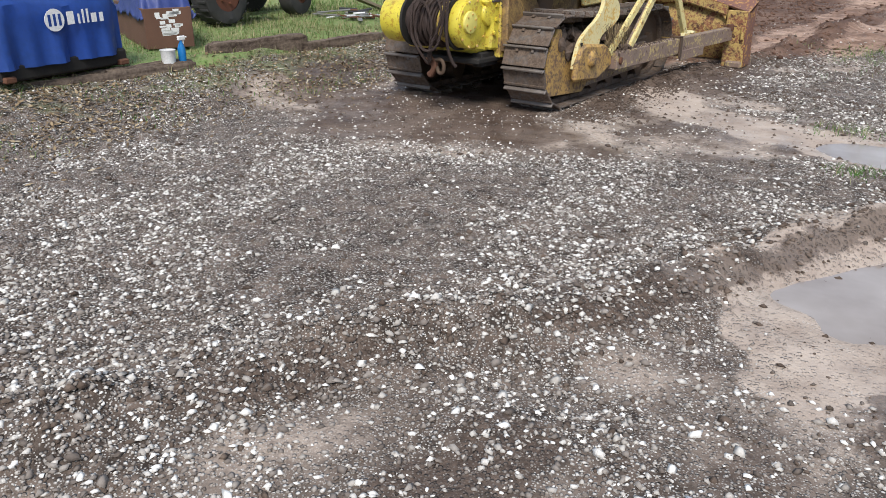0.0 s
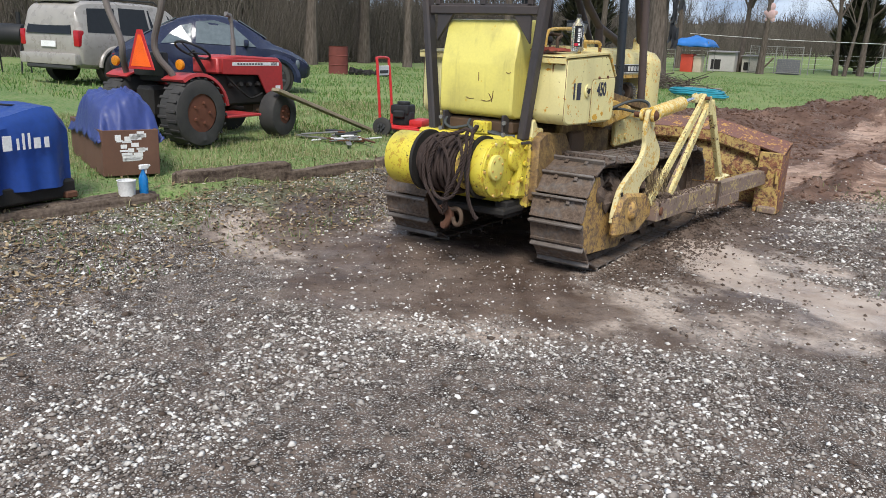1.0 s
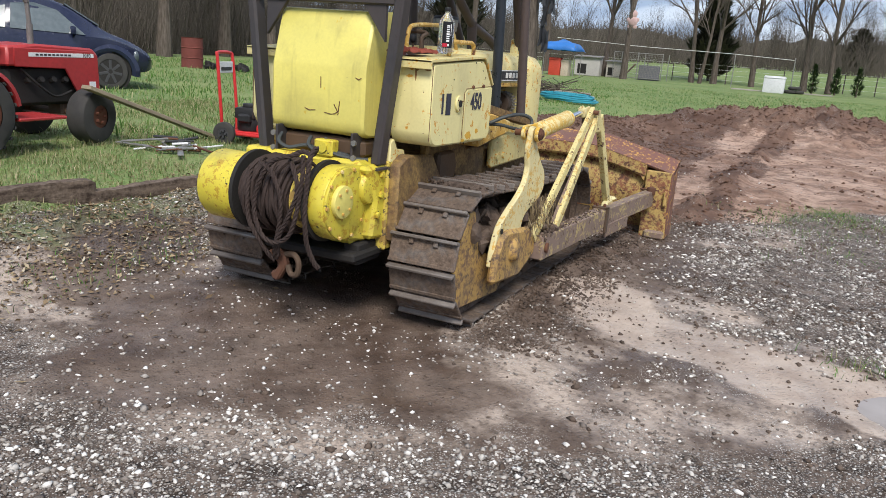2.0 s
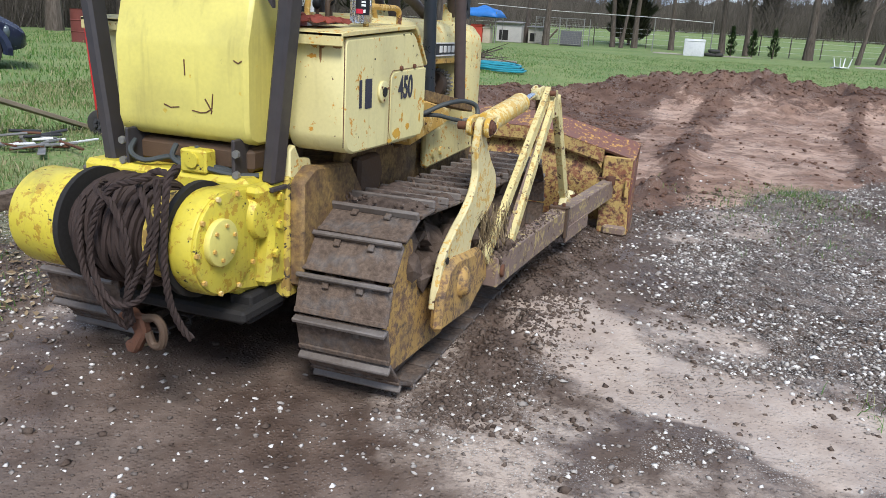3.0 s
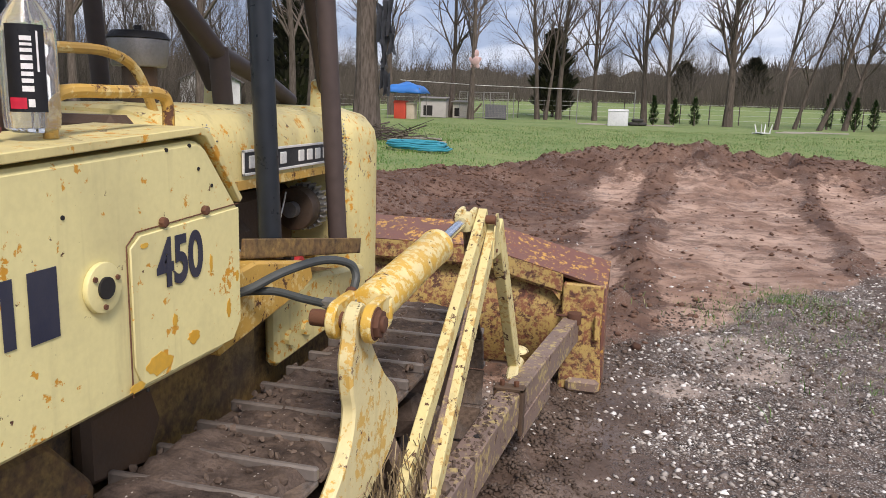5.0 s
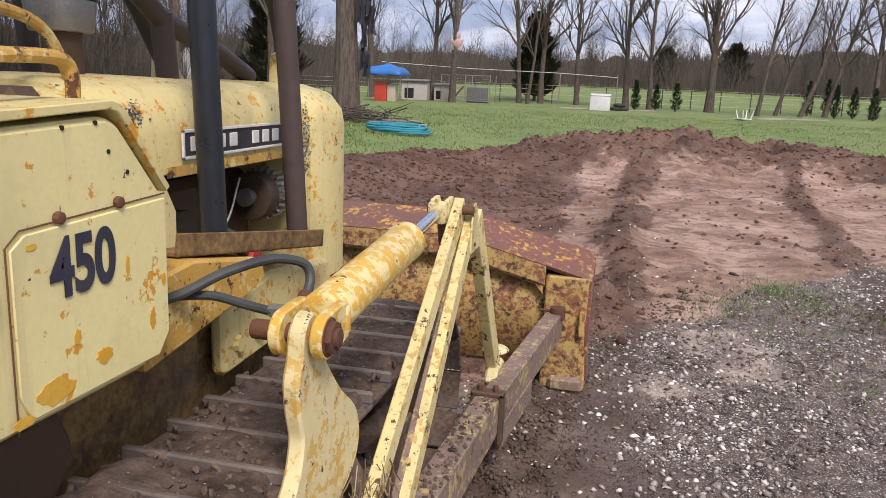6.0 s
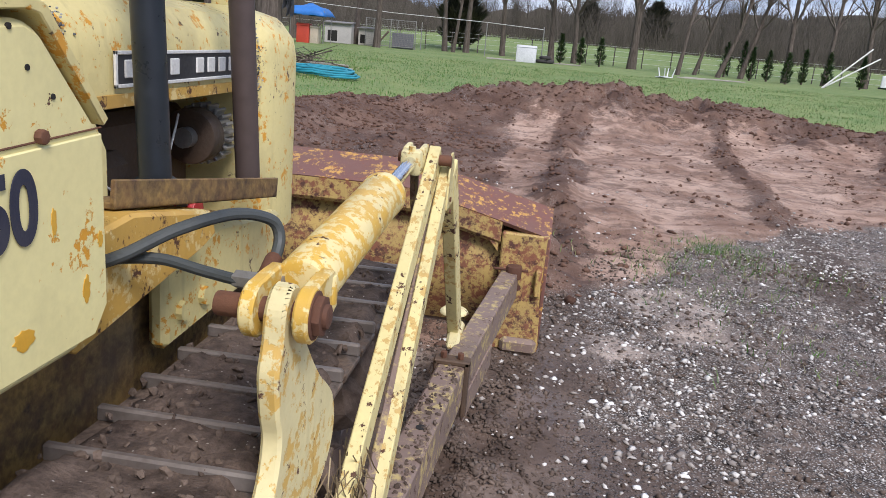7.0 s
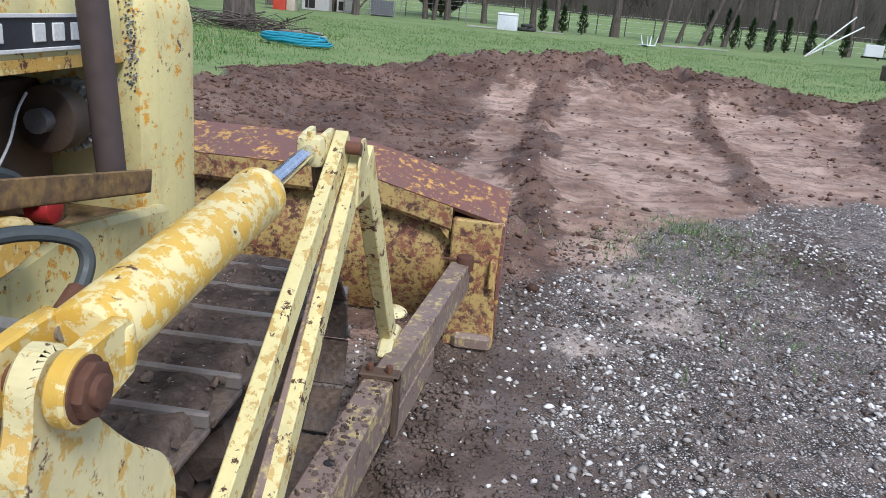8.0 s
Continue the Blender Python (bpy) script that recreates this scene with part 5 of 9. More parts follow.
prism(bm, [(5.54, 0.50), (5.54, 1.0), (5.62, 1.0), (5.62, 0.50)], "x", -3.70, -3.625, 0.01)
part("mount_flange", bm, M_FLANGE, winch, off=DOZER_AT)
for yy, zz in ((5.50, 0.93), (5.50, 0.82), (5.47, 0.71), (5.58, 0.93), (5.58, 0.82), (5.58, 0.70), (5.58, 0.6)):
    bm = B()
    xb = -3.645 if yy < 5.55 else -3.625
    rod(bm, (xb, yy, zz), (xb + 0.018, yy, zz), 0.019, seg=6, bevel=0.002)
    part("bolt", bm, M_WINCH, winch, off=DOZER_AT)
bm = B()
rod(bm, (-4.53, WY, WZ), (-4.27, WY, WZ), WR - 0.005, seg=40, bevel=0.02)
part("drum_end", bm, M_WINCH, winch, off=DOZER_AT)
bm = B()
rod(bm, (-4.27, WY, WZ), (-3.80, WY, WZ), 0.135, seg=28)
for x in (-4.27, -3.81):
    rod(bm, (x - 0.012, WY, WZ), (x + 0.012, WY, WZ), 0.215, seg=36)
part("rope_drum", bm, M_DARK, winch, off=DOZER_AT)
bm = B()
box(bm, (-4.5, 5.4, 0.9), (-3.72, 5.62, 1.0), 0.02)
box(bm, (-4.48, 5.35, 0.55), (-3.72, 5.6, 0.70), 0.02)
part("winch_frame", bm, M_WINCH, winch, off=DOZER_AT)


def rope(bm, pts, r=0.0105):
    """Laid wire rope: three strands twisted round a line."""
    p = smooth_path(pts, 9)
    for strand in range(3):
        q, turn, side = [], strand * math.tau / 3, None
        for i, c in enumerate(p):
            d = (p[min(i + 1, len(p) - 1)] - p[max(i - 1, 0)]).normalized()
            side = d.orthogonal().normalized() if side is None else (side - d * side.dot(d)).normalized()
            up = d.cross(side)
            if i:
                turn += (c - p[i - 1]).length * 70
            q.append(c + r * 0.55 * (math.cos(turn) * side + math.sin(turn) * up))
        tube(bm, q, r * 0.62, 5)


bm = B()
for layer in range(3):
    for k in range(13 - layer):
        x = -4.24 + 0.024 * k + 0.02 * layer
        r = 0.145 + 0.021 * layer + rs.uniform(-0.006, 0.012)
        t0 = rs.uniform(0, 6)
        w = rs.uniform(-0.025, 0.025)
        tube(bm, [(x + w * math.sin(a * 2 + t0), WY + r * math.cos(a), WZ + r * math.sin(a)) for a in (math.tau * j / 26 for j in range(26))], 0.0125, 6, True)
part("rope_coil", bm, M_CABLE, winch, "dark rusty wire rope wound on the drum", DOZER_AT)
# yellow barrel of the drum showing beside the wound rope
bm = B()
rod(bm, (-3.93, WY, WZ), (-3.80, WY, WZ), WR - 0.03, seg=36)
part("drum_barrel", bm, M_FLANGE, winch, "chipped yellow drum barrel", DOZER_AT)
LOOPS = (
    ("loose_rope", 0.0115, [(-3.90, 5.02, 1.03), (-3.93, 4.98, 1.02), (-4.03, 4.97, 0.98), (-4.10, 4.955, 0.86), (-4.12, 4.95, 0.72), (-4.06, 4.945, 0.60), (-3.98, 4.95, 0.575), (-3.90, 4.955, 0.63), (-3.86, 4.96, 0.76), (-3.84, 4.97, 0.92), (-3.86, 5.0, 1.03)]),
    ("loose_rope", 0.0115, [(-4.14, 5.06, 0.98), (-4.10, 4.98, 0.97), (-4.02, 4.96, 0.93), (-3.96, 4.955, 0.80), (-3.97, 4.96, 0.66), (-4.01, 4.98, 0.53), (-4.02, 5.01, 0.47)]),
    ("loose_rope", 0.0115, [(-4.20, 5.02, 0.93), (-4.18, 4.97, 0.82), (-4.16, 4.955, 0.68), (-4.10, 4.95, 0.59), (-4.05, 4.98, 0.50), (-4.03, 5.01, 0.46)]),
    ("loose_rope", 0.0115, [(-3.98, 5.04, 1.01), (-3.91, 4.985, 0.97), (-3.865, 4.965, 0.86), (-3.90, 4.955, 0.74), (-3.97, 4.96, 0.60), (-4.0, 5.0, 0.49)]),
    ("rope_tail", 0.0125, [(-3.815, 5.05, 1.07), (-3.815, 5.0, 1.03), (-3.815, 4.975, 0.90), (-3.82, 4.97, 0.74), (-3.82, 4.99, 0.60), (-3.80, 5.02, 0.50), (-3.775, 5.04, 0.455)]),
    ("rope_tail", 0.0125, [(-3.815, 5.05, 1.07), (-3.86, 5.08, 1.03), (-3.93, 5.09, 1.035), (-3.98, 5.08, 1.01)]),
)
for name, r, pts in LOOPS:
    bm = B()
    rope(bm, [(x + 0.03, y + 0.045, z + 0.02) for x, y, z in pts], r)
    part(name, bm, M_CABLE, winch, "hanging loop of wire rope", DOZER_AT)
HOOK = (-4.0, 5.10, 0.455)
bm = B()
prism(bm, [(-0.055, 0.06), (0.04, 0.065), (0.055, 0.0), (0.02, -0.06), (0.0, -0.095), (-0.04, -0.09), (-0.05, -0.05), (-0.02, -0.04), (0.0, -0.005), (-0.02, 0.02), (-0.06, 0.02)], "y", -0.022, 0.022, 0.010)
rod(bm, (-0.03, -0.03, 0.045), (-0.03, 0.03, 0.045), 0.03, seg=12, bevel=0.004)
bmesh.ops.translate(bm, vec=Vector(HOOK), verts=bm.verts)
part("hook", bm, M_RUST, winch, "rusty forged tow hook", DOZER_AT)
bm = B()
tube(bm, smooth_path([(0.03, 0.0, 0.05), (0.09, 0.0, 0.06), (0.12, 0.0, 0.02), (0.11, 0.0, -0.04), (0.07, 0.0, -0.045), (0.05, 0.0, 0.0)], 5), 0.016, 8)
bmesh.ops.translate(bm, vec=Vector(HOOK), verts=bm.verts)
part("shackle", bm, M_CASTIRON, winch, "rusty shackle on the tow hook", DOZER_AT)
# plate takes near-black colour for the shade that falls below the winch
bm = B()
box(bm, (-4.25, 5.28, 0.47), (-3.66, 5.7, 0.52), 0.012)
box(bm, (-3.78, 5.36, 0.44), (-3.68, 5.6, 0.56), 0.01)
dz("drawbar_plate", bm, M_DARK, "dirty steel drawbar plate")

M_TOWER = paint("pale_tower_paint", (0.70, 0.61, 0.28), (0.52, 0.36, 0.12), (0.10, 0.05, 0.03), 0.76, 0.30, 0.5, grain=0.6)
M_HORN = paint("worn_horn_paint", (0.73, 0.64, 0.33), (0.62, 0.40, 0.10), (0.13, 0.06, 0.035), 0.80, 0.30, 0.5, grain=0.62, soft=0.03, rusty=0.8)
# blade linkage: curved horn, lift ram, braced tower, push beam
for s in (1, -1):
    def X(x):
        return x if s > 0 else mirror(x)
    def span(a, b):
        return sorted((X(a), X(b)))
    edge_l = smooth_path([(0, 5.945, 0.40), (0, 5.965, 0.50), (0, 6.035, 0.63), (0, 6.17, 0.715), (0, 6.30, 0.775), (0, 6.405, 0.85), (0, 6.44, 0.93), (0, 6.425, 0.99), (0, 6.415, 1.06), (0, 6.432, 1.11), (0, 6.440, 1.155), (0, 6.465, 1.185), (0, 6.49, 1.19)], 4)
    edge_r = smooth_path([(0, 6.515, 1.18), (0, 6.532, 1.15), (0, 6.54, 1.10), (0, 6.575, 1.05), (0, 6.655, 0.965), (0, 6.75, 0.885), (0, 6.775, 0.80), (0, 6.73, 0.735), (0, 6.60, 0.685), (0, 6.49, 0.655), (0, 6.41, 0.60), (0, 6.40, 0.50), (0, 6.30, 0.38)], 4)
    bm = B()
    prism(bm, [(p.y, p.z) for p in edge_l + edge_r], "x", *span(-3.172, -3.136), 0.006)
    horn = dz("lift_horn", bm, M_HORN, "curved pale yellow horn plate carrying the lift ram")
    bm = B()
    prism(bm, [(5.93, 0.30), (5.945, 0.46), (6.03, 0.575), (6.13, 0.60), (6.30, 0.575), (6.50, 0.555), (6.60, 0.49), (6.63, 0.36), (6.35, 0.26)], "x", *span(-3.16, -3.105), 0.022)
    rod(bm, (X(-3.13), 6.21, 0.46), (X(-3.075), 6.22, 0.47), 0.085, 0.062, seg=20, bevel=0.015)
    part("trunnion", bm, M_GUARD, horn, "orange-yellow trunnion boss", DOZER_AT)
    # a near-black disc gives the hole its shade
    bm = B()
    rod(bm, (X(-3.134), 6.055, 0.60), (X(-3.128), 6.055, 0.60), 0.016, seg=12)
    part("horn_hole", bm, M_DARK, horn, off=DOZER_AT)
    pin, tip = Vector((X(-3.157), 6.484, 1.144)), Vector((X(-3.135), 7.530, 1.243))
    way = (tip - pin).normalized()
    turn_ram = way.to_track_quat("Y", "Z").to_matrix().to_4x4()
    R_RAM = 0.0535
    bm = B()
    rod(bm, pin + way * 0.085, pin + way * 0.655, R_RAM, seg=36, bevel=0.006)
    ram = dz("lift_ram", bm, M_BARREL, "orange and cream mottled hydraulic lift ram")
    bm = B()
    rod(bm, pin + way * 0.640, pin + way * 0.682, R_RAM + 0.0025, seg=36, bevel=0.008)
    part("gland", bm, M_BARREL, ram, off=DOZER_AT)
    bm = B()
    rod(bm, pin + way * 0.675, pin + way * 0.690, 0.029, seg=24, bevel=0.004)
    part("rod_seal", bm, M_CASTIRON, ram, off=DOZER_AT)
    for x in (-3.200, -3.113):
        bm = B()
        m = Matrix.Translation((X(x), pin.y, pin.z)) @ turn_ram
        outline = [(0.047 * math.cos(radians(a)), 0.047 * math.sin(radians(a))) for a in range(75, 286, 15)] + [(0.05, -0.045), (0.10, -0.040), (0.115, -0.02), (0.115, 0.02), (0.10, 0.040), (0.05, 0.045)]
        before = set(bm.verts)
        prism(bm, outline, "x", -0.0125, 0.0125, 0.004)
        bmesh.ops.transform(bm, matrix=m, verts=[v for v in bm.verts if v not in before])
        part("clevis_cheek", bm, M_BARREL, ram, off=DOZER_AT)
        bm = B()
        a = m @ Vector((0.0, 0.095, 0.0))
        rod(bm, a + Vector((0, 0, -0.03)), a + Vector((0, 0, 0.03)), 0.018, seg=10, bevel=0.006)
        part("cheek_weld", bm, M_BARREL, ram, off=DOZER_AT)
    bm = B()
    rod(bm, (X(-3.265), pin.y, pin.z), (X(-3.078), pin.y, pin.z), 0.0205, seg=20, bevel=0.004)
    part("pivot_pin", bm, M_RUST, ram, "rusty pivot pin", DOZER_AT)
    bm = B()
    rod(bm, (X(-3.101), pin.y, pin.z), (X(-3.086), pin.y, pin.z), 0.034, seg=8, bevel=0.003)
    part("pin_nut", bm, M_RUST, ram, "rusty nut on the pin", DOZER_AT)
    bm = B()
    rod(bm, (X(-3.104), pin.y, pin.z), (X(-3.099), pin.y, pin.z), 0.040, seg=24, bevel=0.0015)
    part("pin_washer", bm, M_RUST, ram, off=DOZER_AT)
    bm = B()
    rod(bm, pin + way * 0.66, tip - way * 0.04, 0.0185, seg=22)
    part("piston_rod", bm, M_CHROME, ram, "bright chrome piston rod", DOZER_AT)
    # forked eye on the rod
    m = Matrix.Translation(tip) @ turn_ram
    bm = B()
    box(bm, (-0.030, -0.062, -0.036), (0.030, -0.012, 0.034), 0.012, m, 2)
    box(bm, (-0.032, -0.022, -0.034), (-0.014, 0.052, 0.036), 0.008, m, 2)
    box(bm, (0.014, -0.022, -0.034), (0.032, 0.052, 0.036), 0.008, m, 2)
    rod(bm, m @ Vector((0, -0.040, 0.03)), m @ Vector((0, -0.040, 0.044)), 0.010, seg=10)
    eye = part("rod_eye", bm, M_ARM, ram, "yellow forked rod eye", DOZER_AT)
    bm = B()
    rod(bm, (tip.x - 0.05, tip.y + 0.02, tip.z), (tip.x + 0.105, tip.y + 0.02, tip.z), 0.016, seg=14, bevel=0.003)
    part("eye_pin", bm, M_RUST, eye, off=DOZER_AT)
    bm = B()
    prism(bm, [(7.50, 1.245), (7.53, 1.262), (7.575, 1.25), (7.60, 1.14), (7.60, 1.06), (7.55, 1.10), (7.515, 1.19)], "x", *span(-3.142, -3.128), 0.003)
    dz("lift_lug", bm, M_BEAM, "dark rusty lug under the rod eye")
    # beam: hollow box that toes out towards the blade
    a, b, c = Vector((X(-3.090), 6.595, 0.405)), Vector((X(-3.004), 7.87, 0.408)), Vector((X(-2.862), 9.08, 0.420))
    def along(p, q, name, lo, hi, hw, material, label="", bevel=0.006, parent=None):
        m = Matrix.Translation(p) @ (q - p).to_track_quat("Y", "Z").to_matrix().to_4x4()
        bm = B()
        box(bm, (-hw, 0, lo), (hw, (q - p).length, hi), bevel, m)
        return dz(name, bm, material, label, parent)
    beam = along(a, b, "push_beam", -0.085, 0.078, 0.047, M_BEAM, "long push beam caked with dry mud", 0.008)
    along(b - Vector((0, 0.08, 0)), c, "beam_extension", -0.07, 0.074, 0.043, M_BEAM, "", 0.006, beam)
    along(b + Vector((s * 0.052, 0.02, -0.10)), b + Vector((s * 0.110, 0.52, -0.085)), "splice_plate", -0.055, 0.045, 0.006, M_BEAM, "", 0.003, beam)
    bm = B()
    m = Matrix.Translation(b)
    for x0, x1, z0, z1 in ((-0.062, -0.046, -0.10, 0.092), (0.046, 0.066, -0.115, 0.095), (-0.062, 0.066, 0.076, 0.096)):
        box(bm, (min(x0 * s, x1 * s), -0.028, z0), (max(x0 * s, x1 * s), 0.028, z1), 0.005, m)
    strap = part("beam_strap", bm, M_CASTIRON, beam, "rusty strap bolted round the beam joint", DOZER_AT)
    for dx in (-0.03, 0.03):
        bm = B()
        rod(bm, b + Vector((s * dx, 0, 0.094)), b + Vector((s * dx, 0, 0.118)), 0.012, seg=6, bevel=0.002)
        part("bolt", bm, M_RUST, strap, off=DOZER_AT)
    bm = B()
    rod(bm, (X(-3.046), 6.655, 0.40), (X(-3.026), 6.657, 0.40), 0.034, seg=16, bevel=0.004)
    part("beam_pin", bm, M_RUST, beam, off=DOZER_AT)
    # the hole is a near-black disc, shade by colour
    bm = B()
    q = a + (b - a) * 0.617
    rod(bm, q + Vector((0.005, 0, 0.074)), q + Vector((0.005, 0, 0.0805)), 0.015, seg=14)
    part("beam_hole", bm, M_DARK, beam, "dark hole in the beam's top", DOZER_AT)
    bm = B()
    rod(bm, (X(-2.845), 9.05, 0.46), (X(-2.845), 9.05, 0.525), 0.040, seg=14, bevel=0.005)
    rod(bm, (X(-2.845) - 0.10, 9.04, 0.505), (X(-2.845) + 0.07, 9.05, 0.505), 0.007, seg=8)
    part("beam_pin", bm, M_RUST, beam, off=DOZER_AT)
    bm = B()
    def on_beam():
        t = rs.uniform(0.0, 1.0) ** 1.3
        q = a + (b - a) * t
        return q.x + rs.uniform(-0.045, 0.042), q.y, q.z + 0.078
    lumps(bm, 320, on_beam, 0.002, 0.010)
    tagged(part("beam_soil", bm, M_MUD, beam, "dry soil lying on the beam", DOZER_AT, False), kind="stuff")
    bm = B()
    def at_foot():
        return X(-3.085) + rs.uniform(-0.05, 0.05), rs.uniform(6.62, 6.98), 0.47 + rs.uniform(-0.01, 0.05)
    lumps(bm, 90, at_foot, 0.008, 0.024)
    tagged(part("foot_soil", bm, M_MUD, beam, "soil heaped round the tower's foot", DOZER_AT, False), kind="stuff")
    # tower: two parallel rear bars, one front leg, cap plates
    def bar(p, q, name, hx, hy, parent=None, material=None):
        p, q = Vector(p), Vector(q)
        m = Matrix.Translation(p) @ (q - p).to_track_quat("Z", "X").to_matrix().to_4x4()
        L = (q - p).length
        ax = m.to_3x3() @ Vector((1, 0, 0))
        bm = B()
        if abs(ax.x) > 0.7:
            box(bm, (-hx, -hy, 0), (hx, hy, L), 0.003, m)
        else:
            box(bm, (-hy, -hx, 0), (hy, hx, L), 0.003, m)
        return dz(name, bm, material or M_TOWER, "", parent)
    tower = bar((X(-3.108), 6.56, 0.47), (X(-3.082), 7.585, 1.255), "lift_tower", 0.0165, 0.034)
    tagged(tower, "pale yellow braced lift tower on the beam")
    bar((X(-3.062), 6.86, 0.47), (X(-3.050), 7.61, 1.20), "rear_bar", 0.0155, 0.034, tower)
    bar((X(-3.084), 6.86, 0.52), (X(-3.066), 7.58, 1.17), "web_bar", 0.010, 0.010, tower, M_BEAM)
    bar((X(-3.030), 8.17, 0.47), (X(-3.050), 7.655, 1.21), "front_leg", 0.021, 0.038, tower)
    bm = B()
    prism(bm, [(7.515, 1.15), (7.535, 1.255), (7.56, 1.280), (7.585, 1.276), (7.635, 1.20), (7.64, 1.15)], "x", *span(-3.098, -3.094), 0.001)
    prism(bm, [(7.54, 1.10), (7.545, 1.20), (7.575, 1.262), (7.60, 1.262), (7.69, 1.16), (7.69, 1.10)], "x", *span(-3.037, -3.031), 0.001)
    part("cap_plate", bm, M_TOWER, tower, off=DOZER_AT)
    for y, z in ((7.585, 1.125), (7.60, 1.085)):
        bm = B()
        rod(bm, (X(-3.031), y, z), (X(-3.026), y, z), 0.007, seg=8)
        part("rivet", bm, M_RUST, tower, off=DOZER_AT)
    bm = B()
    rod(bm, (X(-3.06), 8.38, 0.485), (X(-3.06), 8.38, 0.505), 0.065, 0.05, seg=18, bevel=0.01)
    prism(bm, [(8.02, 0.47), (8.08, 0.51), (8.22, 0.515), (8.30, 0.47)], "x", *span(-3.05, -3.00), 0.01)
    part("foot_lug", bm, M_ARM, tower, off=DOZER_AT)
    # hoses to the ram
    bm = B()
    tube(bm, smooth_path([(X(-3.55), 6.53, 1.145), (X(-3.47), 6.56, 1.175), (X(-3.40), 6.62, 1.215), (X(-3.33), 6.70, 1.235), (X(-3.28), 6.755, 1.22), (X(-3.262), 6.765, 1.19), (X(-3.258), 6.74, 1.155), (X(-3.26), 6.70, 1.135)], 6), 0.0115, 10)
    hose = dz("hydraulic_hose", bm, M_HOSE, "bent black hydraulic hose with dusty sheen")
    bm = B()
    rod(bm, (X(-3.26), 6.735, 1.15), (X(-3.256), 6.655, 1.115), 0.0165, seg=10, bevel=0.003)
    part("hose_end", bm, M_RUST, hose, "rust-brown crimped hose end", DOZER_AT)
    bm = B()
    tube(bm, smooth_path([(X(-3.50), 6.585, 1.16), (X(-3.42), 6.60, 1.165), (X(-3.34), 6.595, 1.155), (X(-3.275), 6.585, 1.15), (X(-3.245), 6.58, 1.15)], 6), 0.0105, 10)
    dz("hydraulic_hose", bm, M_HOSE, "short black hydraulic hose")
    bm = B()
    rod(bm, (X(-3.275), 6.59, 1.15), (X(-3.222), 6.575, 1.155), 0.0165, seg=6)
    rod(bm, (X(-3.225), 6.575, 1.155), (X(-3.18), 6.57, 1.165), 0.011, seg=10)
    dz("hose_fitting", bm, M_ALLOY, "steel hex hose fitting")
# straw caught behind the horn
bm = B()
for _ in range(150):
    x, y = rs.uniform(-3.14, -3.06), rs.uniform(6.45, 6.85)
    z = 0.64 + rs.uniform(-0.06, 0.10)
    d = Vector((rs.uniform(-0.04, 0.04), rs.uniform(-0.06, 0.06), -rs.uniform(0.05, 0.15)))
    tube(bm, [(x, y, z), Vector((x, y, z)) + d * 0.5 + Vector(rs.uniform(-0.015, 0.015, 3)), Vector((x, y, z)) + d], 0.0016, 3)
tagged(dz("caught_straw", bm, M_STRAW, "wisps of dry straw caught behind the horn"), kind="stuff")

# blade: curved mouldboard, top flange, end boxes, cutting edge
BL, BR = mirror(-2.68), -2.68
def top_at(x):
    u = abs(x - CX)
    return 0.90 if u < 0.62 else 0.90 - 0.185 * (u - 0.62) / 0.74
secs = []
for x in np.linspace(BL + 0.02, BR - 0.02, 22):
    h = top_at(x)
    curve = [(9.42 - 0.20 * math.sin(math.pi * (0.08 + 0.84 * t)), 0.10 + (h - 0.10) * t) for t in np.linspace(0, 1, 9)]
    back = [(y - 0.03, z) for y, z in curve]
    secs.append([(x, y, z) for y, z in curve] + [(x, y, z) for y, z in back[::-1]])
bm = loft(B(), secs, True)
blade = dz("blade", bm, M_BLADE, "wide rusted yellow dozer blade resting on the ground")
bm = B()
for i, x in enumerate(np.linspace(BL, BR, 22)):
    h = top_at(x)
    u = abs(x - CX)
    rear = 9.14 if u > 0.62 else 9.14 + 0.0
    ring = [(x, rear, h - 0.055), (x, 9.41, h + 0.045), (x, 9.415, h + 0.02), (x, rear + 0.012, h - 0.075)]
    vs = [bm.verts.new(p) for p in ring]
    if i:
        for k in range(4):
            bm.faces.new((prev[k], prev[(k + 1) % 4], vs[(k + 1) % 4], vs[k]))
    else:
        bm.faces.new(vs[::-1])
    prev = vs
bm.faces.new(prev)
bmesh.ops.recalc_face_normals(bm, faces=bm.faces)
part("top_flange", bm, M_BLADETOP, blade, "rust-red sloping top flange", DOZER_AT)
secs = []
for x in np.linspace(BL + 0.25, BR - 0.25, 20):
    h = top_at(x) - 0.06
    secs.append([(x, 9.14, h), (x, 9.14, h - 0.10), (x, 9.155, h - 0.12), (x, 9.28, h - 0.12), (x, 9.28, h)])
part("box_rail", loft(B(), secs, True), M_BLADE, blade, "", DOZER_AT)
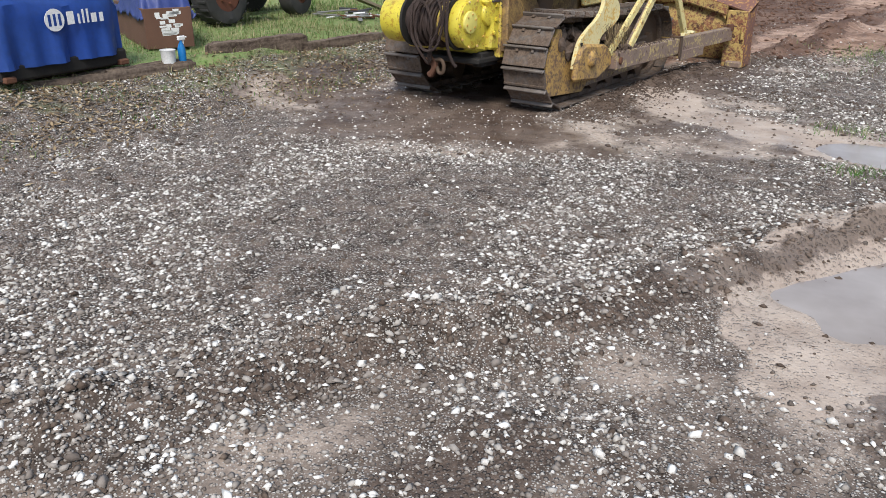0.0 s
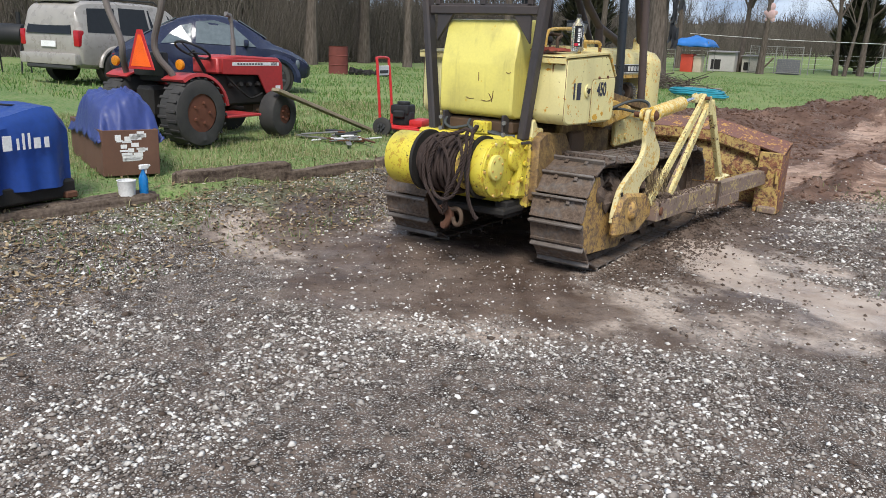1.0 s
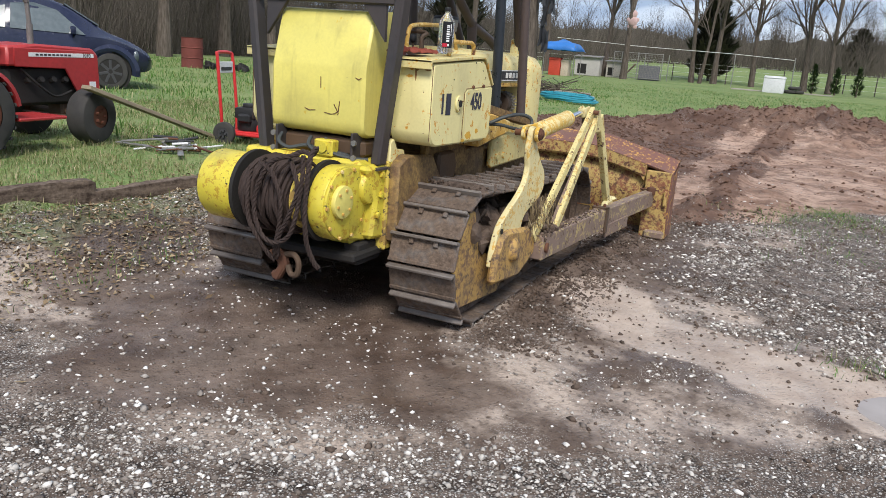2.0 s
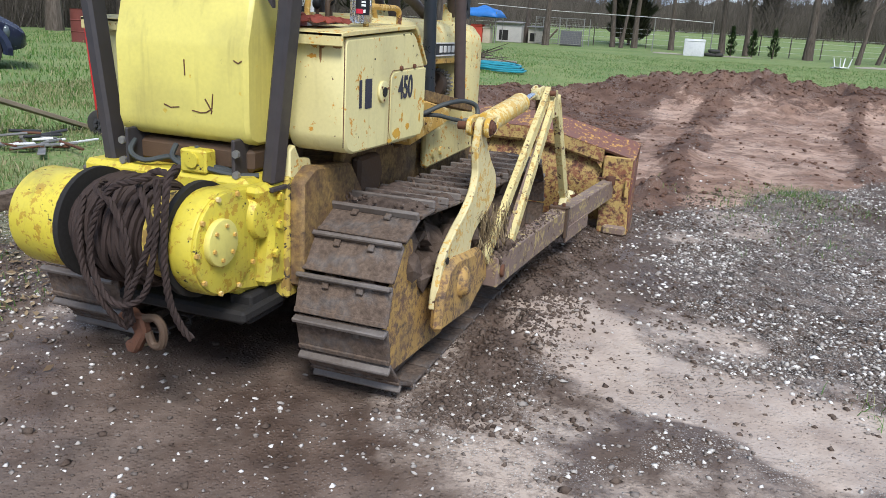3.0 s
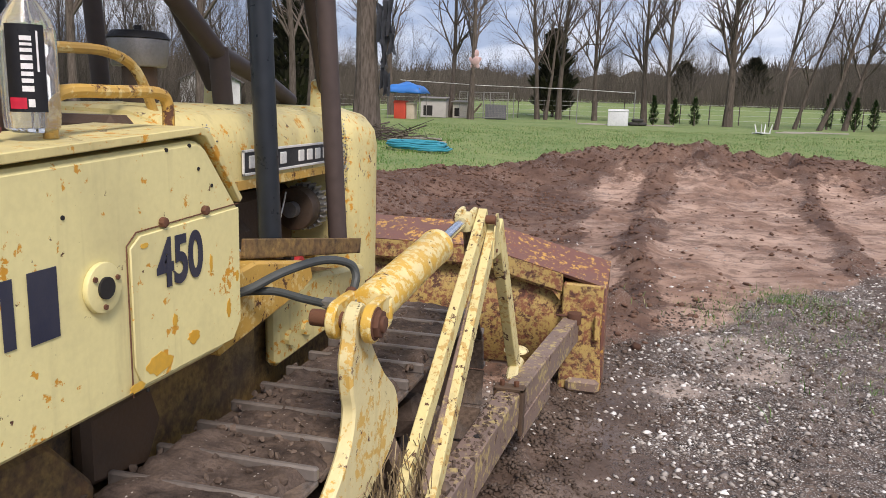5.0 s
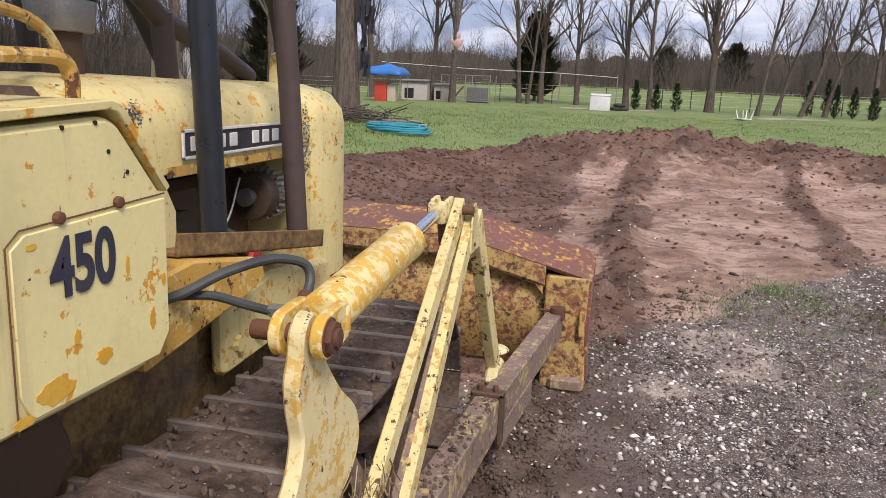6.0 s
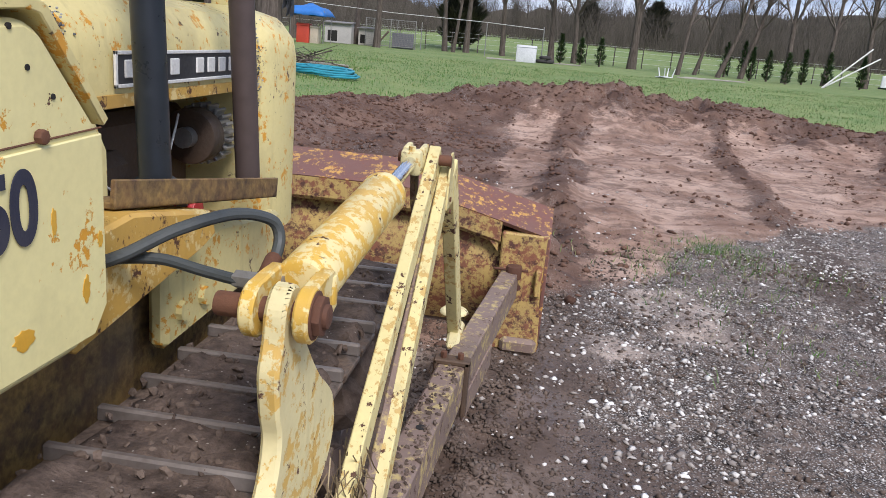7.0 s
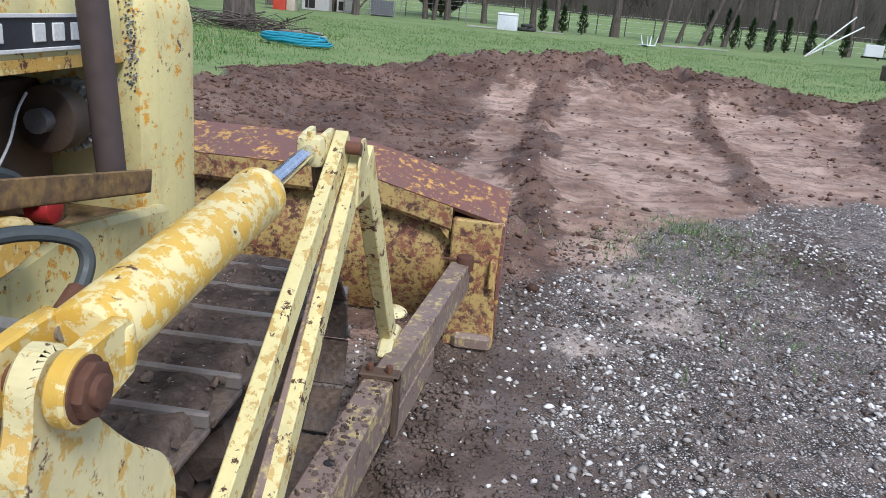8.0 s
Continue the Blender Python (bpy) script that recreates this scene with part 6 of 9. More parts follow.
for s in (1, -1):
    x0, x1 = (-2.925, -2.685) if s > 0 else (mirror(-2.685), mirror(-2.925))
    bm = B()
    box(bm, (x0, 9.13, 0.045), (x1, 9.28, top_at(-2.8) - 0.075), 0.008)
    part("end_box", bm, M_BLADE, blade, "flaked yellow end box", DOZER_AT)
    bm = B()
    xe = BR if s > 0 else BL
    prism(bm, [(9.14, 0.06), (9.125, 0.35), (9.13, 0.66), (9.41, 0.755), (9.36, 0.5), (9.37, 0.25), (9.44, 0.06)], "x", min(xe - s * 0.02, xe), max(xe - s * 0.02, xe), 0.004)
    part("end_plate", bm, M_BLADETOP, blade, off=DOZER_AT)
    bm = B()
    box(bm, (x0 + 0.02, 9.09, 0.36), (x0 + 0.05, 9.16, 0.50), 0.006)
    part("pin_lug", bm, M_BLADE, blade, off=DOZER_AT)
    bm = B()
    box(bm, (x1 - 0.05, 9.09, 0.36), (x1 - 0.02, 9.16, 0.50), 0.006)
    part("pin_lug", bm, M_BLADE, blade, off=DOZER_AT)
    bm = B()
    xg = -2.94 if s > 0 else mirror(-2.94)
    prism(bm, [(xg, 0.68), (xg - s * 0.14, 0.72), (xg, 0.56)], "y", 9.15, 9.165, 0.002)
    part("corner_gusset", bm, M_BLADE, blade, off=DOZER_AT)
bm = B()
box(bm, (BL, 9.36, 0.035), (BR, 9.46, 0.13), 0.006)
part("cutting_edge", bm, M_BEAM, blade, "worn steel cutting edge", DOZER_AT)
bm = B()
box(bm, (BR - 0.20, 9.10, 0.035), (BR - 0.01, 9.40, 0.12), 0.02)
part("corner_bit", bm, M_BEAM, blade, off=DOZER_AT)

# clear plastic bottle standing on the tank lid
def bottle():
    at = (-3.535, 5.955, 1.583)
    root = thing("water_bottle", at, "clear plastic water bottle with black label on tank lid", "bottle")
    k = Nodes("clear_plastic", 0.08, 0.0, 0.5)
    k.color((0.93, 0.96, 0.98))
    k.b.inputs["Transmission Weight"].default_value = 0.88
    k.b.inputs["IOR"].default_value = 1.33
    prof = [(0.0, 0.004), (0.030, 0.0), (0.043, 0.008), (0.045, 0.03), (0.0445, 0.16), (0.040, 0.185), (0.018, 0.218), (0.016, 0.225), (0.016, 0.238)]
    bm = B()
    secs = [[(r * math.cos(a), r * math.sin(a), z) for a in (math.tau * i / 28 for i in range(28))] for r, z in prof[1:]]
    loft(bm, secs, True)
    part("body", bm, k.m, root)
    bm = B()
    rod(bm, (0, 0, 0.230), (0, 0, 0.252), 0.018, seg=20, bevel=0.002)
    part("cap", bm, plain("black_cap", (0.02, 0.02, 0.02), 0.4), root)
    def patch(name, a0, a1, z0, z1, r, material):
        bm = B()
        n = 10
        lo = [bm.verts.new((r * math.cos(radians(a0 + (a1 - a0) * i / n)), r * math.sin(radians(a0 + (a1 - a0) * i / n)), z0)) for i in range(n + 1)]
        hi = [bm.verts.new((v.co.x, v.co.y, z1)) for v in lo]
        for i in range(n):
            bm.faces.new((lo[i], lo[i + 1], hi[i + 1], hi[i]))
        part(name, bm, material, root)
    black = plain("black_label", (0.012, 0.012, 0.014), 0.35)
    white = plain("white_print", (0.8, 0.8, 0.8), 0.4)
    red = plain("red_print", (0.55, 0.02, 0.05), 0.4)
    patch("label", -92, -15, 0.035, 0.175, 0.0456, black)
    patch("red_mark", -88, -55, 0.040, 0.058, 0.0462, red)
    z = 0.068
    for h in (0.012, 0.009, 0.009, 0.012, 0.011, 0.008, 0.006, 0.010):
        patch("print_bar", -62, -40, z, z + h * 0.75, 0.0462, white)
        z += h + 0.002
    patch("print_bar", -52, -40, 0.043, 0.056, 0.0462, white)
    patch("print_bar", -32, -28, 0.10, 0.165, 0.0462, white)


bottle()


# ---- things on the grass beside the yard ----
def wheel(parent, name, c, r, width, axis, rim_mat, tyre_mat, rim_r=0.6, spokes=0, lugs=0, label="", flat=0.0):
    """A tyre with a rounded tread, a dished rim and a hub. c and axis are in the parent's space."""
    axis = Vector(axis).normalized()
    m = Matrix.Translation(c) @ axis.to_track_quat("X", "Z").to_matrix().to_4x4()
    prof = [(-0.5, rim_r), (-0.52, 0.78), (-0.46, 0.93), (-0.34, 0.99), (0, 1.0), (0.34, 0.99), (0.46, 0.93), (0.52, 0.78), (0.5, rim_r)]
    n = 36
    secs = [[(x * width, r * k * math.cos(a), r * k * math.sin(a)) for x, k in prof] for a in (math.tau * i / n for i in range(n))]
    secs = [[(x * (1 + (flat * 2.2 if z < -r * 0.75 else 0)), y, max(z, -r * (1 - flat))) for x, y, z in s] for s in secs]
    bm = B()
    rings = [[bm.verts.new(p) for p in s] for s in secs]
    for i in range(n):
        a, b = rings[i], rings[(i + 1) % n]
        for k in range(len(prof) - 1):
            bm.faces.new((a[k], a[k + 1], b[k + 1], b[k]))
    bmesh.ops.recalc_face_normals(bm, faces=bm.faces)
    bmesh.ops.transform(bm, matrix=m, verts=bm.verts)
    w = part(name, bm, tyre_mat, parent, label)
    for i in range(lugs):
        a = math.tau * i / lugs
        for sx in (-1, 1):
            bm = B()
            box(bm, (min(0, sx * width * 0.46), -0.016, r * 0.97), (max(0, sx * width * 0.46), 0.016, r * 1.012), 0.004, Matrix.Rotation(a + 0.06 * sx, 4, "X"))
            bmesh.ops.transform(bm, matrix=m, verts=bm.verts)
            part("tread_lug", bm, tyre_mat, w)
    bm = B()
    rod(bm, (-width * 0.30, 0, 0), (width * 0.25, 0, 0), r * rim_r, seg=28)
    rod(bm, (width * 0.25, 0, 0), (width * 0.45, 0, 0), r * rim_r * 0.98, r * rim_r * 1.02, seg=28)
    if not spokes:
        rod(bm, (width * 0.2, 0, 0), (width * 0.46, 0, 0), r * rim_r * 0.42, r * rim_r * 0.34, seg=18)
        for i in range(5):
            a = math.tau * i / 5
            c5 = (width * 0.44, r * rim_r * 0.55 * math.cos(a), r * rim_r * 0.55 * math.sin(a))
            rod(bm, c5, (c5[0] + 0.03, c5[1], c5[2]), 0.016, seg=6)
    bmesh.ops.transform(bm, matrix=m, verts=bm.verts)
    # behind spokes the rim is near-black, painting the shade there
    part("rim", bm, M_DARK if spokes else rim_mat, w)
    if spokes:
        for i in range(spokes):
            bm = B()
            box(bm, (width * 0.34, -0.03, 0.03), (width * 0.47, 0.03, r * rim_r * 0.97), 0.01, Matrix.Rotation(math.tau * i / spokes, 4, "X"))
            bmesh.ops.transform(bm, matrix=m, verts=bm.verts)
            part("spoke", bm, rim_mat, w)
    return w


M_TYRE = plain("old_tyre_rubber", (0.035, 0.034, 0.033), 0.85, 0, 16, 0.4, 0.4, (0.07, 0.065, 0.058))
M_RED = plain("faded_red_paint", (0.42, 0.035, 0.035), 0.4, 0, 5, 0.3, 0.05, (0.30, 0.035, 0.035))
M_WHITE = plain("white_paint", (0.78, 0.78, 0.76), 0.5, 0, 10, 0.15, 0.05)
M_SILVER = plain("champagne_car_paint", (0.33, 0.305, 0.275), 0.3, 0.0, 1.0, 0.08, 0.0, spec=0.6)
M_NAVY = plain("dark_blue_car_paint", (0.014, 0.018, 0.045), 0.16, 0.0, 3, 0.2, 0.0, spec=0.6)
M_GLASS = plain("dark_window_glass", (0.016, 0.018, 0.020), 0.08, 0.0, 2, 0.2, 0.0, spec=0.25)
M_PALEGLASS = plain("reflecting_window_glass", (0.10, 0.125, 0.135), 0.07, 0.0, 2, 0.3, 0.0, spec=0.8)
M_TAIL = plain("red_lamp_glass", (0.40, 0.012, 0.018), 0.15, 0.0, 8, 0.2, 0.0)
M_PLASTIC = plain("dark_grey_plastic", (0.05, 0.05, 0.052), 0.6, 0, 10, 0.3, 0.1)
M_WHEELRIM = plain("alloy_rim", (0.45, 0.46, 0.47), 0.3, 0.8, 8, 0.2, 0.0)
M_TARP = plain("blue_tarpaulin", (0.030, 0.052, 0.20), 0.5, 0, 5, 0.35, 0.2, (0.05, 0.065, 0.19))
M_COVER = plain("blue_vinyl_cover", (0.012, 0.05, 0.25), 0.42, 0, 4, 0.3, 0.12, (0.018, 0.055, 0.20))


def car_shell(stations):
    """Cross-sections of a car body: (y, half width low, half width belt, half width roof, z low, z belt, z roof)."""
    out = []
    fine = []
    rows = [np.array(s) for s in stations]
    for i in range(len(rows) - 1):
        a, b, c, d = rows[max(i - 1, 0)], rows[i], rows[i + 1], rows[min(i + 2, len(rows) - 1)]
        for t in (0.0, 0.25, 0.5, 0.75):
            fine.append(0.5 * (2 * b + (c - a) * t + (2 * a - 5 * b + 4 * c - d) * t * t + (3 * b - a - 3 * c + d) * t ** 3))
    fine.append(rows[-1])
    for y, wl, wb, wr, zl, zb, zr in fine:
        ring = [(-wl * 0.9, y, zl), (-wl, y, zl + 0.08), (-wb, y, (zl + zb) * 0.55), (-wb * 0.985, y, zb), (-wr, y, zr - 0.05), (-wr * 0.93, y, zr - 0.015), (-wr * 0.78, y, zr + 0.004), (-wr * 0.4, y, zr + 0.014), (0, y, zr + 0.018)]
        ring += [(-x, yy, z) for x, yy, z in ring[-2::-1]]
        out.append(ring)
    return out


def shell_point(st, y, side, t):
    """A place on the glass area: t from 0 (belt) to 1 (roof edge)."""
    ys = [s[0] for s in st]
    g = lambda k: float(np.interp(y, ys, [s[k] for s in st]))
    wb, wr, zb, zr = g(2) * 0.985, g(3), g(5), g(6) - 0.05
    return Vector((side * (wb + (wr - wb) * t), y, zb + (zr - zb) * t))


def glass_patch(parent, st, outline, side, material=None, lift=0.006):
    """A side window: outline of (y, t) points on the shell."""
    bm = B()
    pts = [shell_point(st, y, side, t) + Vector((side * lift, 0, lift * 0.4)) for y, t in outline]
    bm.faces.new([bm.verts.new(p) for p in pts])
    ret = bmesh.ops.extrude_face_region(bm, geom=bm.faces[:])
    bmesh.ops.translate(bm, vec=(-side * 0.02, 0, 0), verts=[v for v in ret["geom"] if isinstance(v, bmesh.types.BMVert)])
    bmesh.ops.recalc_face_normals(bm, faces=bm.faces)
    return part("window", bm, material or M_GLASS, parent, smooth=False)


def slab(parent, name, quad, thick, material, label=""):
    """A thin four-cornered plate with its thickness behind it."""
    bm = B()
    q = [Vector(p) for p in quad]
    nrm = (q[1] - q[0]).cross(q[2] - q[0]).normalized() * thick
    a, b = [bm.verts.new(p) for p in q], [bm.verts.new(p - nrm) for p in q]
    bm.faces.new(a)
    bm.faces.new(b[::-1])
    for i in range(4):
        bm.faces.new((a[i], b[i], b[(i + 1) % 4], a[(i + 1) % 4]))
    bmesh.ops.recalc_face_normals(bm, faces=bm.faces)
    return part(name, bm, material, parent, label, smooth=False)


def suv(at, turn):
    """Origin on the ground under the middle, +y forwards."""
    car = thing("suv", at, "silver-beige sport utility vehicle parked on the grass", "car", turn=turn)
    st = [(-2.26, 0.78, 0.84, 0.70, 0.48, 0.98, 1.02), (-2.20, 0.86, 0.90, 0.72, 0.40, 1.02, 1.45), (-2.05, 0.88, 0.92, 0.72, 0.36, 1.03, 1.66), (-1.6, 0.88, 0.92, 0.71, 0.34, 1.03, 1.73), (-0.5, 0.88, 0.92, 0.71, 0.32, 1.01, 1.75), (0.25, 0.88, 0.92, 0.69, 0.32, 1.0, 1.70), (0.75, 0.88, 0.92, 0.68, 0.32, 1.0, 1.42), (1.10, 0.88, 0.92, 0.74, 0.32, 0.98, 1.07), (1.9, 0.86, 0.89, 0.72, 0.33, 0.90, 0.99), (2.2, 0.80, 0.83, 0.64, 0.38, 0.78, 0.84), (2.28, 0.68, 0.70, 0.5, 0.44, 0.68, 0.72)]
    part("body", loft(B(), car_shell(st), True), M_SILVER, car)
    for s in (1, -1):
        glass_patch(car, st, [(-2.02, 0.1), (-1.30, 0.1), (-1.20, 0.88), (-1.90, 0.9)], s)
        glass_patch(car, st, [(-1.18, 0.06), (-0.35, 0.06), (-0.35, 0.9), (-1.08, 0.9)], s)
        glass_patch(car, st, [(-0.28, 0.06), (0.72, 0.06), (0.32, 0.88), (-0.28, 0.9)], s)
        bm = B()
        box(bm, (min(s * 0.74, s * 0.895), -2.275, 0.80), (max(s * 0.74, s * 0.895), -2.12, 1.13), 0.03, seg=2)
        part("tail_lamp", bm, M_TAIL, car, "large red tail lamp")
        for y, n in ((-1.35, "rear_wheel"), (1.38, "front_wheel")):
            wheel(car, n, (s * 0.845, y, 0.36), 0.36, 0.24, (s, 0, 0), M_WHEELRIM, M_TYRE, 0.62, 6)
            bm = B()
            tube(bm, [(s * 0.925, y + 0.43 * math.cos(a), 0.36 + 0.43 * math.sin(a)) for a in np.linspace(0.05, math.pi - 0.05, 14)], 0.045, 8)
            part("wheel_arch", bm, M_SILVER, car)
            # near-black drum painted as the shade inside the wheel arch
            bm = B()
            rod(bm, (s * 0.70, y, 0.37), (s * 0.90, y, 0.37), 0.385, seg=24)
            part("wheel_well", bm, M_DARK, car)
        bm = B()
        tube(bm, [(s * 0.66, -1.75, 1.74), (s * 0.66, -1.7, 1.80), (s * 0.66, 0.0, 1.81), (s * 0.66, 0.1, 1.75)], 0.018, 7)
        part("roof_rail", bm, M_PLASTIC, car)
        bm = B()
        box(bm, (min(s * 0.925, s * 0.95), -0.9, 0.90), (max(s * 0.925, s * 0.95), -0.72, 0.93), 0.006)
        part("door_handle", bm, M_PLASTIC, car)
        bm = B()
        box(bm, (min(s * 0.92, s * 1.08), 0.42, 1.03), (max(s * 0.92, s * 1.08), 0.54, 1.18), 0.03)
        part("mirror", bm, M_SILVER, car)
    slab(car, "rear_window", [(-0.68, -2.285, 1.05), (0.68, -2.285, 1.05), (0.60, -2.15, 1.56), (-0.60, -2.15, 1.56)], 0.02, M_GLASS)
    slab(car, "windscreen", [(0.66, 1.0, 1.10), (-0.66, 1.0, 1.10), (-0.60, 0.36, 1.66), (0.60, 0.36, 1.66)], 0.02, M_PALEGLASS)
    slab(car, "number_plate", [(-0.22, -2.30, 0.78), (0.22, -2.30, 0.78), (0.22, -2.29, 0.90), (-0.22, -2.29, 0.90)], 0.01, M_WHITE)
    bm = B()
    box(bm, (-0.86, -2.36, 0.42), (0.86, -2.16, 0.66), 0.05, seg=2)
    part("bumper", bm, M_SILVER, car)
    bm = B()
    box(bm, (-0.70, -2.34, 0.33), (0.70, -2.16, 0.44), 0.03)
    part("skirt", bm, M_PLASTIC, car)
    bm = B()
    box(bm, (-0.60, -2.14, 1.70), (0.60, -1.92, 1.745), 0.02)
    part("spoiler", bm, M_SILVER, car)


suv((-17.82, 11.93, land(-17.82, 11.93)), 9)


def round_coupe(at, turn):
    car = thing("coupe", at, "dark blue rounded two-door car parked on the grass", "car", turn=turn)
    car.scale = (1.0, 1.0, 1.07)
    st = [(-2.03, 0.55, 0.60, 0.40, 0.42, 0.60, 0.64), (-1.95, 0.66, 0.70, 0.48, 0.34, 0.68, 0.78), (-1.6, 0.74, 0.78, 0.50, 0.30, 0.80, 0.98), (-1.15, 0.80, 0.82, 0.50, 0.28, 0.90, 1.20), (-0.6, 0.82, 0.83, 0.52, 0.26, 0.92, 1.42), (-0.05, 0.82, 0.83, 0.54, 0.26, 0.91, 1.49), (0.45, 0.82, 0.83, 0.53, 0.26, 0.90, 1.42), (0.9, 0.82, 0.83, 0.54, 0.26, 0.89, 1.20), (1.25, 0.80, 0.81, 0.58, 0.28, 0.87, 0.98), (1.65, 0.72, 0.74, 0.54, 0.30, 0.76, 0.84), (1.95, 0.62, 0.64, 0.44, 0.34, 0.62, 0.68), (2.05, 0.46, 0.50, 0.32, 0.40, 0.54, 0.57)]
    part("body", loft(B(), car_shell(st), True), M_NAVY, car)
    for s in (1, -1):
        glass_patch(car, st, [(-1.02, 0.06), (-0.42, 0.06), (-0.40, 0.82), (-0.62, 0.78), (-0.85, 0.55)], s, M_PALEGLASS, 0.022)
        glass_patch(car, st, [(-0.34, 0.06), (0.88, 0.06), (0.72, 0.45), (0.42, 0.82), (0.05, 0.92), (-0.32, 0.88)], s, M_PALEGLASS, 0.022)
        for y, n in ((-1.22, "rear_wheel"), (1.28, "front_wheel")):
            wheel(car, n, (s * 0.74, y, 0.32), 0.32, 0.21, (s, 0, 0), M_PLASTIC, M_TYRE, 0.68, 7)
            bm = B()
            secs = []
            for a in np.linspace(-0.12, math.pi + 0.12, 18):
                cy, cz = math.cos(a), math.sin(a)
                secs.append([(s * 0.60, y + 0.56 * cy, 0.30 + 0.52 * cz), (s * 0.80, y + 0.53 * cy, 0.30 + 0.49 * cz), (s * 0.865, y + 0.45 * cy, 0.30 + 0.42 * cz), (s * 0.85, y + 0.38 * cy, 0.31 + 0.36 * cz), (s * 0.6, y + 0.38 * cy, 0.31 + 0.36 * cz)])
            part("fender", loft(bm, secs, True), M_NAVY, car)
            bm = B()
            # near-black drum: shade under the fender, put in as colour
            rod(bm, (s * 0.55, y, 0.32), (s * 0.80, y, 0.32), 0.37, seg=24)
            part("wheel_well", bm, M_DARK, car)
        bm = B()
        box(bm, (min(s * 0.82, s * 0.98), 0.62, 0.92), (max(s * 0.82, s * 0.98), 0.72, 1.05), 0.03, seg=2)
        part("mirror", bm, M_NAVY, car)
        bm = B()
        bmesh.ops.create_icosphere(bm, subdivisions=2, radius=0.13, matrix=Matrix.Translation((s * 0.62, 1.74, 0.60)) @ Matrix.Diagonal((1, 0.6, 1.1, 1)))
        part("headlamp", bm, M_PALEGLASS, car)
        bm = B()
        rod(bm, (s * 0.60, -1.86, 0.62), (s * 0.64, -1.96, 0.62), 0.10, 0.08, seg=18)
        part("tail_lamp", bm, M_TAIL, car)
    slab(car, "rear_window", [(-0.50, -1.42, 1.07), (0.50, -1.42, 1.07), (0.44, -0.72, 1.425), (-0.44, -0.72, 1.425)], 0.02, M_PALEGLASS)
    slab(car, "windscreen", [(0.52, 1.12, 1.10), (-0.52, 1.12, 1.10), (-0.46, 0.55, 1.425), (0.46, 0.55, 1.425)], 0.02, M_PALEGLASS)


round_coupe((-15.15, 12.05, land(-15.15, 12.05) - 0.02), -38)


def small_tractor(at, turn):
    """Origin on the ground between the wheels, +y forwards."""
    t = thing("tractor", at, "red compact tractor with rusty rims and bent roll bar", "tractor", turn=turn)
    M_RIM = plain("rusty_rim", (0.16, 0.06, 0.035), 0.85, 0.1, 12, 0.5, 0.4)
    M_GREY = plain("bare_grey_metal", (0.22, 0.20, 0.19), 0.6, 0.3, 12, 0.4, 0.2)
    for s in (1, -1):
        wheel(t, "rear_wheel", (s * 0.48, -0.70, 0.36), 0.37, 0.28, (s, 0, 0), M_RIM, M_TYRE, 0.55, 0, 22, "worn rear tyre gone flat", 0.06)
        wheel(t, "front_wheel", (s * 0.43, 0.72, 0.265), 0.275, 0.22, (s, 0.12, 0), M_RIM, M_TYRE, 0.42, 0, 0, "smooth front tyre")
        bm = B()
        secs = []
        for a in np.linspace(0.15, 2.15, 16):
            cy, cz = math.cos(a), math.sin(a)
            secs.append([(s * 0.27, -0.70 + 0.42 * cy, 0.36 + 0.41 * cz), (s * 0.60, -0.70 + 0.43 * cy, 0.36 + 0.42 * cz), (s * 0.61, -0.70 + 0.39 * cy, 0.36 + 0.385 * cz), (s * 0.27, -0.70 + 0.40 * cy, 0.36 + 0.395 * cz)])
        part("fender", loft(bm, secs, True), M_RED, t, "red curved fender")
        bm = B()
        box(bm, (min(s * 0.18, s * 0.62), -0.32, 0.28), (max(s * 0.18, s * 0.62), 0.22, 0.31), 0.008)
        part("footboard", bm, M_RED, t)
        bm = B()
        tube(bm, smooth_path([(s * 0.36, -0.80, 0.40), (s * 0.37, -0.84, 0.72), (s * 0.28, -0.95, 0.92), (s * 0.26, -0.98, 1.1), (s * 0.42, -1.0, 1.45), (s * 0.46, -1.0, 1.75)], 5), 0.034, 10)
        part("roll_bar", bm, plain("weathered_tube", (0.16, 0.135, 0.12), 0.7, 0.1, 8), t, "bare grey-brown roll bar tube")
        bm = B()
        rod(bm, (s * 0.50, -0.85, 0.86), (s * 0.50, -0.89, 0.86), 0.055, seg=18, bevel=0.01)
        part("amber_lamp", bm, plain("amber_lens", (0.65, 0.22, 0.01), 0.25), t, "round amber lamp")
        x = s * 0.215
        bm = B()
        prism(bm, [(0.02, 0.74), (0.02, 0.92), (1.0, 0.90), (1.06, 0.86), (1.08, 0.48), (0.78, 0.46), (0.62, 0.72)], "x", *sorted((x - s * 0.02, x)), 0.008)
        sidepanel = part("hood_side", bm, M_RED, t)
        bm = B()
        box(bm, (min(x, x + s * 0.003), 0.18, 0.835), (max(x, x + s * 0.003), 1.0, 0.875), 0.001)
        part("white_stripe", bm, M_WHITE, t, "white stripe with grey marks")
        bm = B()
        for k in range(9):
            box(bm, (min(x + s * 0.003, x + s * 0.005), 0.26 + 0.05 * k, 0.846), (max(x + s * 0.003, x + s * 0.005), 0.295 + 0.05 * k, 0.864), 0.0005)
        part("stripe_mark", bm, M_PLASTIC, t)
        m = Matrix(((0, 0, s, x + s * 0.005), (s, 0, 0, 0.90), (0, 1, 0, 0.855), (0, 0, 0, 1)))
        text_mesh("model_number", "1010", 0.055, m, M_PLASTIC, t, 0.0005, 1.0, 0.001)
        bm = B()
        box(bm, (min(x, x + s * 0.003), 0.93, 0.53), (max(x, x + s * 0.003), 1.02, 0.59), 0.001)
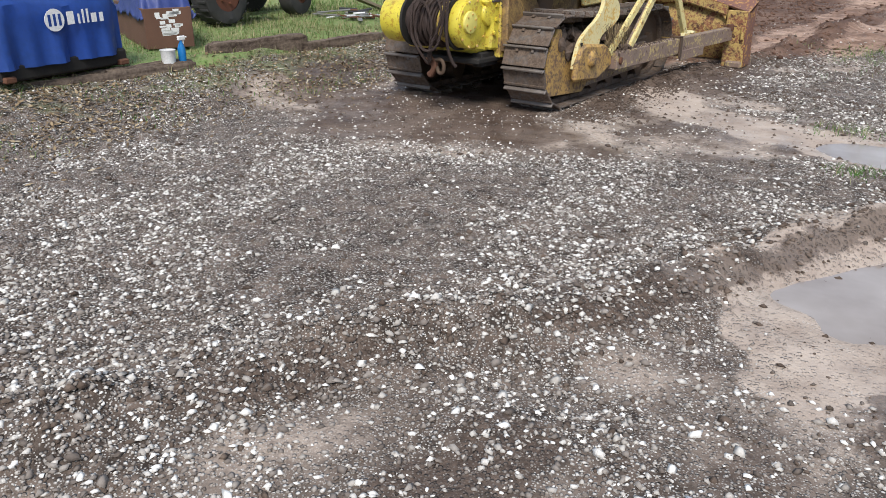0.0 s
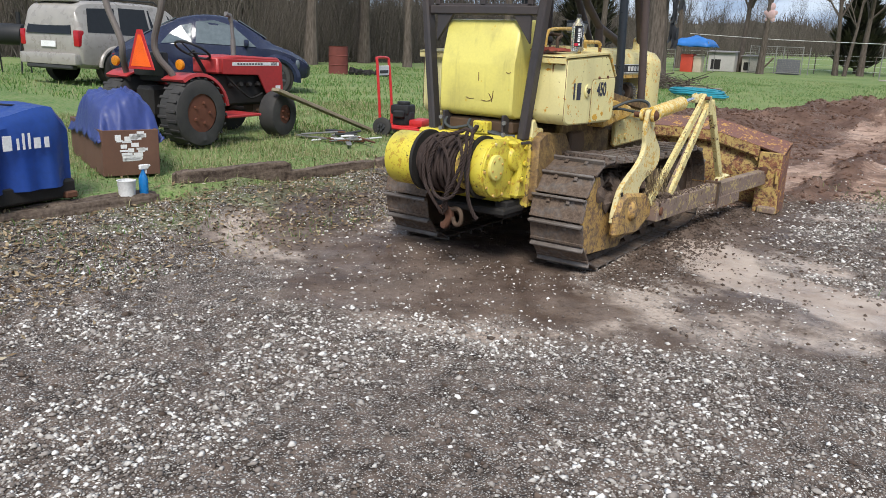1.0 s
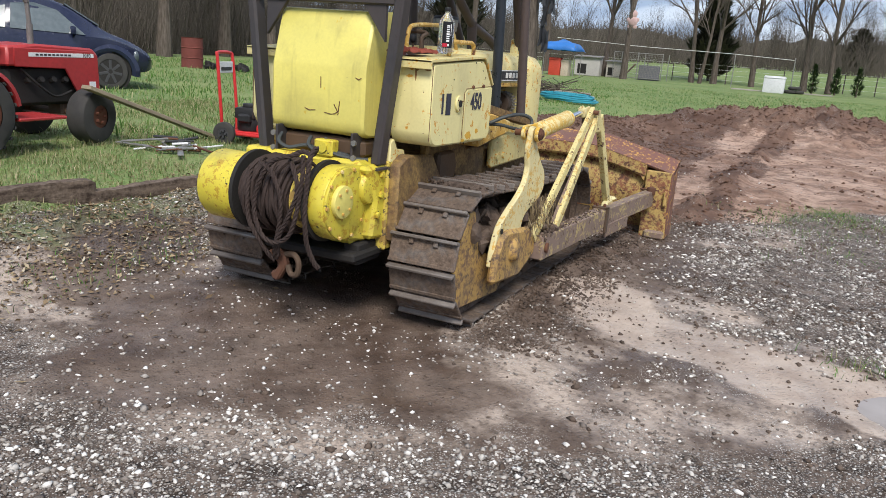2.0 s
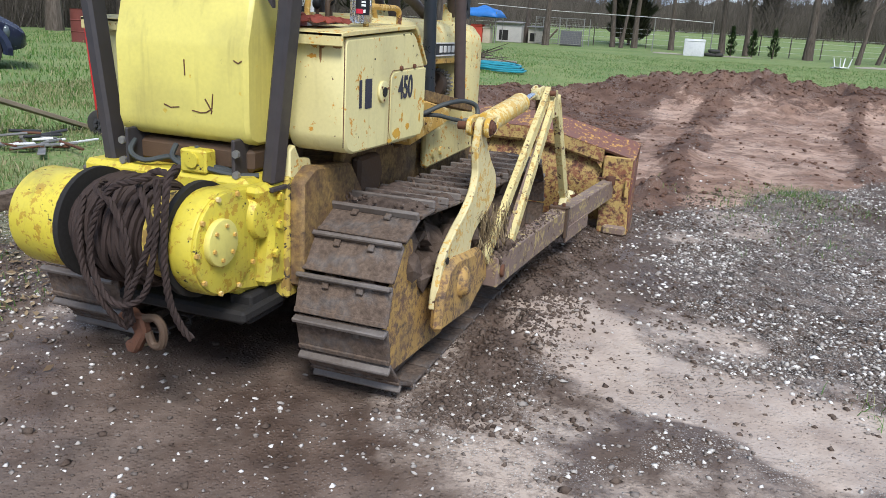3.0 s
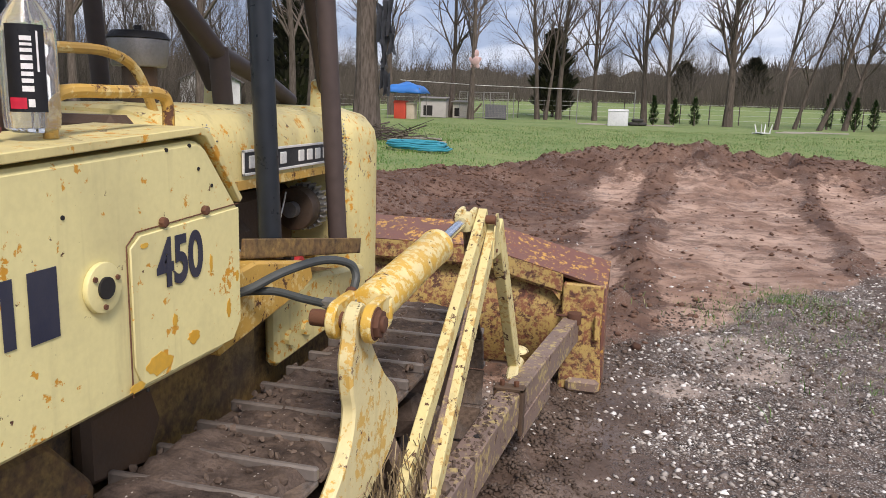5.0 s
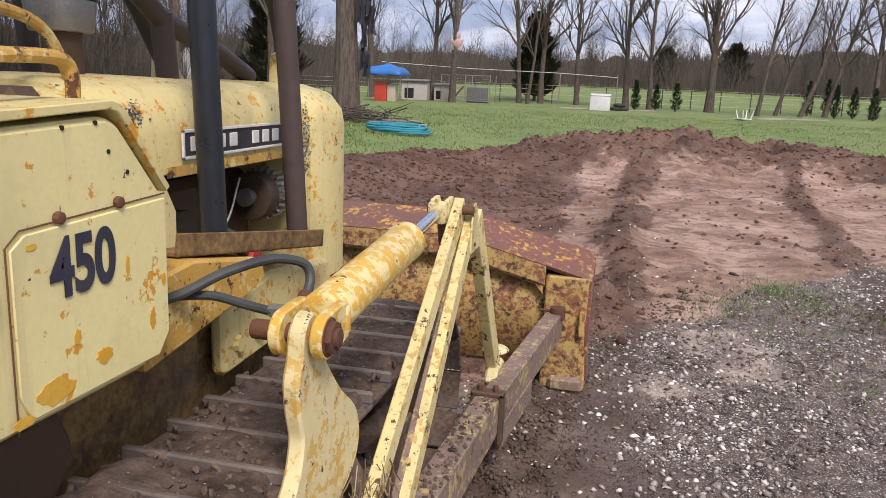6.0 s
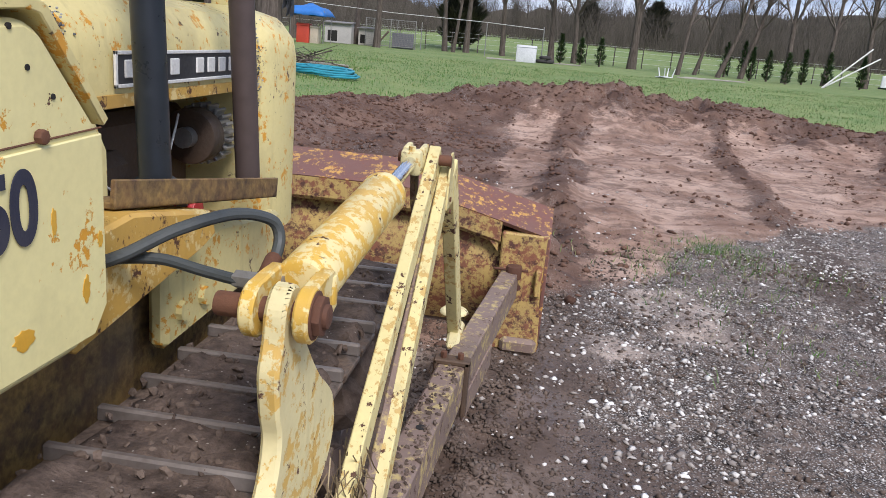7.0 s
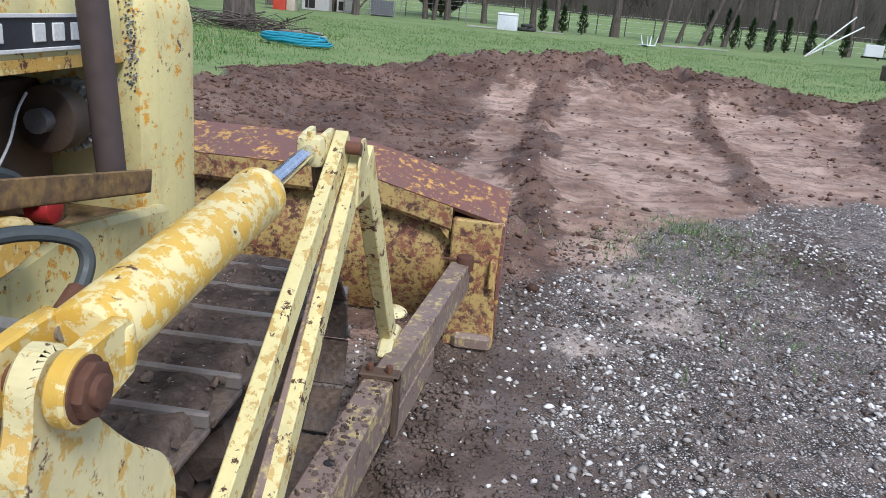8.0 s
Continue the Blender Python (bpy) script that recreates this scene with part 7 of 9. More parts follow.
        part("white_decal", bm, M_WHITE, t)
    bm = B()
    prism(bm, [(-0.05, 0.74), (-0.05, 0.93), (0.30, 0.955), (1.0, 0.93), (1.07, 0.88), (1.085, 0.48), (1.0, 0.48), (0.95, 0.80)], "x", -0.205, 0.205, 0.02)
    part("hood", bm, M_RED, t, "dull red hood")
    bm = B()
    box(bm, (-0.14, 0.0, 0.36), (0.14, 0.92, 0.74), 0.03)
    for k in range(4):
        rod(bm, (0.13, 0.2 + 0.15 * k, 0.60), (0.19, 0.2 + 0.15 * k, 0.62), 0.03, seg=8)
    tube(bm, smooth_path([(0.17, 0.12, 0.72), (0.22, 0.3, 0.55), (0.2, 0.5, 0.45), (0.2, 0.7, 0.5)], 5), 0.012, 6)
    part("engine", bm, M_DARK, t, "black oily engine")
    bm = B()
    box(bm, (-0.13, -0.95, 0.28), (0.13, 0.05, 0.62), 0.04)
    box(bm, (-0.30, -0.80, 0.30), (0.30, -0.58, 0.44), 0.03)
    part("gearbox", bm, M_DARK, t, "dark oily gearbox")
    bm = B()
    box(bm, (-0.10, 0.66, 0.22), (0.10, 0.80, 0.40), 0.02)
    rod(bm, (-0.40, 0.72, 0.28), (0.40, 0.72, 0.28), 0.035, seg=10)
    rod(bm, (-0.36, 0.58, 0.25), (0.36, 0.58, 0.25), 0.015, seg=8)
    part("front_axle", bm, M_CASTIRON, t)
    bm = B()
    box(bm, (-0.18, 0.98, 0.36), (0.18, 1.16, 0.46), 0.015)
    part("front_bracket", bm, M_DARK, t)
    bm = B()
    rod(bm, (0.14, 0.28, 0.90), (0.14, 0.28, 1.14), 0.03, seg=12)
    rod(bm, (0.14, 0.28, 1.14), (0.14, 0.26, 1.36), 0.022, seg=12)
    tube(bm, [(0.14, 0.26, 1.34), (0.14, 0.24, 1.40), (0.14, 0.17, 1.42)], 0.028, 10)
    part("exhaust", bm, M_GREY, t, "upright exhaust with rusty elbow")
    bm = B()
    tilt = Matrix.Translation((0.0, -0.22, 1.0)) @ Matrix.Rotation(radians(-28), 4, "X")
    tube(bm, [tilt @ Vector((0.20 * math.cos(a), 0.20 * math.sin(a), 0)) for a in (math.tau * i / 28 for i in range(28))], 0.014, 7, True)
    for a in (0.5, 2.6, 4.7):
        rod(bm, tilt @ Vector((0, 0, -0.03)), tilt @ Vector((0.20 * math.cos(a), 0.20 * math.sin(a), 0)), 0.008, seg=6)
    rod(bm, tilt @ Vector((0, 0, 0)), (0, -0.02, 0.72), 0.022, seg=10)
    part("steering_wheel", bm, M_BLACK, t, "black steering wheel")
    bm = B()
    box(bm, (-0.24, -0.80, 0.66), (0.24, -0.38, 0.76), 0.04, seg=2)
    box(bm, (-0.24, -0.86, 0.72), (0.24, -0.78, 0.98), 0.03, seg=2)
    part("seat", bm, M_BLACK, t, "black seat")
    bm = B()
    prism(bm, [(-0.02, 0.80), (0.38, 0.80), (0.22, 1.20), (0.14, 1.20)], "y", -1.10, -1.09, 0.002)
    part("warning_triangle", bm, plain("red_triangle_border", (0.50, 0.02, 0.02), 0.5), t, "slow-vehicle triangle with red border")
    k = plain("orange_reflector", (0.95, 0.13, 0.01), 0.35)
    bm = B()
    prism(bm, [(0.03, 0.83), (0.33, 0.83), (0.20, 1.15), (0.16, 1.15)], "y", -1.104, -1.098, 0.001)
    part("triangle_face", bm, k, t, "bright orange triangle face")
    return t


small_tractor((-8.66, 6.80, land(-8.66, 6.80)), 6)


def steel_crate():
    z = land(-7.8, 4.8)
    t = thing("steel_crate", (-7.80, 5.0, z - 0.01), "rusty brown steel crate with torn white label", "crate", turn=-19)
    M = plain("crate_rust", (0.12, 0.062, 0.042), 0.75, 0.15, 9, 0.5, 0.3, (0.19, 0.10, 0.065))
    for name, a, b in (("side_panel", (-0.65, -0.24, 0.0), (-0.63, 0.24, 0.40)), ("side_panel", (0.63, -0.24, 0.0), (0.65, 0.24, 0.40)), ("front_panel", (-0.63, -0.24, 0.0), (0.63, -0.22, 0.40)), ("back_panel", (-0.63, 0.22, 0.0), (0.63, 0.24, 0.40)), ("bottom", (-0.63, -0.22, 0.01), (0.63, 0.22, 0.03))):
        bm = B()
        box(bm, a, b, 0.004)
        part(name, bm, M, t)
    r = random.Random(3)
    for k in range(26):
        y, zz = r.uniform(-0.14, 0.08), r.uniform(0.12, 0.34)
        bm = B()
        box(bm, (0.651, y, zz), (0.653, y + r.uniform(0.03, 0.09), zz + r.uniform(0.012, 0.05)), 0.0)
        part("label_scrap", bm, M_WHITE, t)


steel_crate()


def draped(name, at, turn, size, seed, material, label, category):
    """A crumpled sheet thrown over a heap."""
    n = 46
    sx, sy, h = size
    xs = np.linspace(-1, 1, n)
    X, Y = np.meshgrid(xs, xs)
    rr = np.hypot(X - 0.12, Y)
    dome = np.sqrt(np.clip(1 - (rr / 1.12) ** 2, 0, 1)) + 0.22 * np.exp(-((X + 0.75) ** 2 + Y ** 2) / 0.06)
    fold = np.abs(value_noise(X + 0.8 * Y + 0.3 * value_noise(X, Y, 0.5, seed + 3), Y * 0.5, 0.22, seed + 1))
    edge = 1 - smoothstep(0.72, 0.98, np.maximum(np.abs(X), np.abs(Y)))
    Z = h * dome * (0.12 + 0.88 * edge) * (0.88 + 0.20 * value_noise(X, Y, 0.8, seed)) + 0.045 * fold + 0.02 * value_noise(X, Y, 0.12, seed + 2)
    Z = Z - 0.10 * smoothstep(0.85, 1.0, np.maximum(np.abs(X), np.abs(Y)))
    V = np.stack([(X * sx * (1 + 0.06 * value_noise(X, Y, 0.3, seed + 5))).ravel(), (Y * sy).ravel(), Z.ravel()], 1)
    ids = np.arange(n * n).reshape(n, n)
    F = np.stack([ids[:-1, :-1].ravel(), ids[:-1, 1:].ravel(), ids[1:, 1:].ravel(), ids[1:, :-1].ravel()], 1)
    me = mesh_np(name, V, F, True)
    me.materials.append(material)
    ob = new(name, me)
    ob.matrix_world = pose(*at, 0, 0, turn)
    mod = ob.modifiers.new("thickness", "SOLIDIFY")
    mod.thickness = 0.004
    return tagged(ob, label, category)


draped("tarpaulin", (-7.80, 5.02, land(-7.8, 4.8) + 0.37), -19, (0.62, 0.29, 0.36), 31, M_TARP, "crumpled blue tarpaulin heaped on the steel crate", "tarpaulin")


def covered_welder():
    z = land(-6.95, 3.15)
    t = thing("welding_machine", (-6.96, 3.32, z), "welding machine under a fitted blue vinyl cover", "machine", turn=8)
    n = 25
    bm = B()
    secs = []
    for i, y in enumerate(np.linspace(-0.62, 0.60, n)):
        u = i / (n - 1)
        e = min(u, 1 - u)
        top = 0.66 + 0.03 * math.sin(u * 9) - 0.10 * (1 - smoothstep(0.0, 0.10, e)) - 0.03 * (1 - u)
        w = 0.36 - 0.03 * (1 - smoothstep(0.0, 0.08, e))
        f = 0.014 * math.sin(u * 31) + 0.012 * math.sin(u * 17 + 1)
        secs.append([(-w, y, 0.10), (-w - 0.02 - f, y, 0.3), (-w, y, top - 0.07), (-w * 0.86, y, top), (0, y, top + 0.015), (w * 0.86, y, top), (w, y, top - 0.07), (w + 0.015 + f, y, 0.34), (w + 0.03 + 2 * f, y, 0.10)])
    loft(bm, secs, False)
    bmesh.ops.subdivide_edges(bm, edges=bm.edges[:], cuts=1, use_grid_fill=True)
    cover_ob = part("cover", bm, M_COVER, t)
    bm = B()
    box(bm, (-0.36, -0.62, 0.0), (0.36, 0.62, 0.14), 0.02)
    part("base", bm, M_DARK, t, "black machine base")
    for y in (-0.55, 0.55):
        bm = B()
        box(bm, (-0.40, y - 0.05, 0.0), (0.40, y + 0.05, 0.05), 0.01)
        part("skid", bm, M_RUST, t)
    # plain white marks on the long side and the end
    def marks(m, k):
        bm = B()
        rod(bm, m @ Vector((-0.32 * k, 0, 0)), m @ Vector((-0.32 * k, 0, 0.004)), 0.095 * k, seg=30)
        part("round_mark", bm, M_WHITE, t, "white round mark on the cover")
        bm = B()
        for dx in (-0.05, 0.0, 0.05):
            box(bm, ((-0.32 + dx - 0.013) * k, -0.05 * k, 0.004), ((-0.32 + dx + 0.013) * k, 0.05 * k, 0.006), 0.001, m @ Matrix.Rotation(0, 4, "Z"))
        part("mark_bars", bm, M_COVER, t)
        bm = B()
        for i, (w, h) in enumerate(((0.07, 0.11), (0.02, 0.085), (0.02, 0.12), (0.02, 0.12), (0.055, 0.08), (0.04, 0.08))):
            x0 = (-0.17, -0.075, -0.035, 0.005, 0.045, 0.12)[i]
            box(bm, (x0 * k * 1.15, -0.05 * k, 0.0), ((x0 * 1.15 + w) * k, (-0.05 + h) * k, 0.003), 0.0008, m)
        part("white_bars", bm, M_WHITE, t, "row of plain white bars on the cover")
    marks(Matrix(((0, 0, 1, 0.405), (1, 0, 0, 0.22), (0, 1, 0, 0.45), (0, 0, 0, 1))), 0.95)
    bm = B()
    tube(bm, smooth_path([(-0.2, 0.1, 0.68), (-0.05, 0.15, 0.695), (0.1, 0.28, 0.69), (0.1, 0.42, 0.67)], 5), 0.008, 6)
    part("strap", bm, M_BLACK, t)


covered_welder()

# edging timbers, rotten and split
def timber(x0, y0, x1, y1, h, seed):
    a, b = Vector((x0, y0, 0)), Vector((x1, y1, 0))
    L, n = (b - a).length, 26
    d = (b - a).normalized()
    side = Vector((-d.y, d.x, 0))
    rr = np.random.RandomState(seed)
    secs = []
    zg = land(x0 + 0.15, (y0 + y1) / 2)
    for i in range(n):
        p = a + d * (L * i / (n - 1))
        j = rr.uniform(-1, 1, 8) * 0.006
        end = 0.75 if i in (0, n - 1) else 1.0
        hw, top = 0.085 * end, h * end + 0.006 * math.sin(i * 0.33 + seed)
        ring = [(-hw, -0.10), (-hw + j[0], top * 0.5), (-hw * 0.9, top + j[1]), (-hw * 0.2, top + 0.012 + j[2]), (hw * 0.3, top - 0.01 + j[3]), (hw * 0.85, top * 0.92 + j[4]), (hw + j[5], top * 0.5), (hw, -0.10)]
        secs.append([(p.x + side.x * u, p.y + side.y * u, zg + v) for u, v in ring])
    bm = loft(B(), secs, True)
    t = tagged(part("edging_timber", bm, M_TIMBER, None), "rotten dark edging timber along the gravel", "timber", "edging timbers")
    return t


timber(-6.62, 4.62, -6.75, 2.2, 0.085, 1)
timber(-6.80, 4.95, -6.66, 6.15, 0.09, 2)
timber(-6.66, 6.05, -6.58, 7.35, 0.11, 3)
timber(-6.60, 7.40, -6.66, 9.2, 0.11, 4)

# bucket and spray bottle on the timber
def spray_bottle():
    t = thing("spray_bottle", (-6.60, 4.50, land(-6.5, 4.3) + 0.075), "spray bottle of bright blue cleaner on the timber", "bottle")
    blue = plain("blue_liquid", (0.015, 0.16, 0.42), 0.15, 0, 8, 0.2, 0.0)
    bm = B()
    prof = [(0.040, 0.0), (0.043, 0.02), (0.043, 0.13), (0.030, 0.16), (0.014, 0.19), (0.014, 0.205)]
    loft(bm, [[(r * math.cos(a), r * 0.8 * math.sin(a), z) for a in (math.tau * i / 18 for i in range(18))] for r, z in prof], True)
    part("body", bm, blue, t)
    bm = B()
    box(bm, (-0.014, -0.03, 0.205), (0.014, 0.05, 0.245), 0.006)
    rod(bm, (0, 0.05, 0.23), (0, 0.066, 0.23), 0.009, seg=8)
    part("spray_head", bm, M_WHITE, t, "white spray head")
    bm = B()
    box(bm, (-0.006, 0.02, 0.17), (0.006, 0.035, 0.21), 0.002)
    part("trigger", bm, M_WHITE, t)


spray_bottle()
bm = B()
loft(bm, [[(r * math.cos(a), r * math.sin(a), z) for a in (math.tau * i / 20 for i in range(20))] for r, z in ((0.062, 0.0), (0.070, 0.12), (0.074, 0.125), (0.074, 0.13), (0.066, 0.13), (0.06, 0.02))], True)
tub = part("plastic_tub", bm, M_WHITE)
tub.location = (-6.62, 4.36, land(-6.5, 4.2) + 0.075)
tagged(tub, "small white plastic tub on the timber", "tub")

# pressure washer
def pressure_washer():
    z = land(-7.65, 9.1)
    t = thing("pressure_washer", (-7.58, 9.2, z), "red pressure washer with tall handle and black engine", "pressure washer", turn=105)
    red = plain("gloss_red_tube", (0.55, 0.03, 0.03), 0.35, 0, 6, 0.2, 0.0)
    bm = B()
    tube(bm, smooth_path([(-0.19, 0.28, 0.12), (-0.20, 0.30, 0.50), (-0.19, 0.34, 0.96), (-0.15, 0.36, 1.03), (0.15, 0.36, 1.03), (0.19, 0.34, 0.96), (0.20, 0.30, 0.50), (0.19, 0.28, 0.12)], 5), 0.019, 9)
    part("handle", bm, red, t)
    bm = B()
    box(bm, (-0.17, 0.325, 0.80), (0.17, 0.345, 0.93), 0.006)
    part("panel", bm, M_WHITE, t, "white printed panel")
    bm = B()
    box(bm, (-0.13, 0.320, 0.83), (0.13, 0.326, 0.87), 0.001)
    part("panel_bar", bm, M_PLASTIC, t)
    bm = B()
    tube(bm, smooth_path([(-0.20, 0.25, 0.13), (-0.21, -0.30, 0.12), (-0.15, -0.36, 0.12), (0.15, -0.36, 0.12), (0.21, -0.30, 0.12), (0.20, 0.25, 0.13)], 5), 0.02, 9)
    box(bm, (-0.19, -0.26, 0.13), (0.19, 0.22, 0.16), 0.01)
    part("frame", bm, red, t)
    bm = B()
    box(bm, (-0.17, -0.32, 0.15), (0.17, -0.12, 0.25), 0.04, seg=2)
    part("pump_cover", bm, red, t)
    bm = B()
    rod(bm, (0, 0.02, 0.16), (0, 0.02, 0.34), 0.15, seg=20, bevel=0.02)
    box(bm, (-0.14, -0.10, 0.30), (0.14, 0.16, 0.43), 0.03, seg=2)
    rod(bm, (0, 0.02, 0.42), (0, 0.02, 0.47), 0.09, seg=18, bevel=0.01)
    box(bm, (-0.20, -0.06, 0.26), (-0.12, 0.10, 0.36), 0.02)
    part("engine", bm, M_BLACK, t, "black small engine")
    for s in (1, -1):
        wheel(t, "wheel", (s * 0.26, 0.22, 0.13), 0.13, 0.07, (s, 0, 0), M_PLASTIC, M_TYRE, 0.5)


pressure_washer()

# plank propped on the front wheel of the tractor, scrap metal in the grass
a, b = Vector((-8.12, 7.35, land(-8.1, 7.5) + 0.60)), Vector((-8.05, 9.05, land(-8.05, 9.05) + 0.03))
m = Matrix.Translation(a) @ (b - a).to_track_quat("Y", "Z").to_matrix().to_4x4()
bm = B()
box(bm, (-0.07, 0, -0.02), (0.07, (b - a).length, 0.02), 0.004, m)
tagged(part("plank", bm, plain("weathered_plank", (0.30, 0.25, 0.17), 0.85, 0, 10, 0.4, 0.3)), "weathered grey-brown plank leaning on the tractor", "plank")
rr = random.Random(12)
for k in range(26):
    x, y = -7.62 + rr.uniform(-0.35, 0.32), 8.05 + rr.uniform(-0.32, 0.34)
    L, ang = rr.uniform(0.15, 0.5), rr.uniform(0, 3.1)
    z = land(x, y) + 0.02 + rr.uniform(0, 0.06)
    bm = B()
    d = Vector((math.cos(ang), math.sin(ang), rr.uniform(-0.1, 0.1))) * L / 2
    if rr.random() < 0.6:
        rod(bm, Vector((x, y, z)) - d, Vector((x, y, z)) + d, rr.uniform(0.008, 0.016), seg=7)
    else:
        box(bm, (-L / 2, -0.03, -0.006), (L / 2, 0.03, 0.006), 0.002, Matrix.Translation((x, y, z)) @ Matrix.Rotation(ang, 4, "Z"))
    tagged(part("scrap_piece", bm, rr.choice([M_ALLOY, M_ALLOY, M_WHITE, M_RUST, M_PLASTIC])), "loose scrap metal piece lying in the grass", "scrap", "scrap pile")
bm = B()
box(bm, (-0.12, -0.05, 0), (0.12, 0.05, 0.015), 0.005, Matrix.Translation((-6.95, 5.75, land(-6.95, 5.75) + 0.01)) @ Matrix.Rotation(0.5, 4, "Z"))
tagged(part("pale_board", bm, M_WHITE), "small pale board lying behind the timber", "board")

# rusted drum at the edge of the wood, and a smoker by the cars
def burn_barrel():
    at = (-20.2, 21.5, land(-20.2, 21.5))
    t = thing("burn_barrel", at, "rust-red steel drum standing on the grass", "barrel")
    bm = B()
    prof = [(0.34, 0.0), (0.35, 0.02), (0.34, 0.04), (0.34, 0.30), (0.355, 0.32), (0.34, 0.34), (0.34, 0.62), (0.355, 0.64), (0.34, 0.66), (0.34, 0.94), (0.355, 0.96), (0.33, 0.96), (0.32, 0.1)]
    loft(bm, [[(r * math.cos(a), r * math.sin(a), z) for a in (math.tau * i / 24 for i in range(24))] for r, z in prof], True)
    part("drum", bm, plain("red_rust", (0.17, 0.045, 0.035), 0.8, 0, 7, 0.5, 0.3), t)
    tagged(t, category="barrel")


burn_barrel()
bm = B()
lumps(bm, 50, lambda: (-19.5 + rs.uniform(-1.2, 1.2), 22.2 + rs.uniform(-0.4, 0.4), land(-19.5, 22.2) + 0.05), 0.06, 0.16)
tagged(part("ash_heap", bm, M_DARK, smooth=False), "dark heap of burnt scraps beside the drum", "heap")


def smoker():
    x, y = -21.6, 10.9
    t = thing("charcoal_grill", (x, y, land(x, y)), "black barrel grill on thin legs", "grill", turn=30)
    bm = B()
    rod(bm, (-0.45, 0, 0.95), (0.45, 0, 0.95), 0.26, seg=22, bevel=0.03)
    part("drum", bm, M_BLACK, t)
    for sx in (-0.4, 0.4):
        for sy in (-0.2, 0.2):
            bm = B()
            rod(bm, (sx, sy, 0), (sx, sy * 0.7, 0.8), 0.02, seg=7)
            part("leg", bm, M_BLACK, t)
    bm = B()
    rod(bm, (0.3, 0, 1.15), (0.3, 0, 1.5), 0.05, seg=12)
    part("chimney", bm, M_BLACK, t)


smoker()


# ---- trees ----
def grow(rng, base, height, r0, lean=(0, 0), levels=4, first=0.35, fork=3, spread=0.55, droop=0.0):
    """Limbs of a bare tree: a list of (start, end, radius, radius, level)."""
    out = []

    def limb(p, d, length, r, level):
        steps = 6 if level == 0 else (4 if level < 3 else 2)
        q = Vector(p)
        seg = length / steps
        for i in range(steps):
            t = (i + 1) / steps
            d = (d + Vector(rng.uniform(-1, 1, 3)) * (0.05 if level == 0 else 0.14) + Vector((0, 0, 0.05 - droop))).normalized()
            e = q + d * seg
            ra, rb = r * (1 - 0.72 * (i / steps)), r * (1 - 0.72 * t)
            out.append((q.copy(), e.copy(), ra, rb, level))
            if level < levels and (level > 0 or t > first):
                for _ in range(fork if level == 0 else (2 if rng.rand() < 0.8 else 1)):
                    side = Vector(rng.uniform(-1, 1, 3))
                    side = (side - d * side.dot(d)).normalized()
                    nd = (d * (1 - spread * 0.45) + side * spread * rng.uniform(0.7, 1.3) + Vector((0, 0, 0.12))).normalized()
                    limb(e, nd, length * rng.uniform(0.34, 0.52) * (1.15 - 0.5 * t if level == 0 else 1), max(rb * 0.62, 0.004), level + 1)
            q = e

    limb(Vector(base), Vector((lean[0], lean[1], 1)).normalized(), height, r0, 0)
    return out


def limbs_mesh(limbs, sides):
    """Tapered prisms for limbs, as arrays."""
    n = len(limbs)
    A = np.array([l[0] for l in limbs])
    Bv = np.array([l[1] for l in limbs])
    R0, R1 = np.array([l[2] for l in limbs]), np.array([l[3] for l in limbs])
    D = Bv - A
    D /= np.maximum(np.linalg.norm(D, axis=1, keepdims=True), 1e-6)
    H = np.where(np.abs(D[:, 2:3]) > 0.9, np.array([[1.0, 0, 0]]), np.array([[0, 0, 1.0]]))
    S = np.cross(D, H)
    S /= np.linalg.norm(S, axis=1, keepdims=True)
    U = np.cross(D, S)
    ang = np.arange(sides) * math.tau / sides
    ring = np.cos(ang)[None, :, None] * S[:, None, :] + np.sin(ang)[None, :, None] * U[:, None, :]
    V = np.concatenate([A[:, None, :] + ring * R0[:, None, None], Bv[:, None, :] + ring * R1[:, None, None]], 1).reshape(-1, 3)
    k = np.arange(sides)
    f = np.stack([k, (k + 1) % sides, (k + 1) % sides + sides, k + sides], 1)
    F = (f[None] + (np.arange(n) * 2 * sides)[:, None, None]).reshape(-1, 4)
    return V, F


def bare_tree(x, y, height, r0, seed, lean=(0, 0), levels=4, first=0.3, fork=3, spread=0.55, label="tall bare deciduous tree before leafing"):
    z = land(x, y) - 0.05
    rng = np.random.RandomState(seed)
    t = thing("tree", (x, y, z), label, "tree", "bare trees")
    limbs = grow(rng, (0, 0, 0), height, r0, lean, levels, first, fork, spread)
    limbs[0] = (limbs[0][0], limbs[0][1], limbs[0][2] * 1.25, limbs[0][3], 0)
    trunk = [l for l in limbs if l[4] == 0]
    crown = [l for l in limbs if 0 < l[4] < 4 or (l[4] == 4 and rng.rand() < 0.6)]
    bm = B()
    pts = [trunk[0][0]] + [l[1] for l in trunk]
    rad = [trunk[0][2]] + [l[3] for l in trunk]
    tube(bm, pts, rad, 10)
    part("trunk", bm, M_BARK, t)
    V, F = limbs_mesh(crown, 3)
    me = mesh_np("crown", V, F, True)
    me.materials.append(M_TWIG)
    ob = new("crown", me)
    ob.parent = t
    return t


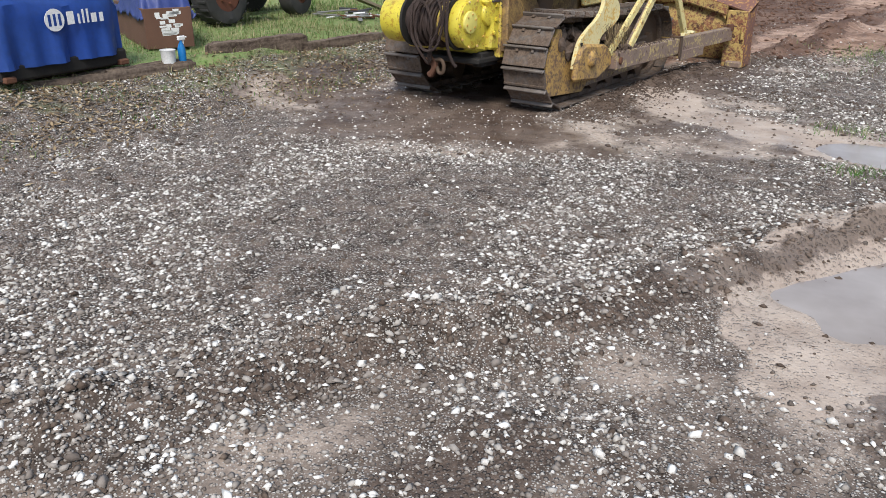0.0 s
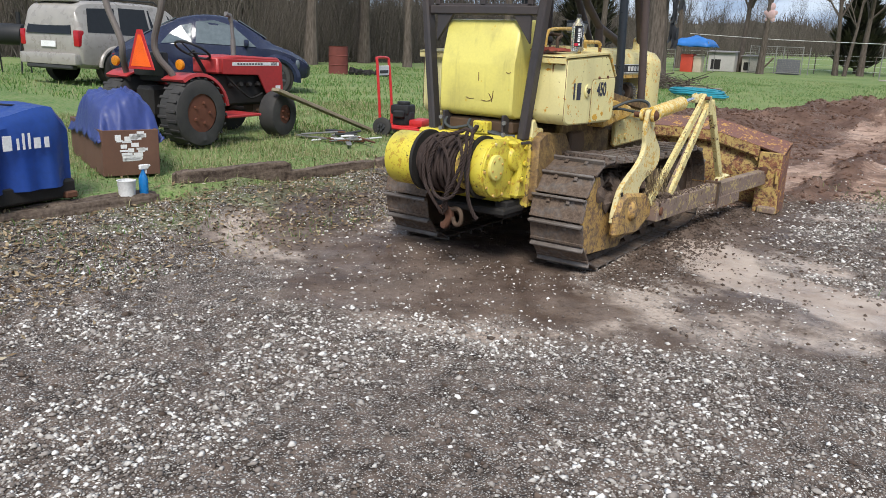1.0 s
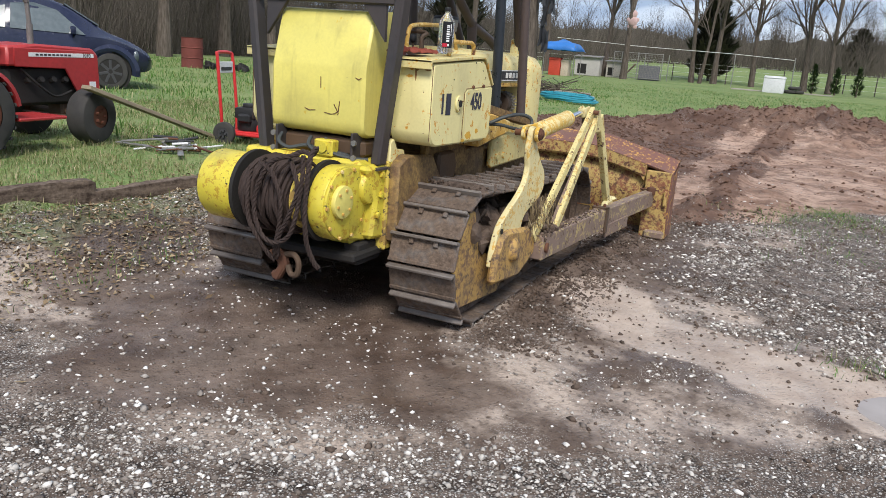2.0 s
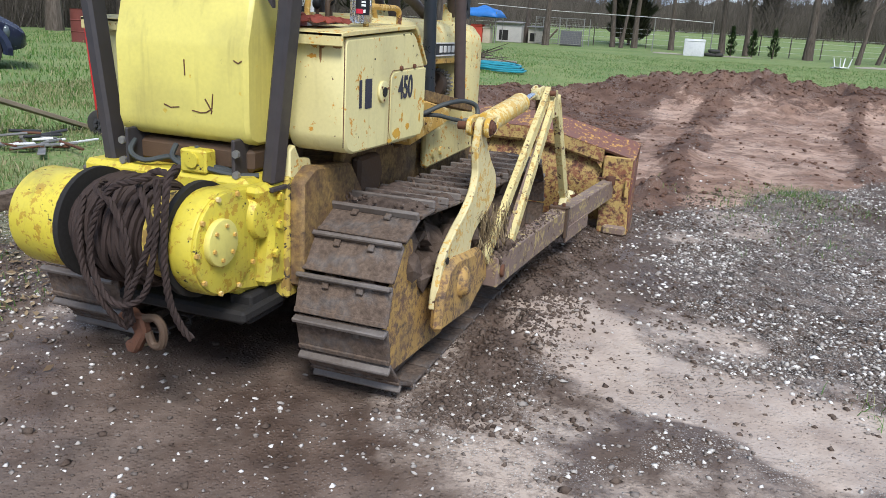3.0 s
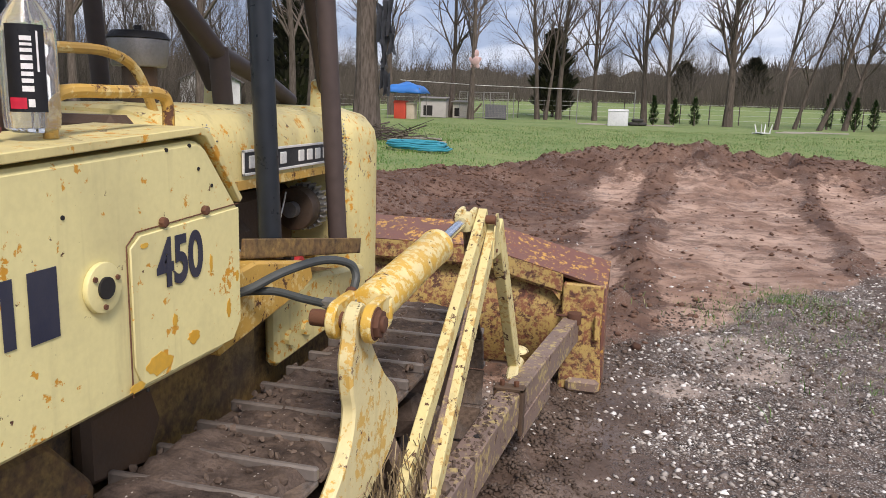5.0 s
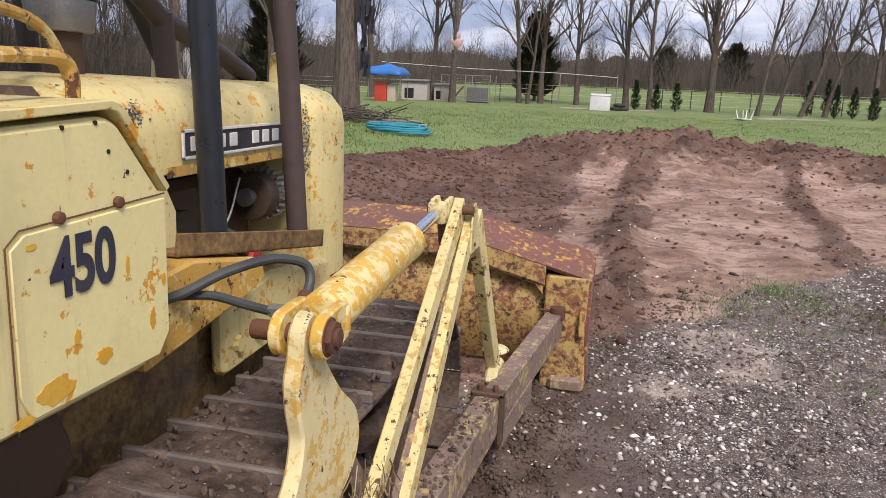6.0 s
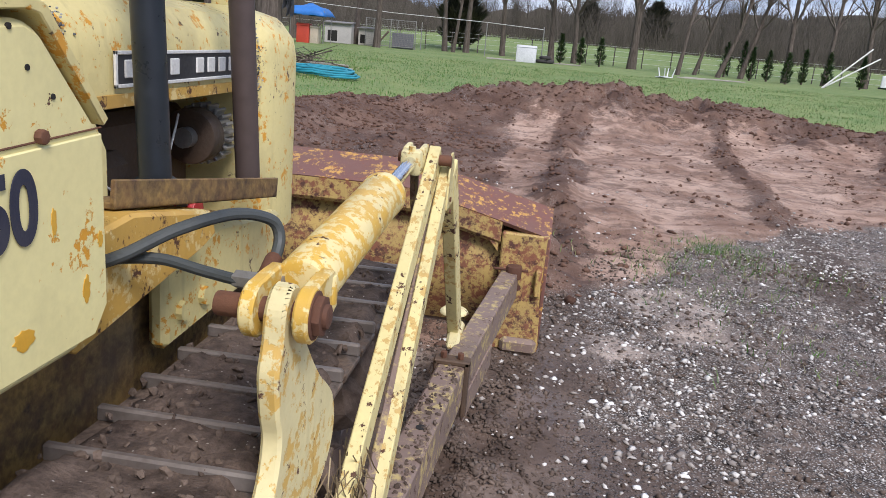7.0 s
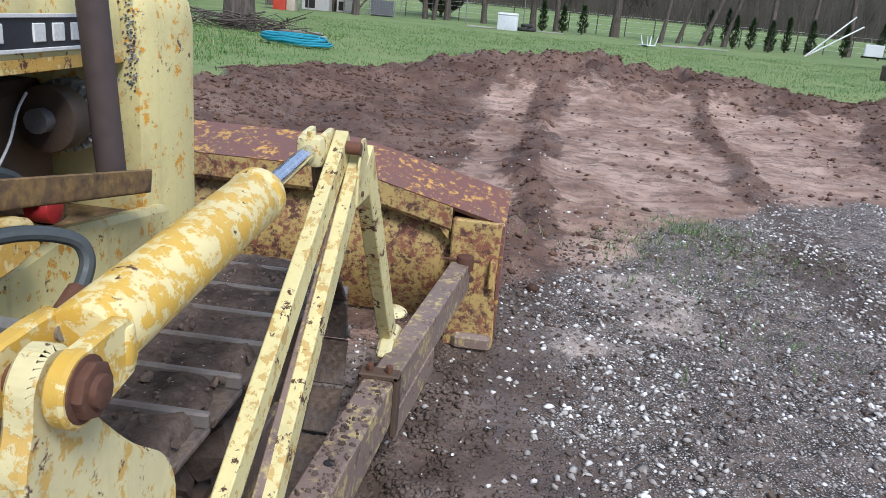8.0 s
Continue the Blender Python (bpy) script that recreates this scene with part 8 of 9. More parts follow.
# the row of trees on the far side of the grass
for i, (x, y, h, r, lean, fk) in enumerate((
        (2.2, 56.5, 10.0, 0.27, (0.02, 0), 4), (-1.4, 57.5, 9.0, 0.17, (0.0, 0), 3), (-2.9, 59.0, 10.0, 0.20, (-0.04, 0), 3),
        (4.6, 53.5, 8.5, 0.13, (0.16, 0), 2), (6.0, 56.0, 8.0, 0.12, (0.22, 0), 2), (7.2, 55.0, 9.0, 0.14, (0.30, 0), 2),
        (9.0, 57.0, 9.0, 0.16, (0.18, 0), 3), (11.4, 56.0, 10.0, 0.18, (0.05, 0), 3), (14.0, 57.0, 10.0, 0.15, (0.12, 0), 3),
        (-8.8, 60.5, 11.0, 0.20, (0.02, 0), 3), (-10.1, 59.0, 11.0, 0.17, (-0.05, 0), 3), (-9.4, 58.0, 9.0, 0.12, (0.10, 0), 2),
        (-13.6, 53.5, 12.0, 0.20, (0.0, 0), 3), (-15.6, 56.0, 12.0, 0.18, (0.03, 0), 3), (-6.3, 61.0, 10.0, 0.18, (-0.03, 0), 3),
        (17.5, 60.0, 11.0, 0.2, (0.02, 0), 3), (21.0, 61.0, 12.0, 0.22, (-0.05, 0), 3), (25.0, 62.0, 12.0, 0.2, (0.05, 0), 3),
        (-20.5, 58.0, 13.0, 0.22, (0.0, 0), 3), (-24.0, 52.0, 13.0, 0.24, (0.03, 0), 3))):
    bare_tree(x, y, h, r, 40 + i, lean, 4, 0.28, fk)
# trees at the edge of the wood behind the cars
for i, (x, y, h, r) in enumerate(((-27.0, 27.0, 13, 0.28), (-31.0, 22.0, 14, 0.24), (-24.5, 31.0, 12, 0.20), (-22.0, 36.0, 13, 0.22), (-34.0, 17.0, 14, 0.26), (-29.0, 33.0, 14, 0.3), (-37.0, 26.0, 13, 0.25), (-20.0, 41.0, 12, 0.2))):
    bare_tree(x, y, h, r, 80 + i, (0, 0), 4, 0.25, 3)
# the big trunk by the hose, with torn cloth hanging on it
big = bare_tree(-11.6, 29.2, 13.0, 0.42, 101, (0.0, 0.0), 4, 0.42, 4, 0.6, "thick grey-barked bare tree at the edge of the grass")

cloth = thing("hanging_cloth", (-11.10, 28.9, land(-11.2, 29)), "ragged dark grey cloth hanging on the tree trunk", "cloth")
M_CLOTH = plain("grey_cloth", (0.07, 0.075, 0.09), 0.9, 0, 3, 0.7, 0.3, (0.17, 0.18, 0.20))
for k, (dx, z0, z1, w) in enumerate(((0.10, 3.0, 4.2, 0.34), (0.30, 3.3, 4.4, 0.30), (0.18, 2.3, 3.2, 0.26), (0.40, 2.7, 3.5, 0.30), (0.12, 1.6, 2.5, 0.22), (0.26, 1.4, 2.1, 0.20))):
    bm = B()
    rows = []
    for i in range(8):
        t = i / 7
        z = z1 + (z0 - z1) * t
        rows.append([bm.verts.new((dx + (j / 5 - 0.5) * w * (1.1 - 0.3 * math.sin(3 * t)), -0.10 * math.sin(j * 2.1 + t * 3 + k) + 0.03 * k, z + 0.06 * math.sin(j * 1.7 + k))) for j in range(6)])
    for r0_, r1_ in zip(rows, rows[1:]):
        for j in range(5):
            bm.faces.new((r0_[j], r0_[j + 1], r1_[j + 1], r1_[j]))
    bmesh.ops.solidify(bm, geom=bm.faces[:], thickness=0.015)
    part("cloth_strip", bm, M_CLOTH, cloth)


# far woods as one tangle of bare stems, denser towards the left
def woods():
    rng = np.random.RandomState(77)
    protos = []
    for k in range(6):
        limbs = grow(rng, (0, 0, 0), rng.uniform(8, 12), rng.uniform(0.07, 0.12), (rng.uniform(-0.08, 0.08), 0), 3, 0.15, 3, 0.5)
        protos.append(limbs_mesh(limbs, 3))
    Vs, Fs, base = [], [], 0
    spots = []
    for _ in range(190):
        a = rng.uniform(24, 92)
        near = np.interp(a, [24, 30, 40, 55, 70, 92], [78, 62, 46, 36, 36, 38])
        d = near + rng.uniform(0, 1) ** 1.5 * 45
        spots.append((-math.sin(radians(a)) * d, math.cos(radians(a)) * d + 3, rng.uniform(0.55, 1.0)))
    for _ in range(230):
        a = rng.uniform(-60, 24)
        d = np.interp(a, [-60, -18, 24], [78, 92, 100]) + rng.uniform(0, 45)
        spots.append((-math.sin(radians(a)) * d, math.cos(radians(a)) * d + 3, rng.uniform(0.40, 0.75)))
    for x, y, s in spots:
        V, F = protos[rng.randint(6)]
        th = rng.uniform(0, math.tau)
        R = np.array([[math.cos(th), -math.sin(th), 0], [math.sin(th), math.cos(th), 0], [0, 0, 1]]) * s
        Vs.append(V @ R.T + np.array([x, y, land(x, y) - 0.1]))
        Fs.append(F + base)
        base += len(V)
    # undergrowth: thin upright stems
    n = 45000
    a = np.radians(rng.uniform(-60, 92, n))
    near = np.interp(np.degrees(a), [-60, -18, 5, 15, 22, 30, 40, 55, 70, 92], [85, 95, 100, 95, 78, 64, 46, 34, 34, 38])
    d = near + rng.rand(n) ** 1.7 * 26
    X, Y = -np.sin(a) * d, np.cos(a) * d + 3
    Z = ground_height(X, Y)
    P = np.stack([X, Y, Z], 1)
    H = rng.uniform(0.8, 4.6, n)
    E = P + np.stack([rng.uniform(-0.9, 0.9, n) * H * 0.6, rng.uniform(-0.9, 0.9, n) * H * 0.6, H], 1)
    W = rng.uniform(0.006, 0.022, n)[:, None]
    S = np.stack([np.cos(a), np.sin(a), np.zeros(n)], 1) * W
    V = np.stack([P - S, P + S, E + S * 0.3, E - S * 0.3], 1).reshape(-1, 3)
    F = np.arange(4 * n).reshape(n, 4)
    Vs.append(V)
    Fs.append(F + base)
    me = mesh_np("woods", np.concatenate(Vs), np.concatenate(Fs))
    me.materials.append(M_WOODS)
    tagged(new("woods", me), "brown leafless woods behind the grass", "woods", kind="stuff")


woods()


def far_hill():
    """Distant wooded rise that closes the view behind the stems."""
    rng = np.random.RandomState(9)
    n = 260
    a = np.radians(np.linspace(-100, 130, n))
    dist = np.interp(np.degrees(a), [-100, -20, 8, 20, 30, 42, 60, 95, 130], [150, 170, 190, 180, 130, 90, 74, 74, 90])
    top = np.interp(np.degrees(a), [-100, -40, -15, -4, 4, 10, 16, 24, 34, 60, 130], [11.5, 13, 12, 10.5, 9.0, 9.0, 9.6, 8.6, 6.8, 4.8, 4.5])
    rows = []
    for f, out in ((0.0, 0), (0.35, 0.5), (0.7, 2.0), (0.9, 4.0), (1.0, 7.0)):
        jag = rng.uniform(-0.9, 0.9, n) * (f ** 2) + 0.5 * np.sin(np.arange(n) * 0.5) * f
        d = dist + out
        rows.append(np.stack([-np.sin(a) * d, np.cos(a) * d, -0.5 + top * f + jag], 1))
    V = np.concatenate(rows)
    ids = np.arange(5 * n).reshape(5, n)
    F = np.stack([ids[:-1, :-1].ravel(), ids[:-1, 1:].ravel(), ids[1:, 1:].ravel(), ids[1:, :-1].ravel()], 1)
    k = Nodes("distant_wood", 1.0, 0.0, 0.0)
    stems = k.noise(1.0, 6, 0.7, k.stretch(2.2, 2.2, 1.3))
    k.color(k.mix(k.ramp(stems, (0.35, 0.0), (0.65, 1.0)), (0.050, 0.047, 0.036), (0.120, 0.106, 0.082)))
    me = mesh_np("distant_woods", V, F, True)
    me.materials.append(k.m)
    tagged(new("distant_woods", me), "hazy brown distant wooded rise", "backdrop", kind="structure")
    # leafless crowns that break the outline of the rise
    n = 42000
    a = np.radians(rng.uniform(-60, 100, n))
    deg = np.degrees(a)
    clump = 0.55 + 0.45 * value_noise(deg * 2.2, deg * 0, 1.0, 71) + 0.25 * value_noise(deg * 7.0, deg * 0, 1.0, 72)
    f = rng.rand(n) ** 0.45
    d = np.interp(deg, [-100, -20, 8, 20, 30, 42, 60, 95, 130], [150, 170, 190, 180, 130, 90, 74, 74, 90]) - 1.5 + 7 * f ** 2
    t = np.interp(deg, [-100, -40, -15, -4, 4, 10, 16, 24, 34, 60, 130], [11.5, 13, 12, 10.5, 9.0, 9.0, 9.6, 8.6, 6.8, 4.8, 4.5])
    P = np.stack([-np.sin(a) * d, np.cos(a) * d, -1.0 + t * f], 1)
    H = (1.0 + 3.2 * rng.rand(n)) * np.clip(clump, 0.15, 1.2)
    lean = rng.normal(0, 0.30, n) * H
    E = P + np.stack([np.cos(a) * lean, np.sin(a) * lean, H], 1)
    S = np.stack([np.cos(a), np.sin(a), np.zeros(n)], 1) * (d * rng.uniform(0.00018, 0.0006, n))[:, None]
    me = mesh_np("distant_crowns", np.stack([P - S, P + S, E + S * 0.3, E - S * 0.3], 1).reshape(-1, 3), np.arange(4 * n).reshape(n, 4))
    me.materials.append(M_WOODS)
    tagged(new("distant_crowns", me), "leafless crowns of the distant woods", "woods", kind="stuff")


far_hill()


def leafy(name, x, y, height, width, seed, material, label, category, group, n=900, conic=0.8, leaf=0.09, trunk=True):
    """An evergreen: a stem and a crown of many small scale sprays with an uneven outline."""
    rng = np.random.RandomState(seed)
    t = thing(name, (x, y, land(x, y) - 0.02), label, category, group)
    bm = B()
    tube(bm, [(0, 0, 0), (0.01, 0, height * 0.5), (0, 0, height * 0.93)], [0.05 * height ** 0.5, 0.03 * height ** 0.5, 0.008], 7)
    part("trunk", bm, M_BARK, t)
    u = rng.rand(n)
    prof = np.where(u < 0.22, 0.55 + 0.45 * u / 0.22, (1 - (u - 0.22) / 0.78) ** conic)
    rad = width / 2 * prof * (0.45 + 0.55 * rng.rand(n) ** 0.5) * (1 + 0.25 * np.sin(u * 23 + seed))
    th = rng.uniform(0, math.tau, n)
    C = np.stack([rad * np.cos(th), rad * np.sin(th), 0.06 * height + u * height * 0.94], 1)
    O = np.stack([np.cos(th), np.sin(th), rng.uniform(0.5, 1.6, n)], 1)
    O /= np.linalg.norm(O, axis=1, keepdims=True)
    S = np.stack([-np.sin(th), np.cos(th), rng.uniform(-0.4, 0.4, n)], 1)
    L = leaf * rng.uniform(0.7, 1.7, n)[:, None]
    V = np.stack([C - S * L * 0.4, C + S * L * 0.4, C + O * L * 1.6 + S * L * 0.15, C + O * L * 1.7 - S * L * 0.15], 1).reshape(-1, 3)
    me = mesh_np("crown", V, np.arange(4 * n).reshape(n, 4))
    me.materials.append(material)
    ob = new("crown", me)
    ob.parent = t


for i, (x, y, h) in enumerate(((-2.31, 54.5, 1.75), (-1.05, 55.8, 1.6), (0.12, 55.1, 1.7), (8.2, 58.0, 2.1), (9.0, 54.6, 1.9), (9.6, 59.5, 2.3), (10.35, 56.1, 1.8), (10.9, 54.0, 1.75), (12.5, 56.3, 2.0), (13.5, 55.0, 2.0), (16.0, 56.5, 1.9), (19.1, 59.0, 2.2), (22.0, 60.0, 2.0))):
    leafy("arborvitae", x, y, h, 0.55 + 0.04 * (i % 4), 200 + i, M_EVERGREEN, "slim young arborvitae planted in a row", "shrub", "arborvitae row", 520, 0.75, 0.07)
leafy("cedar_tree", -9.9, 66.0, 6.4, 3.4, 301, M_CEDAR, "dark brownish cedar tree among bare trees", "tree", "cedars", 3600, 0.55, 0.22)
leafy("cedar_tree", 1.5, 112.0, 5.0, 4.0, 303, M_CEDAR, "dark cedar tree at the field edge", "tree", "cedars", 2400, 0.6, 0.25)
leafy("cedar_tree", 9.5, 108.0, 5.5, 4.6, 304, M_CEDAR, "dark cedar tree at the field edge", "tree", "cedars", 2400, 0.6, 0.25)
leafy("cedar_tree", -28.0, 58.0, 8.0, 4.4, 305, M_CEDAR, "dark cedar tree behind the shed", "tree", "cedars", 3000, 0.5, 0.24)

# ---- wire fence along the field ----
fence = thing("field_fence", (-8.0, 62.0, land(-8, 62)), "wire field fence on thin posts", "fence")
FENCE_OFF = (-8.0, 62.0, land(-8, 62))
fence_line = [(-30.0, 60.0), (-18.0, 62.0), (-6.0, 61.5), (8.0, 60.5), (26.0, 63.0)]
px = np.arange(-29, 26, 1.9)
py = np.interp(px, [p[0] for p in fence_line], [p[1] for p in fence_line])
for x, y in zip(px, py):
    bm = B()
    z = land(x, y)
    rod(bm, (x, y, z - 0.1), (x, y, z + 1.35), 0.035, seg=7)
    part("post", bm, M_PIPE, fence, off=FENCE_OFF)
for h in (0.3, 0.65, 1.0, 1.3):
    bm = B()
    tube(bm, [(x, y - 0.03, land(x, y) + h) for x, y in zip(px, py)], 0.008, 4)
    part("wire", bm, M_PALE, fence, off=FENCE_OFF)

# ---- dog pens and clutter by the far fence ----
def kennel(x, y, w, h, turn, colour, name="kennel", label="pale dog house with dark opening"):
    t = thing(name, (x, y, land(x, y)), label, "kennel", turn=turn)
    bm = B()
    box(bm, (-w / 2, -0.5, 0), (w / 2, 0.5, h), 0.02)
    part("wall", bm, colour, t)
    bm = B()
    box(bm, (-w / 2 - 0.08, -0.6, h), (w / 2 + 0.08, 0.58, h + 0.07), 0.01, Matrix.Rotation(0.06, 4, "X"))
    part("roof", bm, plain("grey_roof_sheet", (0.22, 0.21, 0.20), 0.7), t)
    # near-black panel painted as the shaded inside of the doorway
    bm = B()
    box(bm, (-w * 0.38, -0.515, 0.12), (-w * 0.02, -0.495, h * 0.62), 0.01)
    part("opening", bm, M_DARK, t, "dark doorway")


kennel(-16.4, 55.0, 1.7, 1.25, 4, plain("weathered_white_board", (0.46, 0.44, 0.41), 0.8, 0, 4, 0.3))
kennel(-14.6, 55.6, 1.1, 1.05, -6, plain("cream_board", (0.50, 0.46, 0.40), 0.8, 0, 4, 0.3))
def dog_pen():
    x0, x1, y0 = -14.6, -11.4, 54.6
    off = (-13.0, 55.5, land(-13, 55.5))
    t = thing("dog_pen", off, "galvanised wire dog pen with grey mesh panels", "pen")
    for x in (x0, -13.0, x1):
        for y in (y0, y0 + 2.2):
            bm = B()
            rod(bm, (x, y, off[2]), (x, y, off[2] + 1.75), 0.03, seg=7)
            part("post", bm, M_ALLOY, t, off=off)
    for z in (0.1, 1.7):
        bm = B()
        rod(bm, (x0, y0, off[2] + z), (x1, y0, off[2] + z), 0.022, seg=6)
        part("rail", bm, M_ALLOY, t, off=off)
    bm = B()
    for k in range(34):
        x = x0 + (x1 - x0) * k / 33
        rod(bm, (x, y0, off[2] + 0.1), (x, y0, off[2] + 1.7), 0.004, seg=4)
    for k in range(14):
        z = off[2] + 0.1 + 0.115 * k
        rod(bm, (x0, y0, z), (x1, y0, z), 0.004, seg=4)
    tagged(part("wire_mesh", bm, M_ALLOY, t, off=off), kind="stuff")
    bm = B()
    box(bm, (-12.9, y0 + 0.05, off[2]), (-11.5, y0 + 0.12, off[2] + 0.95), 0.02)
    part("grey_panel", bm, plain("grey_sheet", (0.16, 0.16, 0.17), 0.7), t, off=off)
    bm = B()
    rod(bm, (-13.9, y0 - 0.25, off[2]), (-13.1, y0 - 0.1, off[2] + 1.0), 0.06, seg=6)
    part("leaning_board", bm, M_TIMBER, t, off=off)


dog_pen()
# long low wire run between pens
bm = B()
tube(bm, [(-19.0, 55.6, land(-19, 55.6) + 2.4), (-13.0, 55.2, land(-13, 55) + 2.15), (-7.0, 54.8, land(-7, 55) + 2.05), (-3.5, 53.0, land(-3.5, 53) + 1.9)], 0.018, 5)
tagged(part("clothes_line", bm, M_PALE), "thin pale line strung across the far grass", "line")
for x, y in ((-7.0, 54.8), (-3.45, 53.0)):
    bm = B()
    rod(bm, (x, y, land(x, y)), (x, y, land(x, y) + 2.05), 0.03, seg=7)
    tagged(part("line_pole", bm, M_ALLOY), "thin grey metal pole in the grass", "pole", "line poles")

def canopy_tent(x, y):
    z = land(x, y)
    t = thing("tarp_shelter", (x, y, z), "bright blue tarp shelter on poles", "shelter")
    for sx in (-1.0, 1.0):
        for sy in (-0.8, 0.8):
            bm = B()
            rod(bm, (sx, sy, 0), (sx, sy, 1.85), 0.025, seg=7)
            part("pole", bm, M_ALLOY, t)
    n = 14
    xs = np.linspace(-1.15, 1.15, n)
    X, Y = np.meshgrid(xs, xs)
    Z = 1.9 + 0.35 * (1 - np.maximum(np.abs(X), np.abs(Y)) / 1.15) - 0.35 * smoothstep(0.85, 1.15, np.maximum(np.abs(X), np.abs(Y))) + 0.05 * value_noise(X, Y, 0.4, 61)
    ids = np.arange(n * n).reshape(n, n)
    F = np.stack([ids[:-1, :-1].ravel(), ids[:-1, 1:].ravel(), ids[1:, 1:].ravel(), ids[1:, :-1].ravel()], 1)
    me = mesh_np("tarp", np.stack([X.ravel(), Y.ravel(), Z.ravel()], 1), F, True)
    me.materials.append(plain("bright_blue_tarp", (0.03, 0.17, 0.50), 0.5, 0, 2, 0.4))
    ob = new("tarp", me)
    ob.parent = t
    mod = ob.modifiers.new("thickness", "SOLIDIFY")
    mod.thickness = 0.01


canopy_tent(-17.1, 51.2)
def crate_stack(name, x, y, w, h, colour, label, category):
    bm = B()
    z = land(x, y)
    box(bm, (x - w / 2, y - 0.35, z - 0.02), (x + w / 2, y + 0.35, z + h), 0.05, seg=2)
    box(bm, (x - w / 2 - 0.03, y - 0.38, z + h * 0.86), (x + w / 2 + 0.03, y + 0.38, z + h * 0.92), 0.02)
    tagged(part(name, bm, colour), label, category)


crate_stack("red_bin", -17.4, 50.9, 0.75, 1.1, plain("orange_red_plastic", (0.55, 0.07, 0.04), 0.5, 0, 4), "orange-red plastic bin under the tarp", "bin")
crate_stack("pale_bin", -16.75, 51.0, 0.5, 1.0, plain("beige_plastic", (0.55, 0.47, 0.36), 0.6, 0, 4), "beige plastic bin under the tarp", "bin")
crate_stack("old_freezer", -4.3, 51.6, 1.15, 0.95, plain("chalky_white_enamel", (0.72, 0.73, 0.74), 0.45, 0, 3), "white chest freezer dumped on the grass", "freezer")
for i, (x, y, z0) in enumerate(((-3.4, 52.3, 0.11), (-3.0, 52.4, 0.11), (-3.2, 52.3, 0.32))):
    bm = B()
    m = Matrix.Translation((x, y, land(x, y) + z0))
    tube(bm, [m @ Vector((0.26 * math.cos(a), 0.26 * math.sin(a), 0)) for a in (math.tau * k / 20 for k in range(20))], 0.10, 8, True)
    tagged(part("discarded_tyre", bm, M_TYRE), "old black tyre lying on the grass", "tyre", "old tyres")
for i, (x, y, L, ang) in enumerate(((-5.6, 51.4, 2.0, 0.2), (-5.9, 51.8, 1.4, -0.3), (-1.9, 52.6, 1.6, 0.05), (5.6, 49.6, 2.4, 0.02), (4.6, 48.6, 1.5, 0.2), (6.8, 50.0, 1.8, -0.1), (-10.2, 29.0, 2.6, -0.12), (-9.4, 27.5, 2.2, -0.3))):
    bm = B()
    box(bm, (-L / 2, -0.07, 0), (L / 2, 0.07, 0.06), 0.006, Matrix.Translation((x, y, land(x, y) + 0.02)) @ Matrix.Rotation(ang, 4, "Z"))
    tagged(part("board", bm, plain("grey_board", (0.40, 0.37, 0.32), 0.8, 0, 6, 0.3)), "weathered pale board lying in the grass", "board", "loose boards")


def plastic_chair(x, y):
    t = thing("plastic_chair", (x, y, land(x, y)), "white plastic chair lying upside down", "chair", turn=25)
    bm = B()
    box(bm, (-0.26, -0.26, 0.06), (0.26, 0.26, 0.10), 0.03, seg=2)
    part("seat", bm, M_WHITE, t)
    bm = B()
    box(bm, (-0.25, 0.24, 0.02), (0.25, 0.60, 0.07), 0.02)
    part("backrest", bm, M_WHITE, t)
    for sx in (-1, 1):
        for sy in (-1, 1):
            bm = B()
            rod(bm, (sx * 0.22, sy * 0.22, 0.08), (sx * 0.30, sy * 0.30, 0.52), 0.035, 0.022, seg=7)
            part("leg", bm, M_WHITE, t)


plastic_chair(3.0, 46.5)

# coiled blue hose on the grass
bm = B()
p = []
for i in range(150):
    a = i * 0.33
    r = 0.35 + 0.4 * math.sin(i * 0.09) ** 2
    x, y = -8.25 + 1.15 * r * math.cos(a), 24.2 + 1.1 * r * math.sin(a)
    p.append((x, y, land(x, y) + 0.06 + 0.0012 * i))
tube(bm, p, 0.028, 6)
tagged(part("garden_hose", bm, plain("turquoise_hose", (0.03, 0.28, 0.36), 0.45, 0, 6)), "loose coils of turquoise garden hose on grass", "hose")

# brush pile at the foot of the big tree
rng = np.random.RandomState(15)
L = []
for _ in range(150):
    c = Vector((-11.0 + rng.normal(0, 0.9), 28.0 + rng.normal(0, 0.5), 0))
    c.z = land(c.x, c.y) + rng.uniform(0.05, 0.45)
    d = Vector((rng.uniform(-1, 1), rng.uniform(-1, 1), rng.uniform(-0.25, 0.35))) * rng.uniform(0.3, 0.9)
    L.append((c - d, c + d, rng.uniform(0.01, 0.03), 0.006, 1))
V, F = limbs_mesh(L, 4)
me = mesh_np("brush_pile", V, F)
me.materials.append(M_BARK)
tagged(new("brush_pile", me), "heap of cut branches at the foot of the tree", "brush", kind="stuff")

